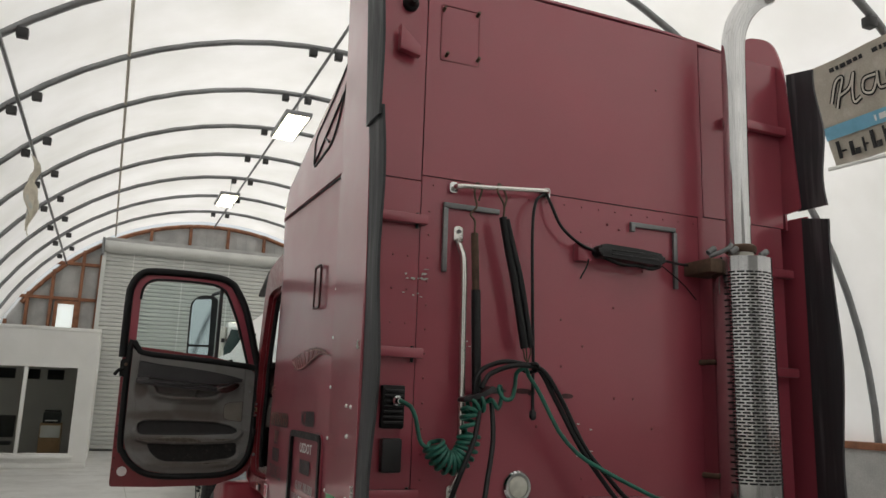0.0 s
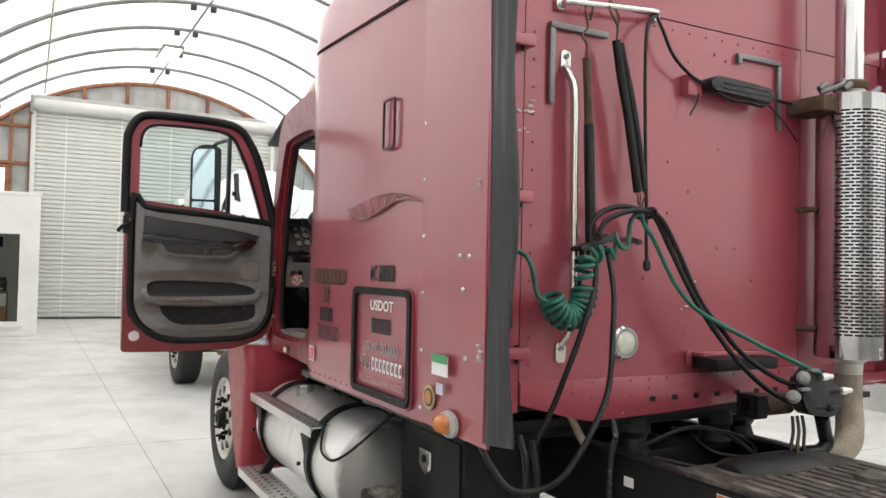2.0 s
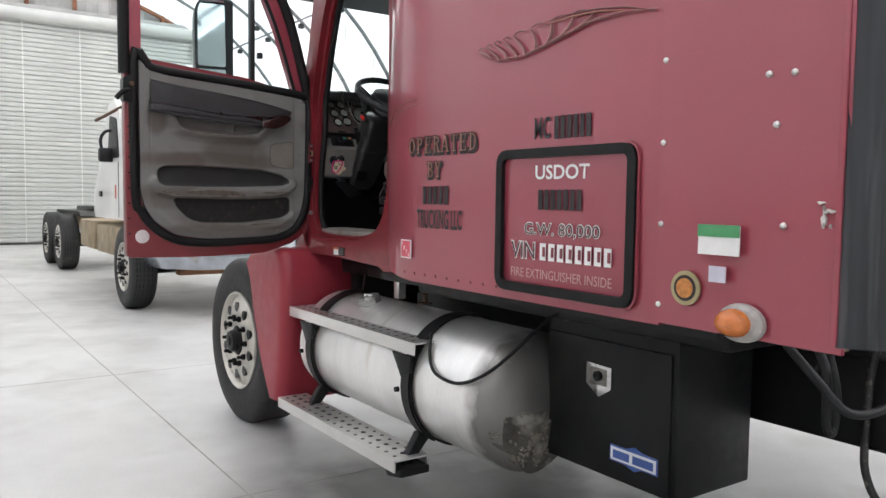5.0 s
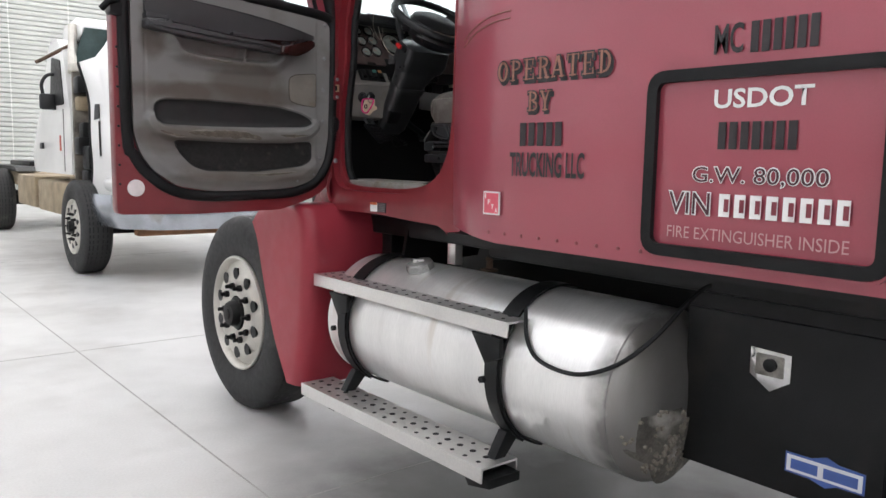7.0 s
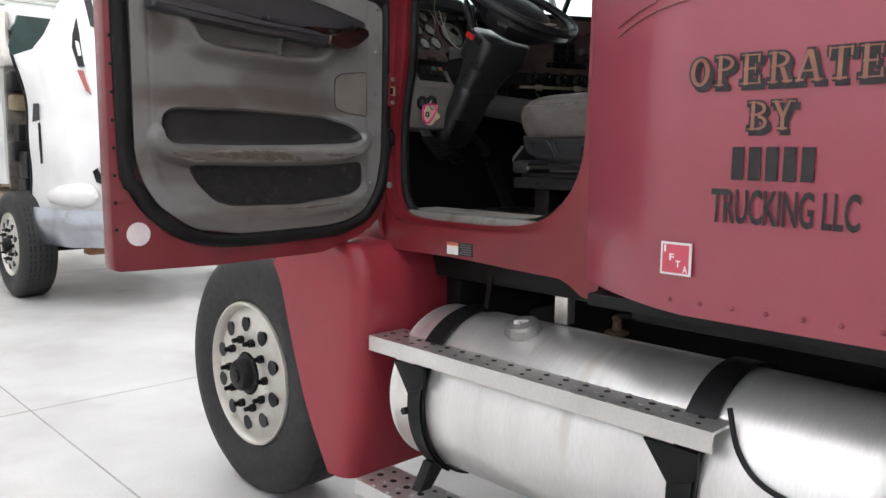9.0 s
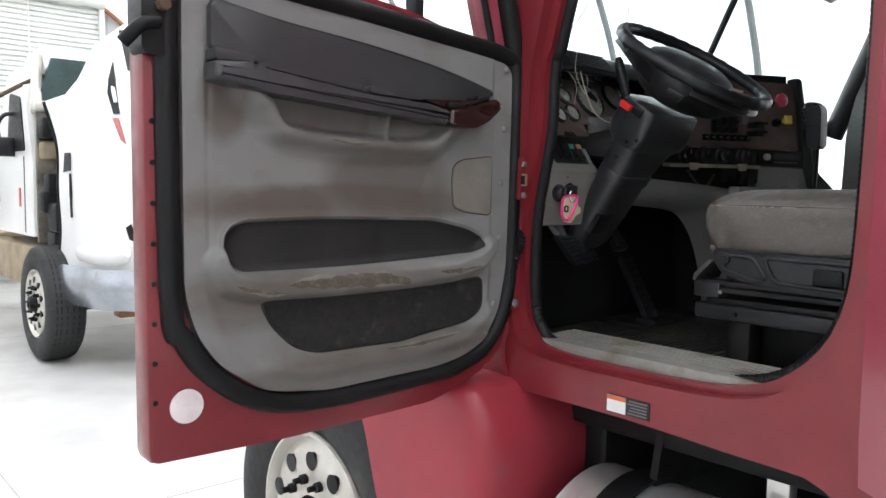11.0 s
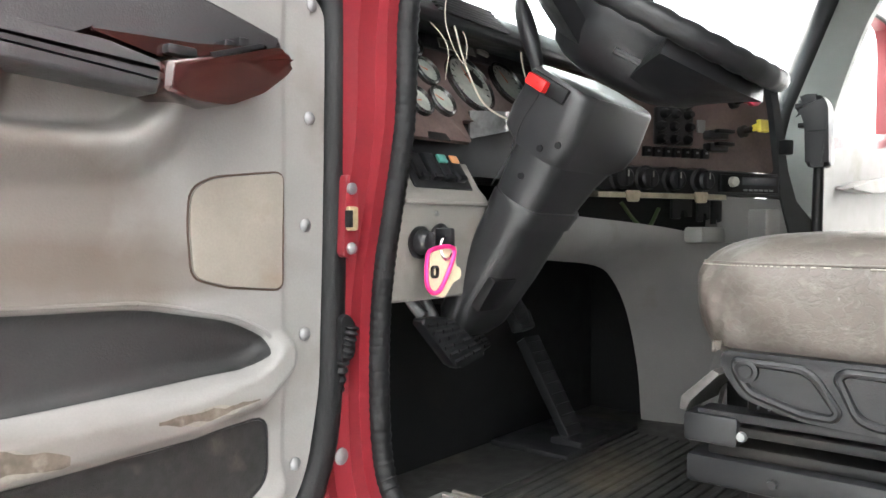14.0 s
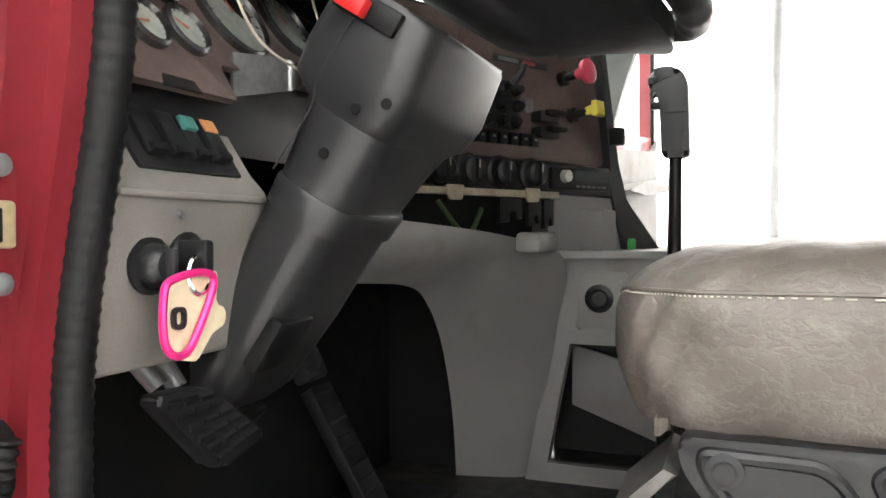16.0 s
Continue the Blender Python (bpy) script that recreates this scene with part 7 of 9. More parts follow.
def drape(outline, lift=0.0, step=0.006, skirt=0.0):
    """A sheet with that outline, laid over the moulded panel."""
    q = np.array(outline)
    nx, nz = (int(np.ptp(q[:, k]) / step) + 2 for k in (0, 1))
    X, Z = np.meshgrid(np.linspace(q[:, 0].min() - step * 0.5, q[:, 0].max() + step * 0.5, nx), np.linspace(q[:, 1].min() - step * 0.5, q[:, 1].max() + step * 0.5, nz), indexing="ij")
    d, near = distance(X, Z, outline)
    out_ = d > 0
    X2, Z2 = np.where(out_, near[..., 0], X), np.where(out_, near[..., 1], Z)
    W = relief(X2, Z2) + lift
    bm = bmesh.new()
    vs = {}

    def vert(i, j):
        if (i, j) not in vs:
            vs[i, j] = bm.verts.new((X2[i, j], YP - W[i, j], Z2[i, j]))
        return vs[i, j]

    for i in range(nx - 1):
        for j in range(nz - 1):
            if min(d[i, j], d[i + 1, j], d[i, j + 1], d[i + 1, j + 1]) < 0:
                bm.faces.new((vert(i, j), vert(i + 1, j), vert(i + 1, j + 1), vert(i, j + 1)))
    bmesh.ops.remove_doubles(bm, verts=bm.verts[:], dist=0.0004)
    if skirt:
        rim = [e for e in bm.edges if e.is_boundary]
        for v in [g for g in bmesh.ops.extrude_edge_only(bm, edges=rim)["geom"] if isinstance(g, bmesh.types.BMVert)]:
            v.co.y += skirt
    return bm


def driver_door():
    d = part("driver_door", prism("xz", round_off(DLOW, 0.02, 2), YP + 0.012, YP + 0.075, 0.006), RED, truck, "open driver door, red edge, grey worn inner panel")
    part("window_frame", strip("xz", FO, FI, YP + 0.015, YP + 0.07, False), MAROON, d)
    part("frame_seal", tube([(x, YP + 0.01, z) for x, z in FO], 0.026, 8, steps=4), RUBBER, d, "black rubber seal round the door edge")
    part("frame_seal", tube([(x, YP + 0.012, z) for x, z in FI[1:]], 0.009, 8, steps=4), RUBBER, d)
    ring = glide([Vector((x, YP + 0.004, z)) for x, z in offset(PANEL, -0.02)], 4, True)
    part("panel_seal", tube([v for v in ring], 0.021, 10, closed=True, smooth=False), RUBBER, d, "thick black rubber seal round the inner panel")
    pane = part("window_glass", prism("xz", [(-1.966, 1.95), (-1.966, 2.36), (-1.9, 2.5), (-1.45, 2.505), (-1.42, 2.48), (-1.42, 1.95)], YP + 0.045, YP + 0.049), CLEAR, d)
    pane.visible_shadow = False
    vent = part("vent_glass", prism("xz", [(-1.415, 1.95), (-1.41, 2.47), (-1.37, 2.43), (-1.185, 1.92)], YP + 0.045, YP + 0.049), CLEAR, d)
    vent.visible_shadow = False
    part("division_bar", box(-1.428, -1.404, YP + 0.02, YP + 0.06, 1.95, 2.5, 0.004), BLACKPL, d)
    part("vent_frame", tube([(-1.4, YP + 0.04, 1.965), (-1.3, YP + 0.04, 1.948), (-1.195, YP + 0.04, 1.93)], 0.01, 8), BLACKPL, d)
    part("vent_latch", box(-1.395, -1.37, YP + 0.0, YP + 0.03, 2.09, 2.12, 0.004), BLACKPL, d)
    # moulded inner panel and what is set into it
    pn = part("inner_panel", drape(round_off(PANEL, 0.03, 4), 0.0, 0.0045, 0.02), VINYL, d, "stained worn grey vinyl door panel", 60)
    up = [(-1.935, 1.832), (-1.935, 1.925), (-1.789, 1.904), (-1.599, 1.887), (-1.43, 1.866), (-1.307, 1.844), (-1.219, 1.823), (-1.225, 1.81), (-1.32, 1.798), (-1.429, 1.787), (-1.584, 1.79), (-1.848, 1.818), (-1.855, 1.826)]
    part("upper_pad", prism("xz", round_off(up, 0.012, 4), YP - 0.024, YP - 0.004, 0.008), VINYL2, pn, "dark padded upper door trim")
    part("pad_piping", tube([(x, YP - 0.012, z + 0.004) for x, z in up[1:7]], 0.0032, 8), BLACKPL, pn)
    arm = [(-1.945, 1.813), (-1.869, 1.816), (-1.858, 1.807), (-1.604, 1.78), (-1.46, 1.775), (-1.391, 1.766), (-1.397, 1.734), (-1.604, 1.748), (-1.838, 1.765), (-1.946, 1.779)]
    ar = part("arm_rest", prism("xz", round_off(arm, 0.008, 3), YP - 0.068, YP - 0.006, 0.013, seg=4), VINYL2, pn, "dark grey arm rest bar")
    part("arm_shelf", prism("xz", round_off([(-1.94, 1.815), (-1.87, 1.819), (-1.86, 1.83), (-1.94, 1.836)], 0.004), YP - 0.052, YP - 0.01, 0.004), VINYL2, ar)
    part("arm_tray", prism("xz", round_off([(-1.606, 1.787), (-1.604, 1.801), (-1.559, 1.8), (-1.557, 1.784)], 0.003), YP - 0.056, YP - 0.02, 0.003), VINYL2, ar)
    wood = [(-1.402, 1.766), (-1.339, 1.778), (-1.272, 1.8), (-1.25, 1.797), (-1.248, 1.785), (-1.258, 1.772), (-1.29, 1.748), (-1.332, 1.73), (-1.37, 1.73), (-1.405, 1.735)]
    wd = part("switch_trim", prism("xz", round_off(wood, 0.007, 3), YP - 0.08, YP - 0.01, 0.008, seg=3), BURL, pn, "glossy red burl switch trim")
    part("trim_blade", prism("xz", round_off([(-1.472, 1.784), (-1.4, 1.77), (-1.34, 1.782), (-1.27, 1.803), (-1.36, 1.79)], 0.003), YP - 0.062, YP - 0.02, 0.004), BURL, wd)
    part("switch_plate", prism("xz", [(-1.345, 1.784), (-1.28, 1.805), (-1.276, 1.801), (-1.341, 1.779)], YP - 0.064, YP - 0.03, 0.001), BLACKPL, wd)
    for x, z in ((-1.3, 1.802), (-1.318, 1.796)):
        part("window_switch", box(x - 0.0065, x + 0.0065, YP - 0.06, YP - 0.038, z - 0.004, z + 0.006, 0.002), BLACKPL, wd)
    part("lock_lever", box(-1.398, -1.365, YP - 0.073, YP - 0.055, 1.773, 1.783, 0.003), BLACKPL, wd)
    # ash tray cover
    ash = round_off([(-1.337, 1.607), (-1.334, 1.646), (-1.307, 1.661), (-1.206, 1.673), (-1.206, 1.529), (-1.29, 1.537), (-1.332, 1.549)], 0.014, 4)
    part("ash_cover", drape(offset(ash, 0.0022), 0.003, 0.008, 0.006), mat("beige_cover", (0.2, 0.183, 0.158), 0.6, 0, 0.12, 12, 350, 0.05, dirt=(0.16, 0.11, 0.075), dirt_at=0.56, dirt_size=9), pn, "beige ash tray cover")
    part("cover_gap", tube([(x, YP - 0.0085, z) for x, z in ash], 0.0013, 6, closed=True, smooth=False), mat("rusty_gap", (0.05, 0.03, 0.02), 0.8), pn)
    # long map pocket, torn belt below it, felt panel
    part("map_pocket", drape(offset(POCKET_EDGE, 0.006), 0.0012, 0.006), POCKET, pn, "long dark door pocket", 60)
    part("pocket_edge", tube([(x, YP - 0.0135, z + 0.001) for x, z in POCKET_EDGE[:42]], 0.0026, 8, steps=2), VINYL, pn)
    for seed, (line, w) in enumerate((([(-1.78, 1.4), (-1.7, 1.397), (-1.62, 1.395), (-1.54, 1.394), (-1.475, 1.387)], 0.017), ([(-1.385, 1.404), (-1.32, 1.402), (-1.258, 1.408)], 0.009), ([(-1.89, 1.405), (-1.84, 1.39), (-1.79, 1.385)], 0.006), ([(-1.6, 1.684), (-1.64, 1.682), (-1.69, 1.688)], 0.004), ([(-1.52, 1.238), (-1.42, 1.24), (-1.3, 1.25)], 0.005))):
        part("flaked_edge", drape(ragged(line, w * 1.3, seed + 20), 0.0005, 0.003), FLAKED, pn)
        part("worn_patch", drape(ragged(line, w, seed), 0.001, 0.003), WORN, pn)
    part("speaker_felt", drape(FELT_EDGE, 0.0014, 0.008), FELT, pn, "dark felt kick panel", 60)
    part("felt_crease", tube([(x, YP - 0.0065, z + 0.001) for x, z in FELT_EDGE], 0.0022, 6, closed=True, smooth=False), BLACKPL, pn)
    for x, z in ((-1.158, 1.884), (-1.162, 1.742), (-1.168, 1.608), (-1.169, 1.472), (-1.184, 1.311), (-1.216, 1.24), (-1.296, 1.213), (-1.418, 1.207), (-1.537, 1.204), (-1.661, 1.206), (-1.742, 1.211)):
        part("panel_screw", lathe((x, YP - 0.005, z), (0, -1, 0), [(0, 0.0085), (0.0015, 0.0085), (0.0035, 0.0062), (0.005, 0.003)], 12), STEELGREY, pn)
    # lock edge
    lk = part("door_lock", prism("xz", round_off([(-2.055, 1.82), (-2.055, 1.93), (-2.0, 1.95), (-2.0, 1.81)], 0.01), YP - 0.015, YP + 0.05, 0.004), BLACK, d, "rusty door latch mechanism")
    part("lock_claw", tube([(-2.03, YP - 0.02, 1.87), (-2.06, YP - 0.03, 1.86), (-2.085, YP - 0.01, 1.83)], 0.012, 8), BLACK, lk)
    part("lock_bolt", cyl((-2.02, YP - 0.015, 1.9), (-2.02, YP - 0.03, 1.9), 0.012, n=6), RUST, lk)
    for k in range(8):
        part("edge_hole", lathe((-2.03, YP + 0.0115, 1.2 + 0.072 * k), (0, -1, 0), [(0, 0.005), (0.002, 0.005)], 10), BLACK, d)
    part("reflector", lathe((-1.972, YP + 0.012, 1.185), (0, -1, 0), [(0, 0.032), (0.004, 0.032), (0.006, 0.02)], 24), mat("white_reflector", (0.72, 0.66, 0.66), 0.35, 0, 0.08, 30), d, "round white reflector")
    part("hinge_arm", box(-1.16, -1.09, YP + 0.03, YP + 0.06, 1.28, 1.34, 0.008), RED, d)
    part("hinge_arm", box(-1.16, -1.09, YP + 0.03, YP + 0.06, 1.8, 1.86, 0.008), RED, d)
    # mirror on its arm
    mr = part("mirror_head", prism("xz", round_off([(-1.585, 2.01), (-1.588, 2.38), (-1.565, 2.445), (-1.49, 2.47), (-1.4, 2.462), (-1.385, 2.43), (-1.385, 1.985), (-1.56, 1.99)], 0.03), 3.03, 3.16, 0.025, seg=3), DARKGREY, d, "large dark door mirror")
    part("mirror_glass", prism("xz", round_off([(-1.572, 2.085), (-1.572, 2.385), (-1.552, 2.43), (-1.432, 2.44), (-1.425, 2.085)], 0.015), 3.022, 3.031), MIRROR, mr)
    part("mirror_glass", prism("xz", round_off([(-1.57, 2.015), (-1.572, 2.068), (-1.425, 2.07), (-1.425, 2.01)], 0.012), 3.022, 3.031), MIRROR, mr)
    part("mirror_arm", tube([(-1.4, 2.74, 2.47), (-1.41, 2.9, 2.48), (-1.43, 3.05, 2.48), (-1.45, 3.09, 2.44)], 0.014, 10), DARKGREY, mr)
    part("mirror_arm", tube([(-1.3, 2.74, 1.96), (-1.36, 2.95, 1.95), (-1.42, 3.06, 1.97), (-1.45, 3.09, 2.0)], 0.014, 10), DARKGREY, mr)
    swing = Matrix.Translation((-1.485, 3.09, 0)) @ Matrix.Rotation(radians(-12), 4, "Z") @ Matrix.Translation((1.485, -3.09, 0))
    for o in [mr] + [c for c in mr.children if c.name.startswith("mirror_glass")]:
        o.data.transform(swing)
    return d


door = driver_door()

# passenger door, swung open
turn = Matrix.Translation((1.21, 2.68, 0)) @ Matrix.Rotation(radians(-9), 4, "Z") @ Matrix.Translation((-1.21, -2.68, 0)) @ Matrix.Translation((2 * MX, 0, 0)) @ Matrix.Diagonal((-1, 1, 1, 1))


def turned(bm):
    bm.transform(turn)
    return bm


pd = part("passenger_door", turned(prism("xz", DLOW, YP + 0.012, YP + 0.075, 0.006)), RED, truck, "open passenger door with grey panel")
part("window_frame", turned(strip("xz", FO, FI, YP + 0.015, YP + 0.07, False)), RED, pd)
part("inner_panel", turned(prism("xz", round_off(PANEL, 0.03, 4), YP - 0.008, YP + 0.011, 0.006)), VINYL, pd)
part("arm_rest", turned(prism("xz", round_off([(-1.942, 1.785), (-1.942, 1.845), (-1.5, 1.8), (-1.33, 1.765), (-1.55, 1.755)], 0.012, 3), YP - 0.075, YP - 0.009, 0.012)), VINYL, pd)
part("window_seal", turned(tube([(x, YP + 0.012, z) for x, z in FI], 0.009, 8, steps=4)), RUBBER, pd)

# ---- inside the cab ----
CLOTHY = mat("seat_leather", (0.105, 0.09, 0.079), 0.42, 0, 0.14, 7, 260, 0.06, dirt=(0.165, 0.147, 0.13), dirt_at=0.6, dirt_size=26, crease=0.13, crease_size=15, stretch=(1, 1.5, 2.2))
MATB = mat("floor_rubber", (0.022, 0.022, 0.021), 0.55, 0, 0.3, 7, 200, 0.1, dirt=(0.1, 0.083, 0.06), dirt_at=0.53, dirt_size=5)
WOODD = mat("dash_burl", (0.105, 0.073, 0.066), 0.36, 0, 0.3, 18, 160, 0.04, coat=0.25)
DIAL = mat("gauge_face", (0.36, 0.39, 0.35), 0.3, 0, 0.25, 40, coat=0.5)
KNEE = mat("knee_plastic", (0.2, 0.197, 0.193), 0.48, 0, 0.1, 4, 450, 0.07, dirt=(0.15, 0.135, 0.11), dirt_at=0.64, dirt_size=9)
LOWD = mat("dash_beige", (0.2, 0.19, 0.176), 0.5, 0, 0.12, 6, 450, 0.06, dirt=(0.15, 0.13, 0.1), dirt_at=0.62, dirt_size=9)

# floor mat with ribs
fm = part("floor_mat", box(-1.0, 0.0, 1.8, 2.84, 1.168, 1.178, 0.003), MATB, truck, "ribbed black rubber floor mat, dusty")
for k in range(22):
    part("mat_rib", box(-0.98, -0.3, 2.16 + 0.022 * k, 2.168 + 0.022 * k, 1.177, 1.182, 0.002), MATB, fm)
part("heel_pad", box(-0.57, -0.27, 2.615, 2.79, 1.177, 1.188, 0.004), BLACKPL, fm)

# steering column
ct = Vector((0, -0.545, 0.838))             # along the column, up and back
cw = Vector((0, -0.838, -0.545))            # across it, towards the driver
CO = Vector((0, 2.54, 1.63))


def loft(rings, n=5, cap_bevel=0.0):
    """Rounded rectangles along the column: (along, x0, x1, front, rear, corner radius)."""
    bm = bmesh.new()
    loops = []
    for q, x0, x1, v0, v1, r in rings:
        loops.append([bm.verts.new(CO + ct * q + cw * v + Vector((u, 0, 0))) for u, v in round_off([(x0, v0), (x1, v0), (x1, v1), (x0, v1)], r, n)])
    m_ = len(loops[0])
    for p, q in zip(loops, loops[1:]):
        for i in range(m_):
            bm.faces.new((p[i], p[(i + 1) % m_], q[(i + 1) % m_], q[i]))
    bm.faces.new(loops[0][::-1])
    top = bm.faces.new(loops[-1])
    if cap_bevel:
        bmesh.ops.bevel(bm, geom=list(top.edges), offset=cap_bevel, segments=3, affect="EDGES", profile=0.5)
    return bm


def column_box(x0, x1, v0, v1, q0, q1, r=0.003):
    bm = box(x0, x1, v0, v1, q0, q1, r)
    bm.transform(Matrix.Translation(CO) @ Matrix(((1, 0, 0, 0), (0, cw.y, ct.y, 0), (0, cw.z, ct.z, 0), (0, 0, 0, 1))))
    return bm


COLUMNP = mat("column_plastic", (0.023, 0.0235, 0.025), 0.3, 0, 0.1, 5, 500, 0.03)
col = part("steering_column", loft([(-0.24, -0.845, -0.735, -0.035, 0.0, 0.03), (-0.21, -0.856, -0.715, -0.052, 0.012, 0.04), (-0.12, -0.861, -0.704, -0.06, 0.018, 0.042), (-0.018, -0.863, -0.7, -0.061, 0.02, 0.042)]), COLUMNP, truck, "dark grey plastic steering column shroud")
part("column_collar", loft([(-0.018, -0.866, -0.696, -0.064, 0.024, 0.044), (0.008, -0.867, -0.694, -0.066, 0.026, 0.044), (0.012, -0.865, -0.696, -0.064, 0.024, 0.044)]), COLUMNP, col)
part("column_neck", loft([(0.012, -0.863, -0.699, -0.064, 0.02, 0.042), (0.06, -0.863, -0.68, -0.07, 0.02, 0.042), (0.085, -0.863, -0.662, -0.078, 0.02, 0.042)]), COLUMNP, col)
up_ = part("column_head", loft([(0.085, -0.863, -0.662, -0.078, 0.02, 0.042), (0.1, -0.866, -0.642, -0.096, 0.024, 0.03), (0.13, -0.867, -0.634, -0.1, 0.026, 0.03), (0.196, -0.862, -0.634, -0.1, 0.014, 0.03)], 6, 0.008), COLUMNP, col)
part("head_seam", tube([CO + ct * q + cw * v + Vector((-0.8665, 0, 0)) for q, v in ((0.168, -0.056), (0.12, -0.06), (0.1, -0.058), (0.075, -0.052), (0.012, -0.056))], 0.0009, 6), BLACKPL, up_)
part("switch_well", column_box(-0.8695, -0.85, -0.084, -0.014, 0.167, 0.19, 0.0025), BLACK, up_)
part("hazard_switch", column_box(-0.882, -0.866, -0.08, -0.045, 0.1685, 0.186, 0.003), mat("hazard_red", (0.6, 0.02, 0.02), 0.35, 0, 0.05, 30), up_, "red hazard switch")
part("signal_stalk", tube([CO + ct * q + cw * v + Vector((x, 0, 0)) for q, v, x in ((0.18, -0.085, -0.845), (0.2, -0.1, -0.85), (0.225, -0.128, -0.853), (0.25, -0.157, -0.855), (0.26, -0.168, -0.856))], lambda f: 0.008 + 0.006 * math.sin(f * 3.0) ** 2, 12), BLACKPL, up_)
for q, v in ((0.1, -0.012), (0.118, 0.012), (0.05, -0.02)):
    part("shroud_hole", lathe(CO + ct * q + cw * v + Vector((-0.8675 + (0.004 if q < 0.06 else 0), 0, 0)), (-1, 0, 0), [(0, 0.0055), (0.0012, 0.005)], 12), BLACK, up_)
part("column_slot", column_box(-0.852, -0.79, 0.004, 0.0225, -0.17, -0.11, 0.004), BLACK, col)

# steering wheel
WC, WR = CO + ct * 0.325 + cw * -0.03 + Vector((-0.742, 0, 0)), 0.202


def on_wheel(a, r, h=0.0):
    return WC + Vector((1, 0, 0)) * math.cos(a) * r + cw * math.sin(a) * r + ct * h


whl = part("steering_wheel", tube([on_wheel(k * math.tau / 96, WR, 0) for k in range(96)], lambda f: 0.0158 + 0.0012 * math.sin(f * math.tau * 32), 12, closed=True, smooth=False), BLACKPL, truck, "worn black four-spoke steering wheel")
part("wheel_hub", lathe(WC - ct * 0.11, ct, [(0, 0.065), (0.008, 0.09), (0.02, 0.108), (0.05, 0.121), (0.085, 0.124), (0.105, 0.114), (0.118, 0.085), (0.124, 0.02)], 40), BLACKPL, whl, "round padded horn hub")
part("lower_web", shell(lambda u, v: on_wheel(math.radians(38 + 104 * u), 0.1 + (WR - 0.112) * v, -0.066 + 0.052 * v ** 0.8 - 0.01 * math.sin(u * math.pi) * (1 - v)), 20, 8, thick=0.022), BLACKPL, whl)
part("web_hollow", shell(lambda u, v: on_wheel(math.radians(62 + 50 * u), 0.125 + 0.05 * v, -0.06 + 0.036 * v), 8, 3, thick=0.004), DARKGREY, whl)
for a in (math.radians(-28), math.radians(208)):
    part("spoke", shell(lambda u, v, a=a: on_wheel(a + (u - 0.5) * (0.75 - 0.35 * v), 0.1 + (WR - 0.1) * v, -0.055 + 0.055 * v), 6, 6, thick=0.026), BLACKPL, whl)
part("wood_inlay", shell(lambda u, v: on_wheel(math.radians(55 + 75 * u), 0.112 + 0.03 * v, -0.008 + 0.006 * v), 14, 3, thick=0.006), mat("worn_brown", (0.16, 0.08, 0.05), 0.4, 0, 0.3, 30), whl, "brown wood-look inlay")
part("pad_seam", tube([on_wheel(a, 0.124, -0.06) for a in (0.4, 1.0, 1.6, 2.2, 2.8)], 0.005, 8), DARKGREY, whl)

# left dash: reclined gauge panel, brow, switch box
GP0, GUP = Vector((0, 2.698, 1.842)), Vector((0, 0.5, 0.866))
GOUT = Vector((0, -0.866, 0.5))


def on_gauge(x, h, out_=0.0):
    return Vector((x, 0, 0)) + GP0 + GUP * h + GOUT * out_


def gauge_board(pts, w0, w1, bevel=0.0):
    bm = prism("xy", pts, w0, w1, bevel)
    bm.transform(Matrix.Translation(GP0) @ Matrix(((1, 0, 0, 0), (0, GUP.y, GOUT.y, 0), (0, GUP.z, GOUT.z, 0), (0, 0, 0, 1))))
    return bm


dash = part("dashboard", prism("yz", [(2.66, 1.69), (2.6555, 1.745), (2.765, 1.935), (2.86, 1.955), (2.86, 1.69)], -1.03, -0.42, 0.006), BLACKPL, truck, "dark dashboard with round gauges and burl panels")
part("burl_panel", gauge_board(round_off([(-1.02, -0.124), (-0.842, -0.12), (-0.845, -0.078), (-0.5, -0.06), (-0.5, 0.066), (-1.02, 0.075)], 0.006), -0.004, 0.004, 0.0015), WOODD, dash)
part("upper_strip", gauge_board([(-0.86, 0.062), (-0.5, 0.062), (-0.5, 0.112), (-0.86, 0.112)], -0.002, 0.007, 0.002), DARKGREY, dash)
part("display", gauge_board([(-0.812, 0.07), (-0.71, 0.072), (-0.708, 0.098), (-0.805, 0.096)], 0.006, 0.009, 0.001), mat("dull_display", (0.16, 0.17, 0.14), 0.35), dash)
part("display_clip", gauge_board([(-0.7, 0.082), (-0.672, 0.078), (-0.67, 0.086), (-0.695, 0.093)], 0.006, 0.014, 0.002), STEELW, dash)
part("dash_brow", prism("yz", round_off([(2.632, 1.905), (2.625, 1.918), (2.668, 1.965), (2.87, 1.975), (2.87, 1.93), (2.72, 1.925)], 0.012), -1.06, 0.0, 0.008), BLACKPL, dash)
for k in range(7):
    part("vent_slat", box(-0.93, -0.75, 2.627 + 0.0062 * k, 2.64 + 0.0062 * k, 1.925 + 0.0066 * k, 1.9285 + 0.0066 * k, 0.001), DARKGREY, dash)
CHROMED = mat("gauge_bezel", (0.12, 0.12, 0.12), 0.25, 0.8, 0.1, 40)
NEEDLE = mat("needle_red", (0.4, 0.12, 0.06), 0.4)
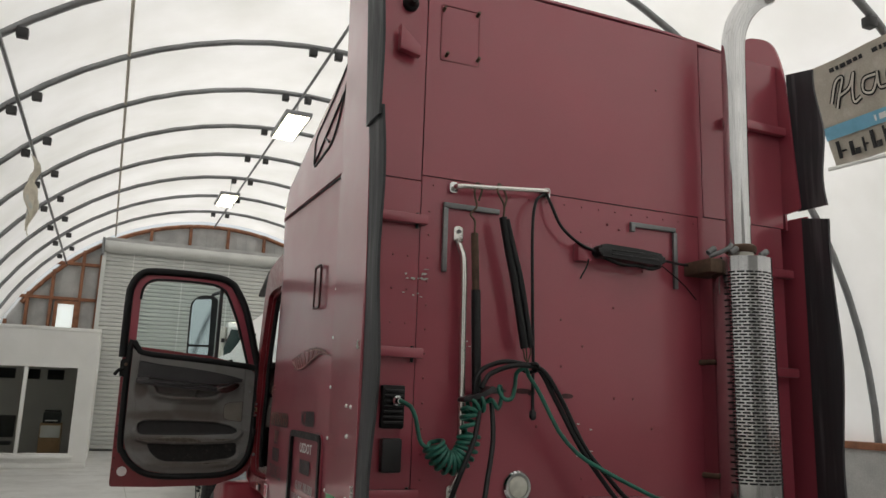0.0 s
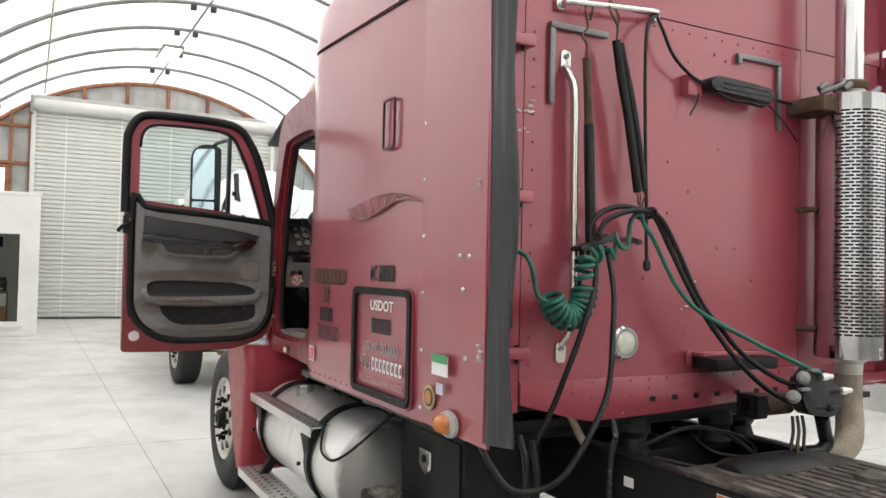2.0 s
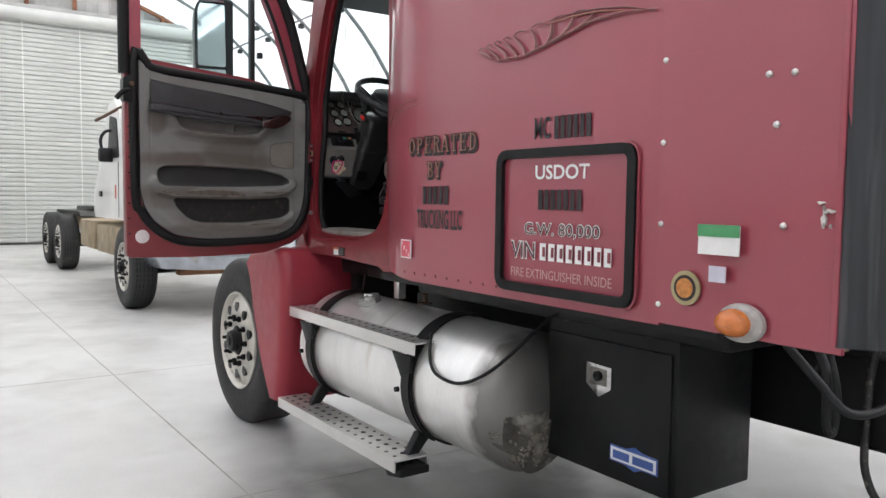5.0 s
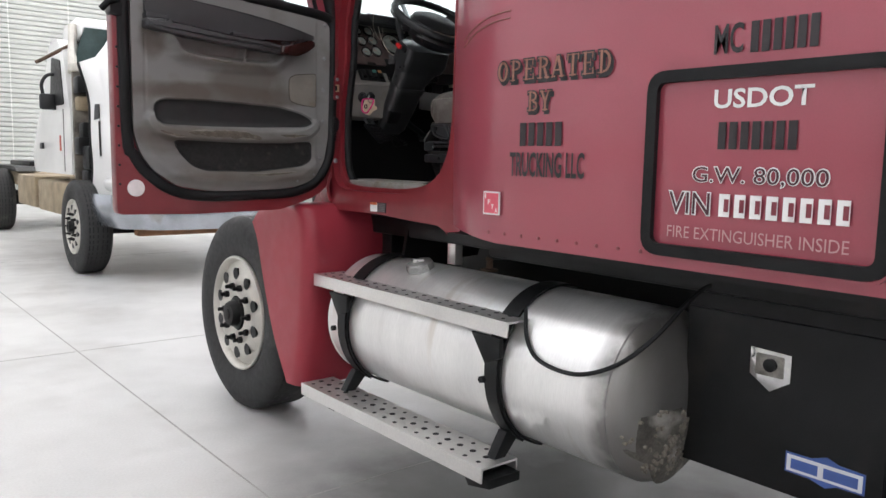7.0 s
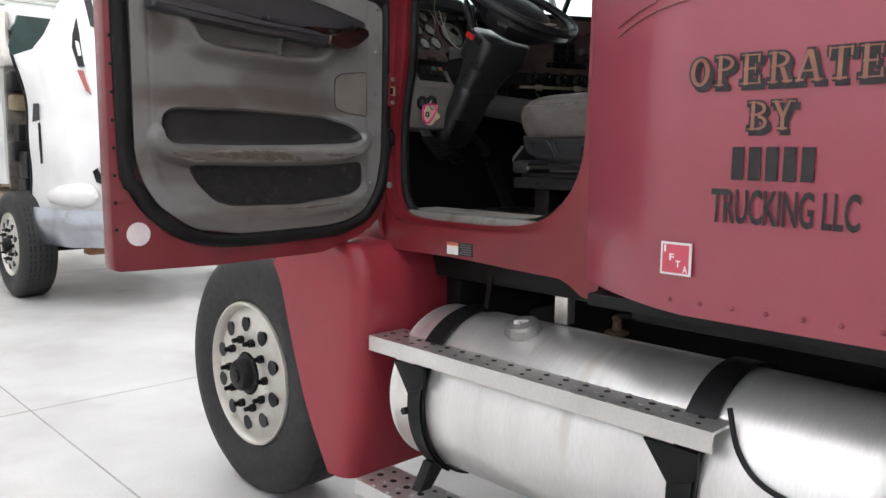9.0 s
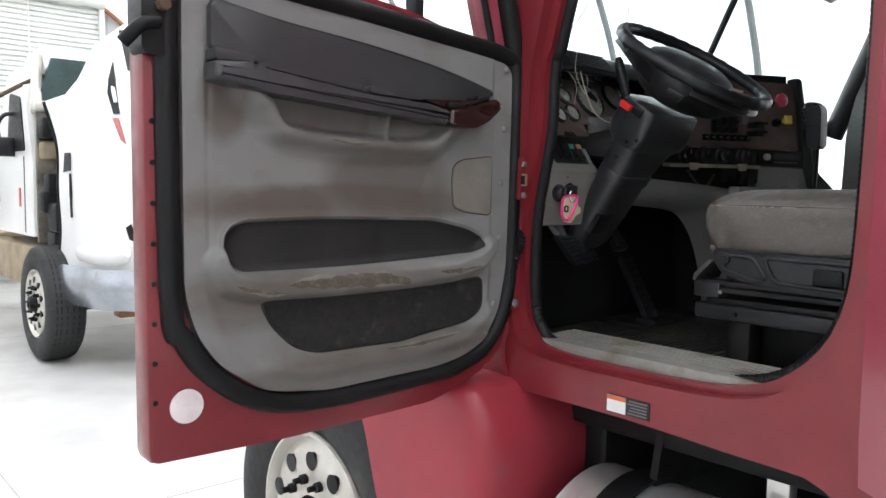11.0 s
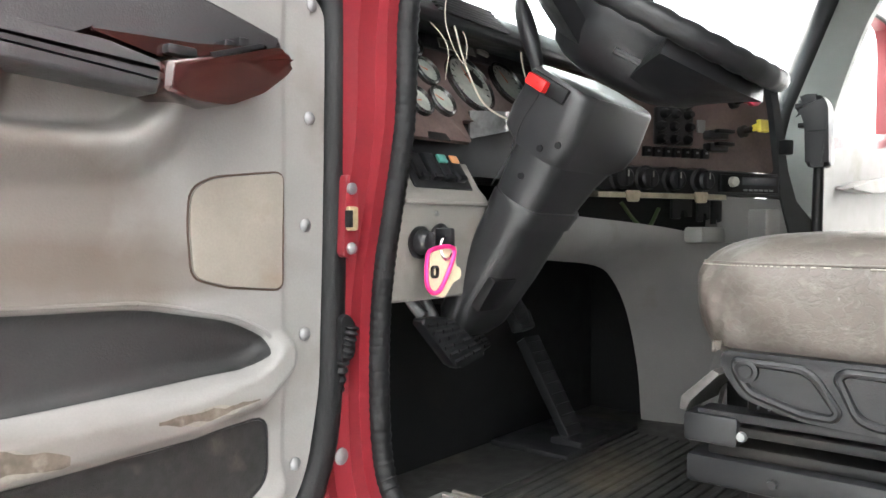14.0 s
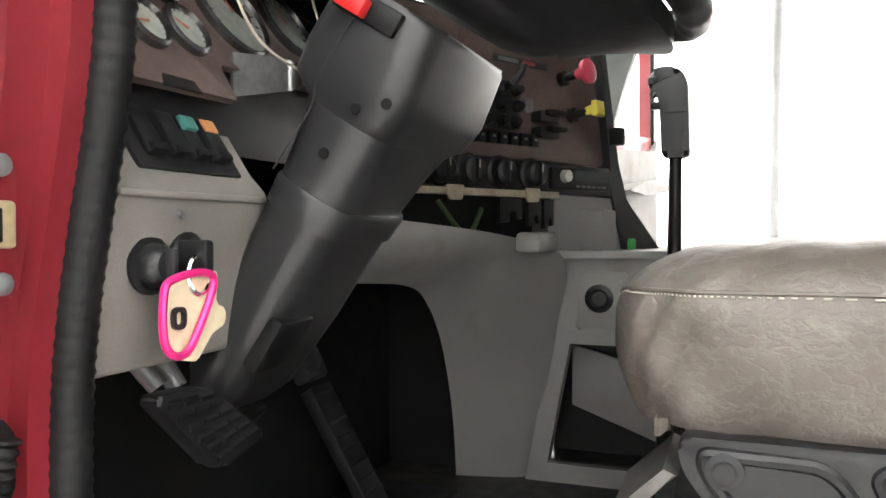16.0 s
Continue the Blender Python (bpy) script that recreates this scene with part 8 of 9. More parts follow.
for x, h, r in ((-0.772, 0.003, 0.056), (-0.647, 0.026, 0.045), (-0.882, 0.008, 0.027), (-0.877, -0.049, 0.028), (-0.935, -0.058, 0.026), (-0.892, 0.06, 0.026), (-0.942, 0.0, 0.026), (-0.95, 0.056, 0.024), (-0.56, -0.02, 0.026)):
    g = part("gauge", lathe(on_gauge(x, h), GOUT, [(0, r), (0.011, r), (0.013, r - 0.0025), (0.0135, r - 0.004), (0.008, r - 0.006)], 32), CHROMED, dash, "round gauge with pale dial")
    part("dial", lathe(on_gauge(x, h, 0.001), GOUT, [(0, r - 0.004), (0.0075, r - 0.004)], 28), DIAL, g)
    marks = bmesh.new()
    for k in range(13):
        a_ = math.radians(-120 + 20 * k)
        d_ = Vector((math.sin(a_), 0, 0)) + GUP * math.cos(a_)
        cyl(on_gauge(x, h, 0.0088) + d_ * (r * 0.68), on_gauge(x, h, 0.0088) + d_ * (r * 0.8), 0.0006 if r < 0.04 else 0.0011, n=4, bm=marks)
    tagged(part("dial_marks", marks, BLACKPL, g), kind="stuff")
    a_ = math.radians(-120 + 37 * (x * 70 % 3))
    d_ = Vector((math.sin(a_), 0, 0)) + GUP * math.cos(a_)
    part("needle", cyl(on_gauge(x, h, 0.0098), on_gauge(x, h, 0.0098) + d_ * r * 0.62, 0.0012, 0.0005, 6), NEEDLE, g)
part("dial_hole", gauge_board(round_off([(-0.78, 0.02), (-0.752, 0.034), (-0.735, 0.012), (-0.742, -0.004), (-0.76, 0.004)], 0.004), 0.0085, 0.0098), BLACK, dash)
part("panel_notch", gauge_board([(-0.95, -0.124), (-0.9, -0.124), (-0.905, -0.112), (-0.945, -0.112)], 0.003, 0.0055), BLACK, dash)
lb = part("switch_box", prism("yz", round_off([(2.64, 1.5), (2.612, 1.643), (2.616, 1.652), (2.632, 1.668), (2.668, 1.722), (2.7, 1.735), (2.78, 1.735), (2.78, 1.49)], 0.006), -1.03, -0.828, 0.012, seg=3), LOWD, dash, "beige lower dash with rocker switches and ignition")
SWM = Matrix.Translation((0, 2.643, 1.6825)) @ Matrix.Rotation(math.atan2(0.054, 0.036), 4, "X")


def switch_part(name, x0, x1, y0, y1, z0, z1, material, parent, r=0.002):
    bm = box(x0, x1, y0, y1, z0, z1, r)
    bm.transform(SWM)
    return part(name, bm, material, parent)


sw_p = switch_part("switch_plate", -0.985, -0.85, -0.024, 0.04, -0.003, 0.0055, BLACKPL, lb)
for k in range(4):
    x = -0.972 + 0.029 * k
    rk = switch_part("rocker", x, x + 0.022, -0.012, 0.034, 0.004, 0.011 + 0.003 * (k % 2), BLACKPL, sw_p)
    switch_part("rocker_ridge", x + 0.002, x + 0.02, -0.012, -0.004, 0.008, 0.016, BLACK, sw_p)
    if k > 1:
        switch_part("rocker_tip", x + 0.001, x + 0.021, 0.018, 0.033, 0.01, 0.0155, mat("tip_teal" if k == 2 else "tip_amber", (0.06, 0.22, 0.19) if k == 2 else (0.45, 0.2, 0.08), 0.4), sw_p)
part("dash_lip", box(-1.025, -0.835, 2.6085, 2.614, 1.64, 1.646, 0.002), LOWD, lb)
# solid black strip that paints the shade of the gap beside the column
part("column_gap_shade", box(-0.826, -0.81, 2.66, 2.76, 1.48, 1.7), BLACK, lb)
part("ignition", lathe((-0.94, 2.622, 1.592), (0, -1, 0), [(0, 0.021), (0.006, 0.021), (0.01, 0.016), (0.018, 0.014)], 20), BLACK, lb)
lk_ = part("light_knob", lathe((-0.982, 2.622, 1.586), (0, -1, 0), [(0, 0.024), (0.003, 0.024), (0.004, 0.018), (0.014, 0.017), (0.02, 0.012)], 24), BLACKPL, lb)
part("knob_grip", box(-0.985, -0.979, 2.594, 2.604, 1.572, 1.6, 0.002), DARKGREY, lk_)
part("dash_bolt", lathe((-0.955, 2.613, 1.627), (0, -1, 0), [(0, 0.004), (0.003, 0.003)], 8), STEELGREY, lb)
part("loose_trim", shell(lambda u, v: Vector((-0.815 + 0.13 * u, 2.66 - 0.02 * math.sin(u * 3), 1.75 + 0.03 * u + (0.045 - 0.02 * u) * v)), 8, 4, thick=0.006), mat("smoky_plastic", (0.16, 0.16, 0.16), 0.15, 0, 0.3, 20, coat=0.6), dash, "loose smoky plastic trim piece")
part("torn_edge", prism("xz", [(-0.84, 1.7), (-0.73, 1.7), (-0.72, 1.76), (-0.76, 1.75), (-0.8, 1.77), (-0.83, 1.75)], 2.668, 2.69, 0.004), BLACK, dash)
WIRE = mat("pale_wire", (0.5, 0.46, 0.38), 0.5)
for p, r in (([(-0.98, 2.7, 1.97), (-0.95, 2.62, 2.06), (-0.94, 2.58, 2.2), (-0.95, 2.55, 2.33)], 0.002), ([(-0.93, 2.69, 1.96), (-0.9, 2.64, 1.93), (-0.885, 2.62, 1.86), (-0.85, 2.61, 1.8), (-0.79, 2.6, 1.778), (-0.73, 2.61, 1.79), (-0.69, 2.63, 1.84), (-0.7, 2.64, 1.91), (-0.74, 2.6, 2.0), (-0.78, 2.56, 2.2)], 0.0026),
             ([(-0.96, 2.68, 1.95), (-0.93, 2.62, 1.88), (-0.94, 2.61, 1.82)], 0.0014), ([(-0.9, 2.7, 1.98), (-0.885, 2.62, 2.1), (-0.9, 2.56, 2.3)], 0.0016), ([(-0.86, 2.7, 1.97), (-0.87, 2.63, 1.9), (-0.9, 2.61, 1.85), (-0.93, 2.62, 1.92), (-0.91, 2.6, 2.05)], 0.0014), ([(-1.0, 2.66, 1.98), (-0.96, 2.6, 2.02), (-0.93, 2.57, 2.12), (-0.98, 2.55, 2.3)], 0.0016)):
    part("loose_wire", tube(p, r * 0.62, 6, steps=8), WIRE, dash)

# knee panel with its arch, and the console wall
arch = glide([(-0.18, 2.65, 1.172), (-0.215, 2.645, 1.3), (-0.29, 2.635, 1.425), (-0.37, 2.628, 1.5), (-0.46, 2.622, 1.535), (-0.66, 2.62, 1.552)], 6)
outer = glide([(-0.14, 2.53, 1.172), (-0.155, 2.5, 1.3), (-0.17, 2.47, 1.45), (-0.19, 2.452, 1.566), (-0.33, 2.515, 1.607), (-0.7, 2.6, 1.635)], 6)
m = len(arch) - 1
bend = lambda u: arch[round(u * m)]
kn = part("knee_panel", shell(lambda u, v: arch[round(u * m)].lerp(outer[round(u * m)], v) + Vector((0, -0.03 * math.sin(v * math.pi), 0)) * (1 - 0.3 * u), m, 8, thick=-0.012), KNEE, truck, "grey plastic knee panel with an arched footwell")
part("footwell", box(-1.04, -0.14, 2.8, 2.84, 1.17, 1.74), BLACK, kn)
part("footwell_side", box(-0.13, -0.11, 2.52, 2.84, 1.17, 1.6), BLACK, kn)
con = part("console_wall", strip("yz", [(2.53, 1.172), (2.455, 1.567), (2.22, 1.575), (2.22, 1.172)], [(2.49, 1.21), (2.45, 1.42), (2.26, 1.42), (2.26, 1.21)], -0.16, -0.13), KNEE, truck, "grey console side with cup recess and cubby")
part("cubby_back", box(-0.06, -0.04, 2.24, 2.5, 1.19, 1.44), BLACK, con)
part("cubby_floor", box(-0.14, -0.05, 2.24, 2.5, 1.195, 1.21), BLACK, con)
part("cubby_flap", prism("yz", [(2.46, 1.3), (2.46, 1.41), (2.28, 1.36), (2.3, 1.24)], -0.09, -0.08, 0.003), KNEE, con)
part("cup_recess", prism("yz", round_off([(2.44, 1.445), (2.43, 1.545), (2.35, 1.545), (2.36, 1.45)], 0.012), -0.166, -0.159, 0.003), GREYPL, con)
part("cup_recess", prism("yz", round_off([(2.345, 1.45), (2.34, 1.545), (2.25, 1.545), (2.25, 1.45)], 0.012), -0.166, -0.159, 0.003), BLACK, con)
part("power_socket", lathe((-0.166, 2.398, 1.5), (-1, 0, 0), [(0, 0.024), (0.006, 0.024), (0.008, 0.016), (0.003, 0.012)], 20), BLACKPL, con)
part("console_top", prism("xy", [(-0.19, 2.46), (-0.16, 2.22), (0.3, 2.22), (0.3, 2.6), (-0.3, 2.62)], 1.568, 1.58, 0.003), KNEE, con)
part("console_tab", box(-0.33, -0.2, 2.46, 2.5, 1.58, 1.612, 0.008), GREYPL, con)

# right dash wing, turned towards the driver
A, B = Vector((-0.45, 2.622, 0)), Vector((-0.072, 2.416, 0))
ex_ = (B - A).normalized()
ey_ = Vector((-ex_.y, ex_.x, 0))
WING = Matrix(((ex_.x, ey_.x, 0, A.x), (ex_.y, ey_.y, 0, A.y), (0, 0, 1, 0), (0, 0, 0, 1)))


def wing(name, bm, material, parent, label=""):
    bm.transform(WING)
    return part(name, bm, material, parent, label)


wg = wing("dash_wing", prism("xz", round_off([(-0.1, 1.735), (0.446, 1.729), (0.425, 1.86), (0.405, 1.938), (-0.1, 1.945)], 0.008), 0.0, 0.03, 0.004), WOODD, truck, "burl dash wing with air valves and heater controls")
wing("wing_back", prism("yz", [(0.031, 1.6), (0.3, 1.6), (0.3, 1.97), (0.06, 1.97)], -0.1, 0.43), BLACKPL, wg)
wing("wing_edge", prism("xz", round_off([(0.41, 1.955), (0.432, 1.95), (0.462, 1.8), (0.475, 1.735), (0.5, 1.67), (0.605, 1.58), (0.49, 1.58), (0.455, 1.68), (0.45, 1.74), (0.428, 1.87)], 0.004), -0.012, 0.03, 0.004), DARKGREY, wg)
wing("wing_clip", box(0.448, 0.472, -0.03, 0.0, 1.768, 1.8, 0.004), BLACK, wg)
for q, z, colr, nm in ((0.352, 1.813, (0.62, 0.5, 0.06), "yellow"), (0.326, 1.872, (0.5, 0.05, 0.09), "red")):
    tip = Vector((0.1, -1, 0.12)).normalized()
    base = Vector((q, -0.002, z))
    kb = wing("air_valve_knob", lathe(base + tip * 0.034, tip, [(0, 0.009), (0.012, 0.0105), (0.016, 0.02), (0.024, 0.021), (0.028, 0.014)] if nm == "red" else [(0, 0.009), (0.014, 0.0105), (0.017, 0.018), (0.025, 0.018), (0.027, 0.015)], 22 if nm == "red" else 4), mat(nm + "_knob", colr, 0.4, 0, 0.1, 60), wg, nm + " push-pull air valve knob")
    wing("knob_stem", lathe(base, tip, [(0, 0.013), (0.01, 0.013), (0.012, 0.007), (0.036, 0.007)], 14), BLACK, kb)
# switch clusters: a lumpy black unit, a pair of prongs, a row of small keys
rnd = random.Random(3)
lump = wing("multi_switch", box(0.125, 0.215, -0.018, 0.0, 1.775, 1.852, 0.006), BLACKPL, wg)
for k in range(9):
    q, z = 0.137 + 0.03 * (k % 3) + rnd.uniform(-0.005, 0.005), 1.787 + 0.025 * (k // 3)
    wing("cluster_key", lathe((q, -0.016, z), (0, -1, 0), [(0, 0.011), (0.008, 0.01), (0.012 + 0.006 * rnd.random(), 0.006)], 10), BLACK, lump)
wing("cluster_lever", tube([(0.19, -0.02, 1.845), (0.2, -0.03, 1.862), (0.203, -0.034, 1.876)], 0.006, 8), BLACKPL, lump)
for z in (1.776, 1.802):
    pr_ = wing("prong_switch", box(0.252, 0.3, -0.024, 0.0, z - 0.009, z + 0.009, 0.003), BLACKPL, wg)
    wing("prong", box(0.262, 0.305, -0.036, -0.022, z + 0.002, z + 0.01, 0.002), BLACK, pr_)
wing("prong_card", box(0.236, 0.256, -0.004, 0.001, 1.806, 1.832, 0.001), STEELGREY, wg)
for k in range(7):
    wing("small_switch", box(0.1 + 0.024 * k, 0.117 + 0.024 * k, -0.012, 0.0, 1.752, 1.772, 0.002), BLACK, wg)
    wing("switch_icon", box(0.106 + 0.024 * k, 0.112 + 0.024 * k, -0.0128, -0.0118, 1.761, 1.765), STEELGREY, wg)
wing("brand_strip", box(0.165, 0.29, -0.003, 0.0, 1.882, 1.894, 0.001), DARKGREY, wg)
wing("strip_bar", box(0.175, 0.22, -0.0042, -0.003, 1.885, 1.891), STEELGREY, wg)
wing("strip_bar", box(0.23, 0.26, -0.0042, -0.003, 1.885, 1.891), mat("strip_red", (0.3, 0.06, 0.05), 0.4), wg)
hv = wing("heater_panel", prism("xz", [(-0.08, 1.683), (0.452, 1.676), (0.447, 1.726), (-0.08, 1.732)], -0.014, 0.03, 0.005), BLACKPL, truck, "black heater control panel with knobs")
for q in (0.04, 0.098, 0.164, 0.236):
    kn_ = wing("heater_knob", lathe((q, -0.014, 1.706), (0, -1, 0), [(0, 0.0265), (0.004, 0.0265), (0.007, 0.022), (0.02, 0.02), (0.024, 0.015)], 22), BLACKPL, hv)
    wing("knob_grip", box(q - 0.003, q + 0.003, -0.042, -0.034, 1.69, 1.722, 0.0015), BLACKPL, kn_)
    wing("knob_mark", box(q - 0.0012, q + 0.0012, -0.043, -0.041, 1.708, 1.72), STEELW, kn_)
rd = wing("radio", box(0.283, 0.44, -0.022, 0.0, 1.684, 1.721, 0.003), BLACK, hv)
wing("radio_knob", lathe((0.312, -0.022, 1.706), (0, -1, 0), [(0, 0.011), (0.01, 0.01)], 14), STEELW, rd)
wing("radio_screen", box(0.338, 0.43, -0.0232, -0.0215, 1.7, 1.716), mat("radio_grey", (0.05, 0.055, 0.06), 0.2), rd)
for k in range(6):
    wing("radio_key", box(0.342 + 0.014 * k, 0.352 + 0.014 * k, -0.0235, -0.0215, 1.688, 1.692), STEELGREY, rd)
brk = wing("bare_bracket", prism("yz", [(-0.03, 1.668), (-0.03, 1.678), (0.02, 1.682), (0.02, 1.67)], -0.02, 0.29, 0.001), mat("zinc_strip", (0.42, 0.38, 0.29), 0.45, 0.6, 0.25, 30), truck, "bare metal bracket strip where a panel is missing")
ZTAB = mat("zinc_tab", (0.45, 0.4, 0.3), 0.4, 0.6, 0.2, 30)
for q in (0.045, 0.21):
    wing("bracket_tab", prism("xz", round_off([(q, 1.66), (q + 0.026, 1.66), (q + 0.03, 1.682), (q - 0.004, 1.682)], 0.004), -0.034, -0.03, 0.0008), ZTAB, brk)
for q, w, z0 in ((0.16, 0.05, 1.628), (0.225, 0.03, 1.622), (0.262, 0.024, 1.618)):
    wing("bracket_hook", prism("xz", [(q, z0), (q + w * 0.4, z0), (q + w * 0.45, z0 + 0.018), (q + w * 0.7, z0 + 0.018), (q + w * 0.75, z0 + 0.004), (q + w, z0 + 0.006), (q + w, 1.666), (q, 1.666)], -0.022, -0.014, 0.001), BLACKPL, brk)
# black sheet that paints the opening below the bracket as shade
wing("void_shade", box(-0.05, 0.3, 0.03, 0.05, 1.56, 1.68), BLACK, brk)
wing("void_wire", tube([(0.06, 0.01, 1.66), (0.09, 0.0, 1.62), (0.13, 0.015, 1.61), (0.16, 0.02, 1.65)], 0.004, 8), mat("dull_green", (0.05, 0.09, 0.03), 0.5), brk)
wing("storage_tray", prism("xz", round_off([(0.285, 1.58), (0.5, 1.58), (0.49, 1.672), (0.295, 1.676)], 0.004), -0.006, 0.03, 0.003), KNEE, brk)
wing("tray_post", box(0.372, 0.412, -0.055, 0.0, 1.578, 1.65, 0.005), KNEE, brk)
wing("tray_slot", box(0.428, 0.446, -0.009, -0.004, 1.592, 1.642, 0.001), BLACK, brk)
wing("green_clip", box(0.475, 0.49, -0.04, -0.03, 1.58, 1.6, 0.003), mat("green_clip", (0.05, 0.4, 0.08), 0.4), brk)

# gear lever
gl = thing("gear_lever", (-0.27, 2.27, 1.17), "black gear lever with a pistol-grip knob", "gear lever")
part("shaft", tube([(-0.29, 2.29, 1.17), (-0.275, 2.272, 1.5), (-0.268, 2.268, 1.75)], lambda f: 0.013 - 0.004 * f, 12), BLACK, gl)
part("grip", prism("yz", round_off([(2.247, 1.722), (2.287, 1.722), (2.29, 1.8), (2.297, 1.822), (2.307, 1.826), (2.306, 1.848), (2.29, 1.856), (2.262, 1.854), (2.25, 1.832)], 0.009), -0.29, -0.248, 0.012, seg=3), BLACKPL, gl)
part("range_switch", box(-0.28, -0.258, 2.288, 2.305, 1.796, 1.806, 0.003), BLACKPL, gl)
part("grip_seam", box(-0.2912, -0.2895, 2.252, 2.284, 1.786, 1.7885), BLACK, gl)

# pedals
def pedal(name, quad, y, arms):
    pl = part(name, prism("xz", round_off(quad, 0.012, 3), y, y + 0.022, 0.007), BLACKPL, truck, "black rubber-faced pedal")
    c_ = Vector([sum(q[k] for q in quad) / len(quad) for k in (0, 1)])
    for i in range(6):
        f = 0.08 + 0.165 * i
        a_, b_ = Vector(quad[0]).lerp(Vector(quad[3]), f).lerp(c_, 0.12), Vector(quad[1]).lerp(Vector(quad[2]), f).lerp(c_, 0.12)
        for j in range(3):
            p_, q_ = a_.lerp(b_, j / 3 + 0.03), a_.lerp(b_, (j + 1) / 3 - 0.03)
            part("tread_block", tube([(p_.x, y + 0.001, p_.y), (q_.x, y + 0.001, q_.y)], 0.0042, 6, smooth=False), RUBBER, pl)
    for line in arms:
        part("pedal_arm", tube(line, 0.01, 8), STEELGREY, pl)


pedal("clutch_pedal", [(-0.956, 1.472), (-0.884, 1.47), (-0.786, 1.402), (-0.865, 1.384)], 2.642, ([(-0.905, 2.68, 1.47), (-0.915, 2.7, 1.5), (-0.93, 2.74, 1.58)], [(-0.88, 2.68, 1.465), (-0.885, 2.7, 1.5), (-0.9, 2.74, 1.58)]))
pedal("brake_pedal", [(-0.75, 1.44), (-0.69, 1.44), (-0.63, 1.385), (-0.7, 1.37)], 2.74, ([(-0.7, 2.77, 1.42), (-0.72, 2.79, 1.6)],))
ac = part("accelerator", prism("yz", [(2.645, 1.178), (2.668, 1.178), (2.785, 1.372), (2.765, 1.385)], -0.49, -0.43, 0.005), BLACKPL, truck, "long black accelerator treadle")
for k in range(9):
    part("treadle_rib", box(-0.485, -0.435, 2.664 + 0.0115 * k, 2.668 + 0.0115 * k, 1.215 + 0.0195 * k, 1.2185 + 0.0195 * k, 0.001), BLACKPL, ac)
part("treadle_foot", box(-0.51, -0.4, 2.62, 2.69, 1.178, 1.2, 0.006), BLACKPL, ac)
part("link_rod", tube([(-0.74, 2.63, 1.5), (-0.68, 2.66, 1.475), (-0.6, 2.7, 1.45), (-0.53, 2.74, 1.425)], 0.013, 10), BLACKPL, ac)
part("treadle_link", box(-0.565, -0.515, 2.725, 2.755, 1.405, 1.445, 0.006, turn=Matrix.Rotation(radians(-25), 3, "X")), DARKGREY, ac)

# keys in the ignition
ky = thing("key_ring", (-0.97, 2.56, 1.5), "pink carabiner with cream tag on the ignition key", "keys")
part("key", box(-0.957, -0.946, 2.585, 2.615, 1.58, 1.606, 0.003), BLACKPL, ky)
part("ring", tube([(-0.957 + 0.014 * math.cos(a), 2.592, 1.578 + 0.016 * math.sin(a)) for a in [k * math.tau / 12 for k in range(12)]], 0.0022, 6, closed=True), CHROME, ky)
part("carabiner", tube([(-0.998, 2.587, 1.575), (-0.958, 2.587, 1.58), (-0.946, 2.587, 1.568), (-0.972, 2.587, 1.525), (-0.99, 2.587, 1.516), (-1.005, 2.587, 1.528), (-1.006, 2.587, 1.56)], 0.0034, 8, closed=True), mat("pink_metal", (0.75, 0.03, 0.22), 0.3, 0.3, 0.05, 30), ky)
part("tag", prism("xz", round_off([(-0.984, 1.578), (-0.932, 1.58), (-0.935, 1.552), (-0.922, 1.548), (-0.922, 1.534), (-0.94, 1.528), (-0.96, 1.507), (-0.985, 1.512), (-0.998, 1.535)], 0.004), 2.593, 2.599, 0.001), mat("cream_tag", (0.75, 0.65, 0.45), 0.5, 0, 0.1, 40), ky)
part("tag_mark", ring_rect("xz", -0.992, -0.976, 1.536, 1.554, 0.007, 0.004, 2.5895, 2.5925), INK, ky)

# driver's seat
st_ = thing("driver_seat", (-0.65, 2.0, 1.17), "worn grey leather air-suspension driver seat", "seat")


def seat_pt(u, v):
    """u round the cushion's outline from above, v from the bottom edge over the shoulder to the middle of the top."""
    a = u * math.tau
    e = 0.3
    cx, cy = math.copysign(abs(math.cos(a)) ** e, math.cos(a)), math.copysign(abs(math.sin(a)) ** e, math.sin(a))
    if v < 0.5:
        t = v / 0.5
        z, grow = 1.466 + 0.076 * t, 0.945 + 0.055 * math.sin(min(1.0, t * 1.25) * math.pi / 2)
    else:
        t = (v - 0.5) / 0.5 * math.pi / 2
        z, grow = 1.542 + 0.064 * math.sin(t), max(0.0, math.cos(t)) ** 0.34
    wob = 0.0025 * math.sin(a * 11 + z * 50) + 0.0018 * math.sin(a * 23 - z * 90)
    return Vector((-0.66 + (0.243 + wob) * cx * grow, 1.985 + (0.281 + 0.014 * (cy > 0)) * cy * grow, z + 0.02 * (z - 1.466) * (1 - abs(cy)) * 6 * 0.1))


part("cushion", shell(seat_pt, 110, 34), CLOTHY, st_, "grey-brown creased leather cushion", 70)
DULLST = mat("dull_steel", (0.1, 0.095, 0.09), 0.45, 0.5, 0.3, 14, 150, 0.05)
THREAD = mat("thread", (0.42, 0.39, 0.35), 0.7)
def seam_at(k, dv=0.0):
    return seat_pt(0.21 + 0.5 * k / 240, 0.5 + 0.13 * min(1, max(0, k - 4) / 50) ** 0.6 + dv)


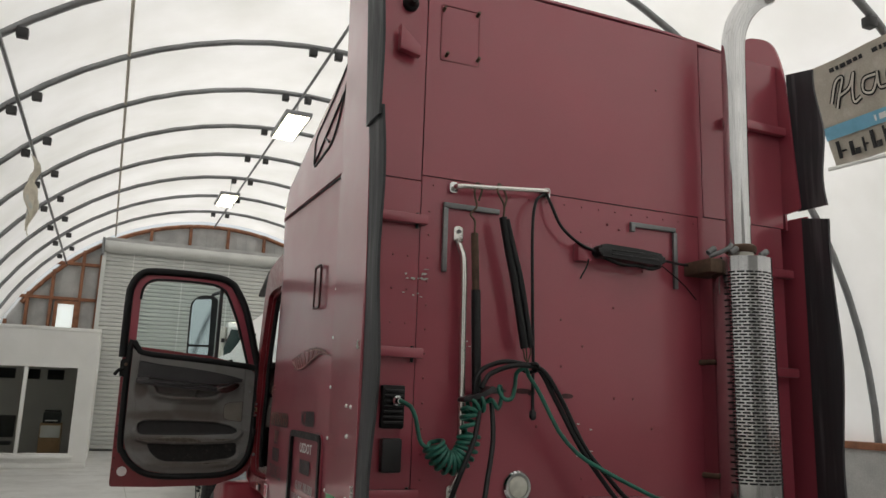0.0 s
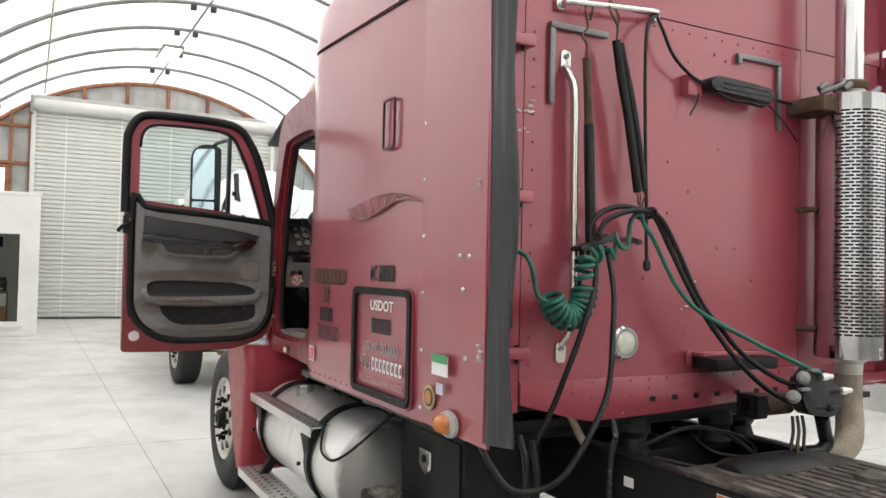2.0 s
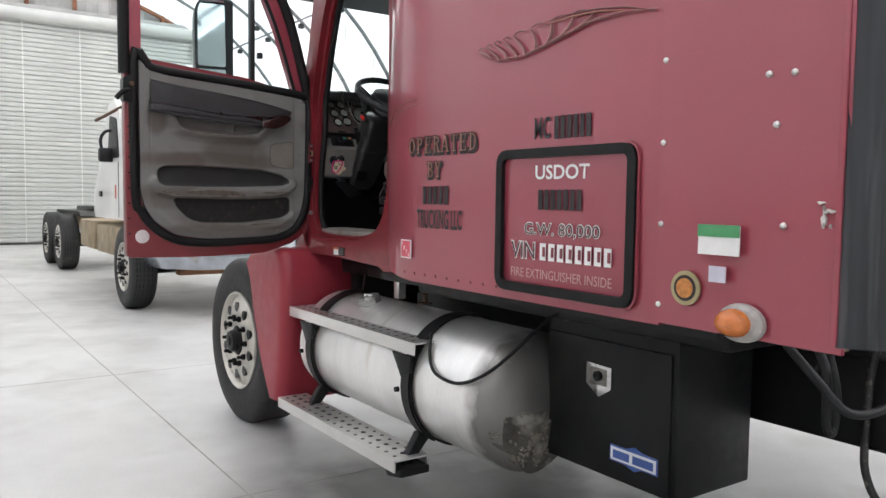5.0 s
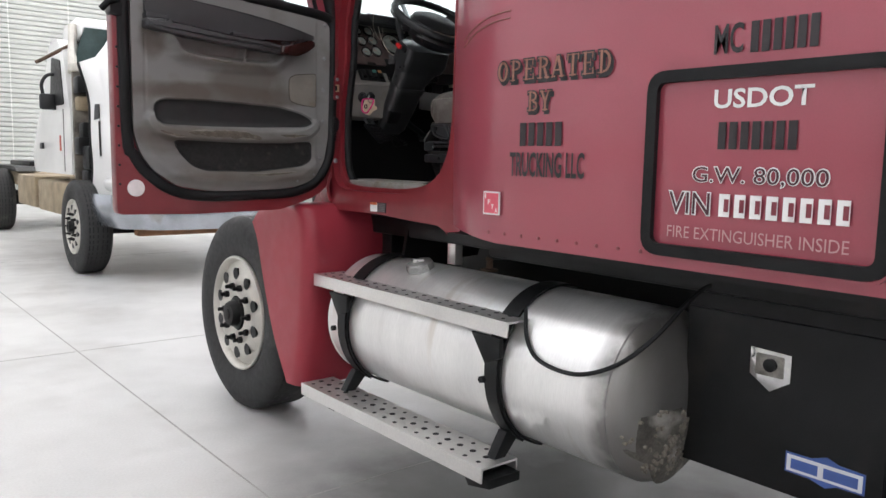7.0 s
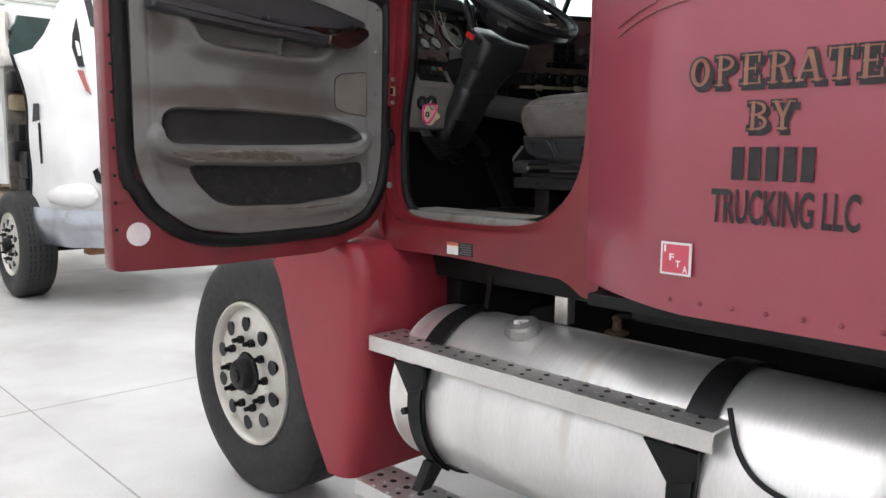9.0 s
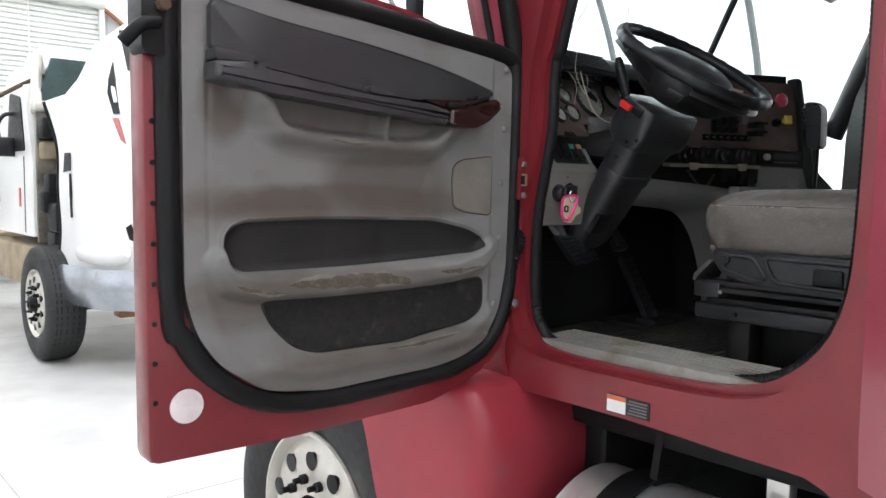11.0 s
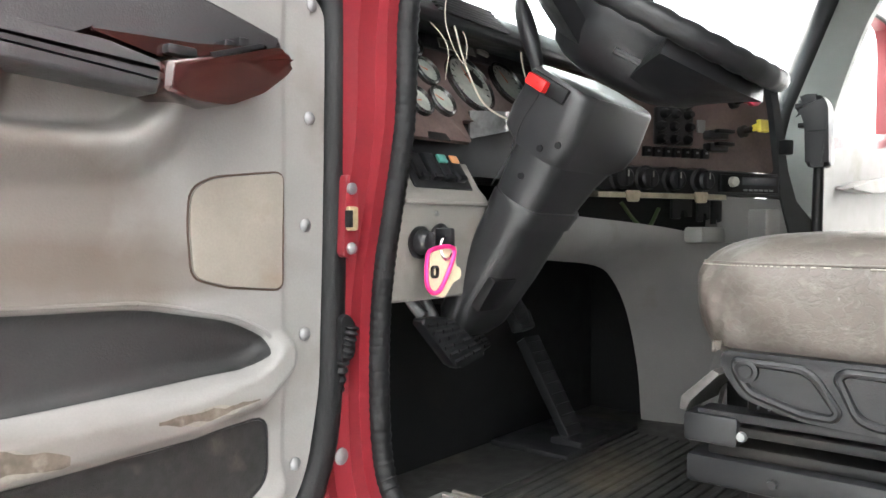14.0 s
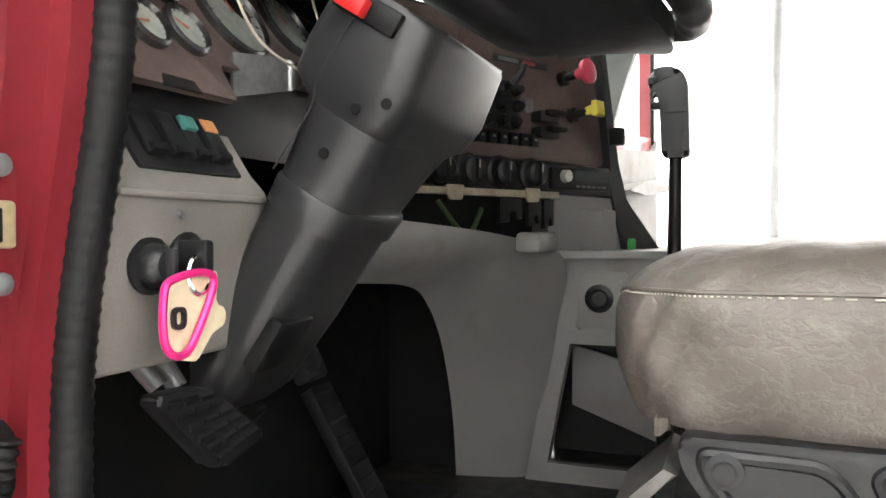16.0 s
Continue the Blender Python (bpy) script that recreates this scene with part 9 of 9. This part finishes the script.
SEAM = [seam_at(k) for k in range(241)]
for k in range(0, 236, 2):
    p_, q_ = seam_at(k, -0.016), seam_at(k + 1, -0.016)
    out_ = (Vector((p_.x + 0.66, p_.y - 1.985, 0)).normalized() + Vector((0, 0, 0.4))).normalized() * 0.0006
    part("stitch", tube([p_ + out_, p_.lerp(q_, 0.9) + out_], 0.0008, 5, smooth=False), THREAD, st_)
part("piping", tube(SEAM, 0.0018, 6, smooth=False), CLOTHY, st_)
part("backrest", box(-0.9, -0.42, 1.72, 1.84, 1.58, 2.25, 0.05, seg=4), CLOTHY, st_)
tr_out = round_off([(2.222, 1.466), (2.22, 1.444), (2.197, 1.412), (2.13, 1.395), (2.06, 1.391), (1.75, 1.383), (1.75, 1.463)], 0.012)
tr = part("side_trim", prism("yz", tr_out, -0.905, -0.88, 0.004), BLACKPL, st_, "black plastic seat side trim")
for win in ([(2.205, 1.456), (2.203, 1.442), (2.186, 1.42), (2.13, 1.404), (2.1, 1.403), (2.094, 1.41), (2.117, 1.444), (2.13, 1.453)], [(2.096, 1.448), (2.088, 1.455), (1.77, 1.452), (1.77, 1.396), (2.06, 1.401), (2.076, 1.408)]):
    o_ = round_off(win, 0.008)
    part("trim_rib", tube([(-0.9055, y, z) for y, z in o_], 0.0052, 8, closed=True, smooth=False), BLACKPL, tr)
part("trim_knob", lathe((-0.905, 2.19, 1.445), (-1, 0, 0), [(0, 0.0135), (0.006, 0.013), (0.007, 0.008), (0.01, 0.0075)], 18), BLACKPL, tr)
part("seat_switch", box(-0.915, -0.9, 1.93, 1.99, 1.405, 1.44, 0.005), BLACK, tr)
part("front_plate", prism("yz", [(2.222, 1.436), (2.232, 1.44), (2.27, 1.404), (2.272, 1.388), (2.262, 1.388), (2.26, 1.4)], -0.9, -0.79, 0.0015), DULLST, st_, "bent bare steel plate under the cushion")
part("fray", shell(lambda u, v: Vector((-0.885 + 0.05 * u, 2.236 + 0.004 * math.sin(u * 21), 1.472 - (0.009 + 0.005 * math.sin(u * 17)) * v)), 16, 3, thick=0.003), mat("frayed_cloth", (0.12, 0.105, 0.09), 0.9, 0, 0.2, 30, 300, 0.3), st_)
part("pan", box(-0.88, -0.44, 1.76, 2.2, 1.385, 1.464, 0.01), BLACK, st_)
for z in (1.372, 1.388):
    part("slide_rail", box(-0.9, -0.86, 1.75, 2.25, z - 0.006, z + 0.005, 0.003), BLACKPL if z > 1.38 else BLACK, st_)
part("slide_block", box(-0.905, -0.86, 2.2, 2.266, 1.352, 1.388, 0.006), BLACKPL, st_)
part("spring", tube([(-0.88 + 0.007 * math.cos(k * 0.9), 2.1 + 0.0018 * k, 1.405 + 0.007 * math.sin(k * 0.9)) for k in range(50)], 0.0016, 6, steps=2), STEELGREY, st_)
part("lower_frame", box(-0.905, -0.42, 1.74, 2.262, 1.303, 1.338, 0.006), BLACKPL, st_)
part("frame_web", box(-0.89, -0.43, 1.76, 2.24, 1.338, 1.352, 0.003), BLACK, st_)
for y, z in ((2.195, 1.368), (2.16, 1.32)):
    part("rail_bolt", lathe((-0.905, y, z), (-1, 0, 0), [(0, 0.006), (0.006, 0.005)], 10), STEELGREY if z > 1.35 else BLACKPL, st_)
for y in (2.17, 1.82):
    part("leg", box(-0.87, -0.81, y - 0.03, y + 0.03, 1.178, 1.303, 0.006), BLACK, st_)
    part("leg", box(-0.51, -0.45, y - 0.03, y + 0.03, 1.178, 1.303, 0.006), BLACK, st_)
part("bellows", box(-0.8, -0.52, 1.8, 2.18, 1.178, 1.303, 0.02), RUBBER, st_)

# wheels of the wrecked truck
front_wheel("wheel", -0.755, 8.66, 0.505, -1, wt, TYRE, STEELW, "worn ten-hole rim")
front_wheel("wheel", -0.64, 14.25, 0.505, -1, wt, TYRE, STEELW, "worn ten-hole rim")
front_wheel("wheel", -0.64, 15.7, 0.505, -1, wt, TYRE, STEELW, "worn ten-hole rim")
for y in (8.66, 14.25, 15.7):
    part("axle", cyl((-0.6, y, 0.5), (1.7, y, 0.5), 0.09, n=12), BLACK, wt)
    front_wheel("wheel", 1.75, y, 0.505, 1, wt, TYRE, STEELW, "worn ten-hole rim")
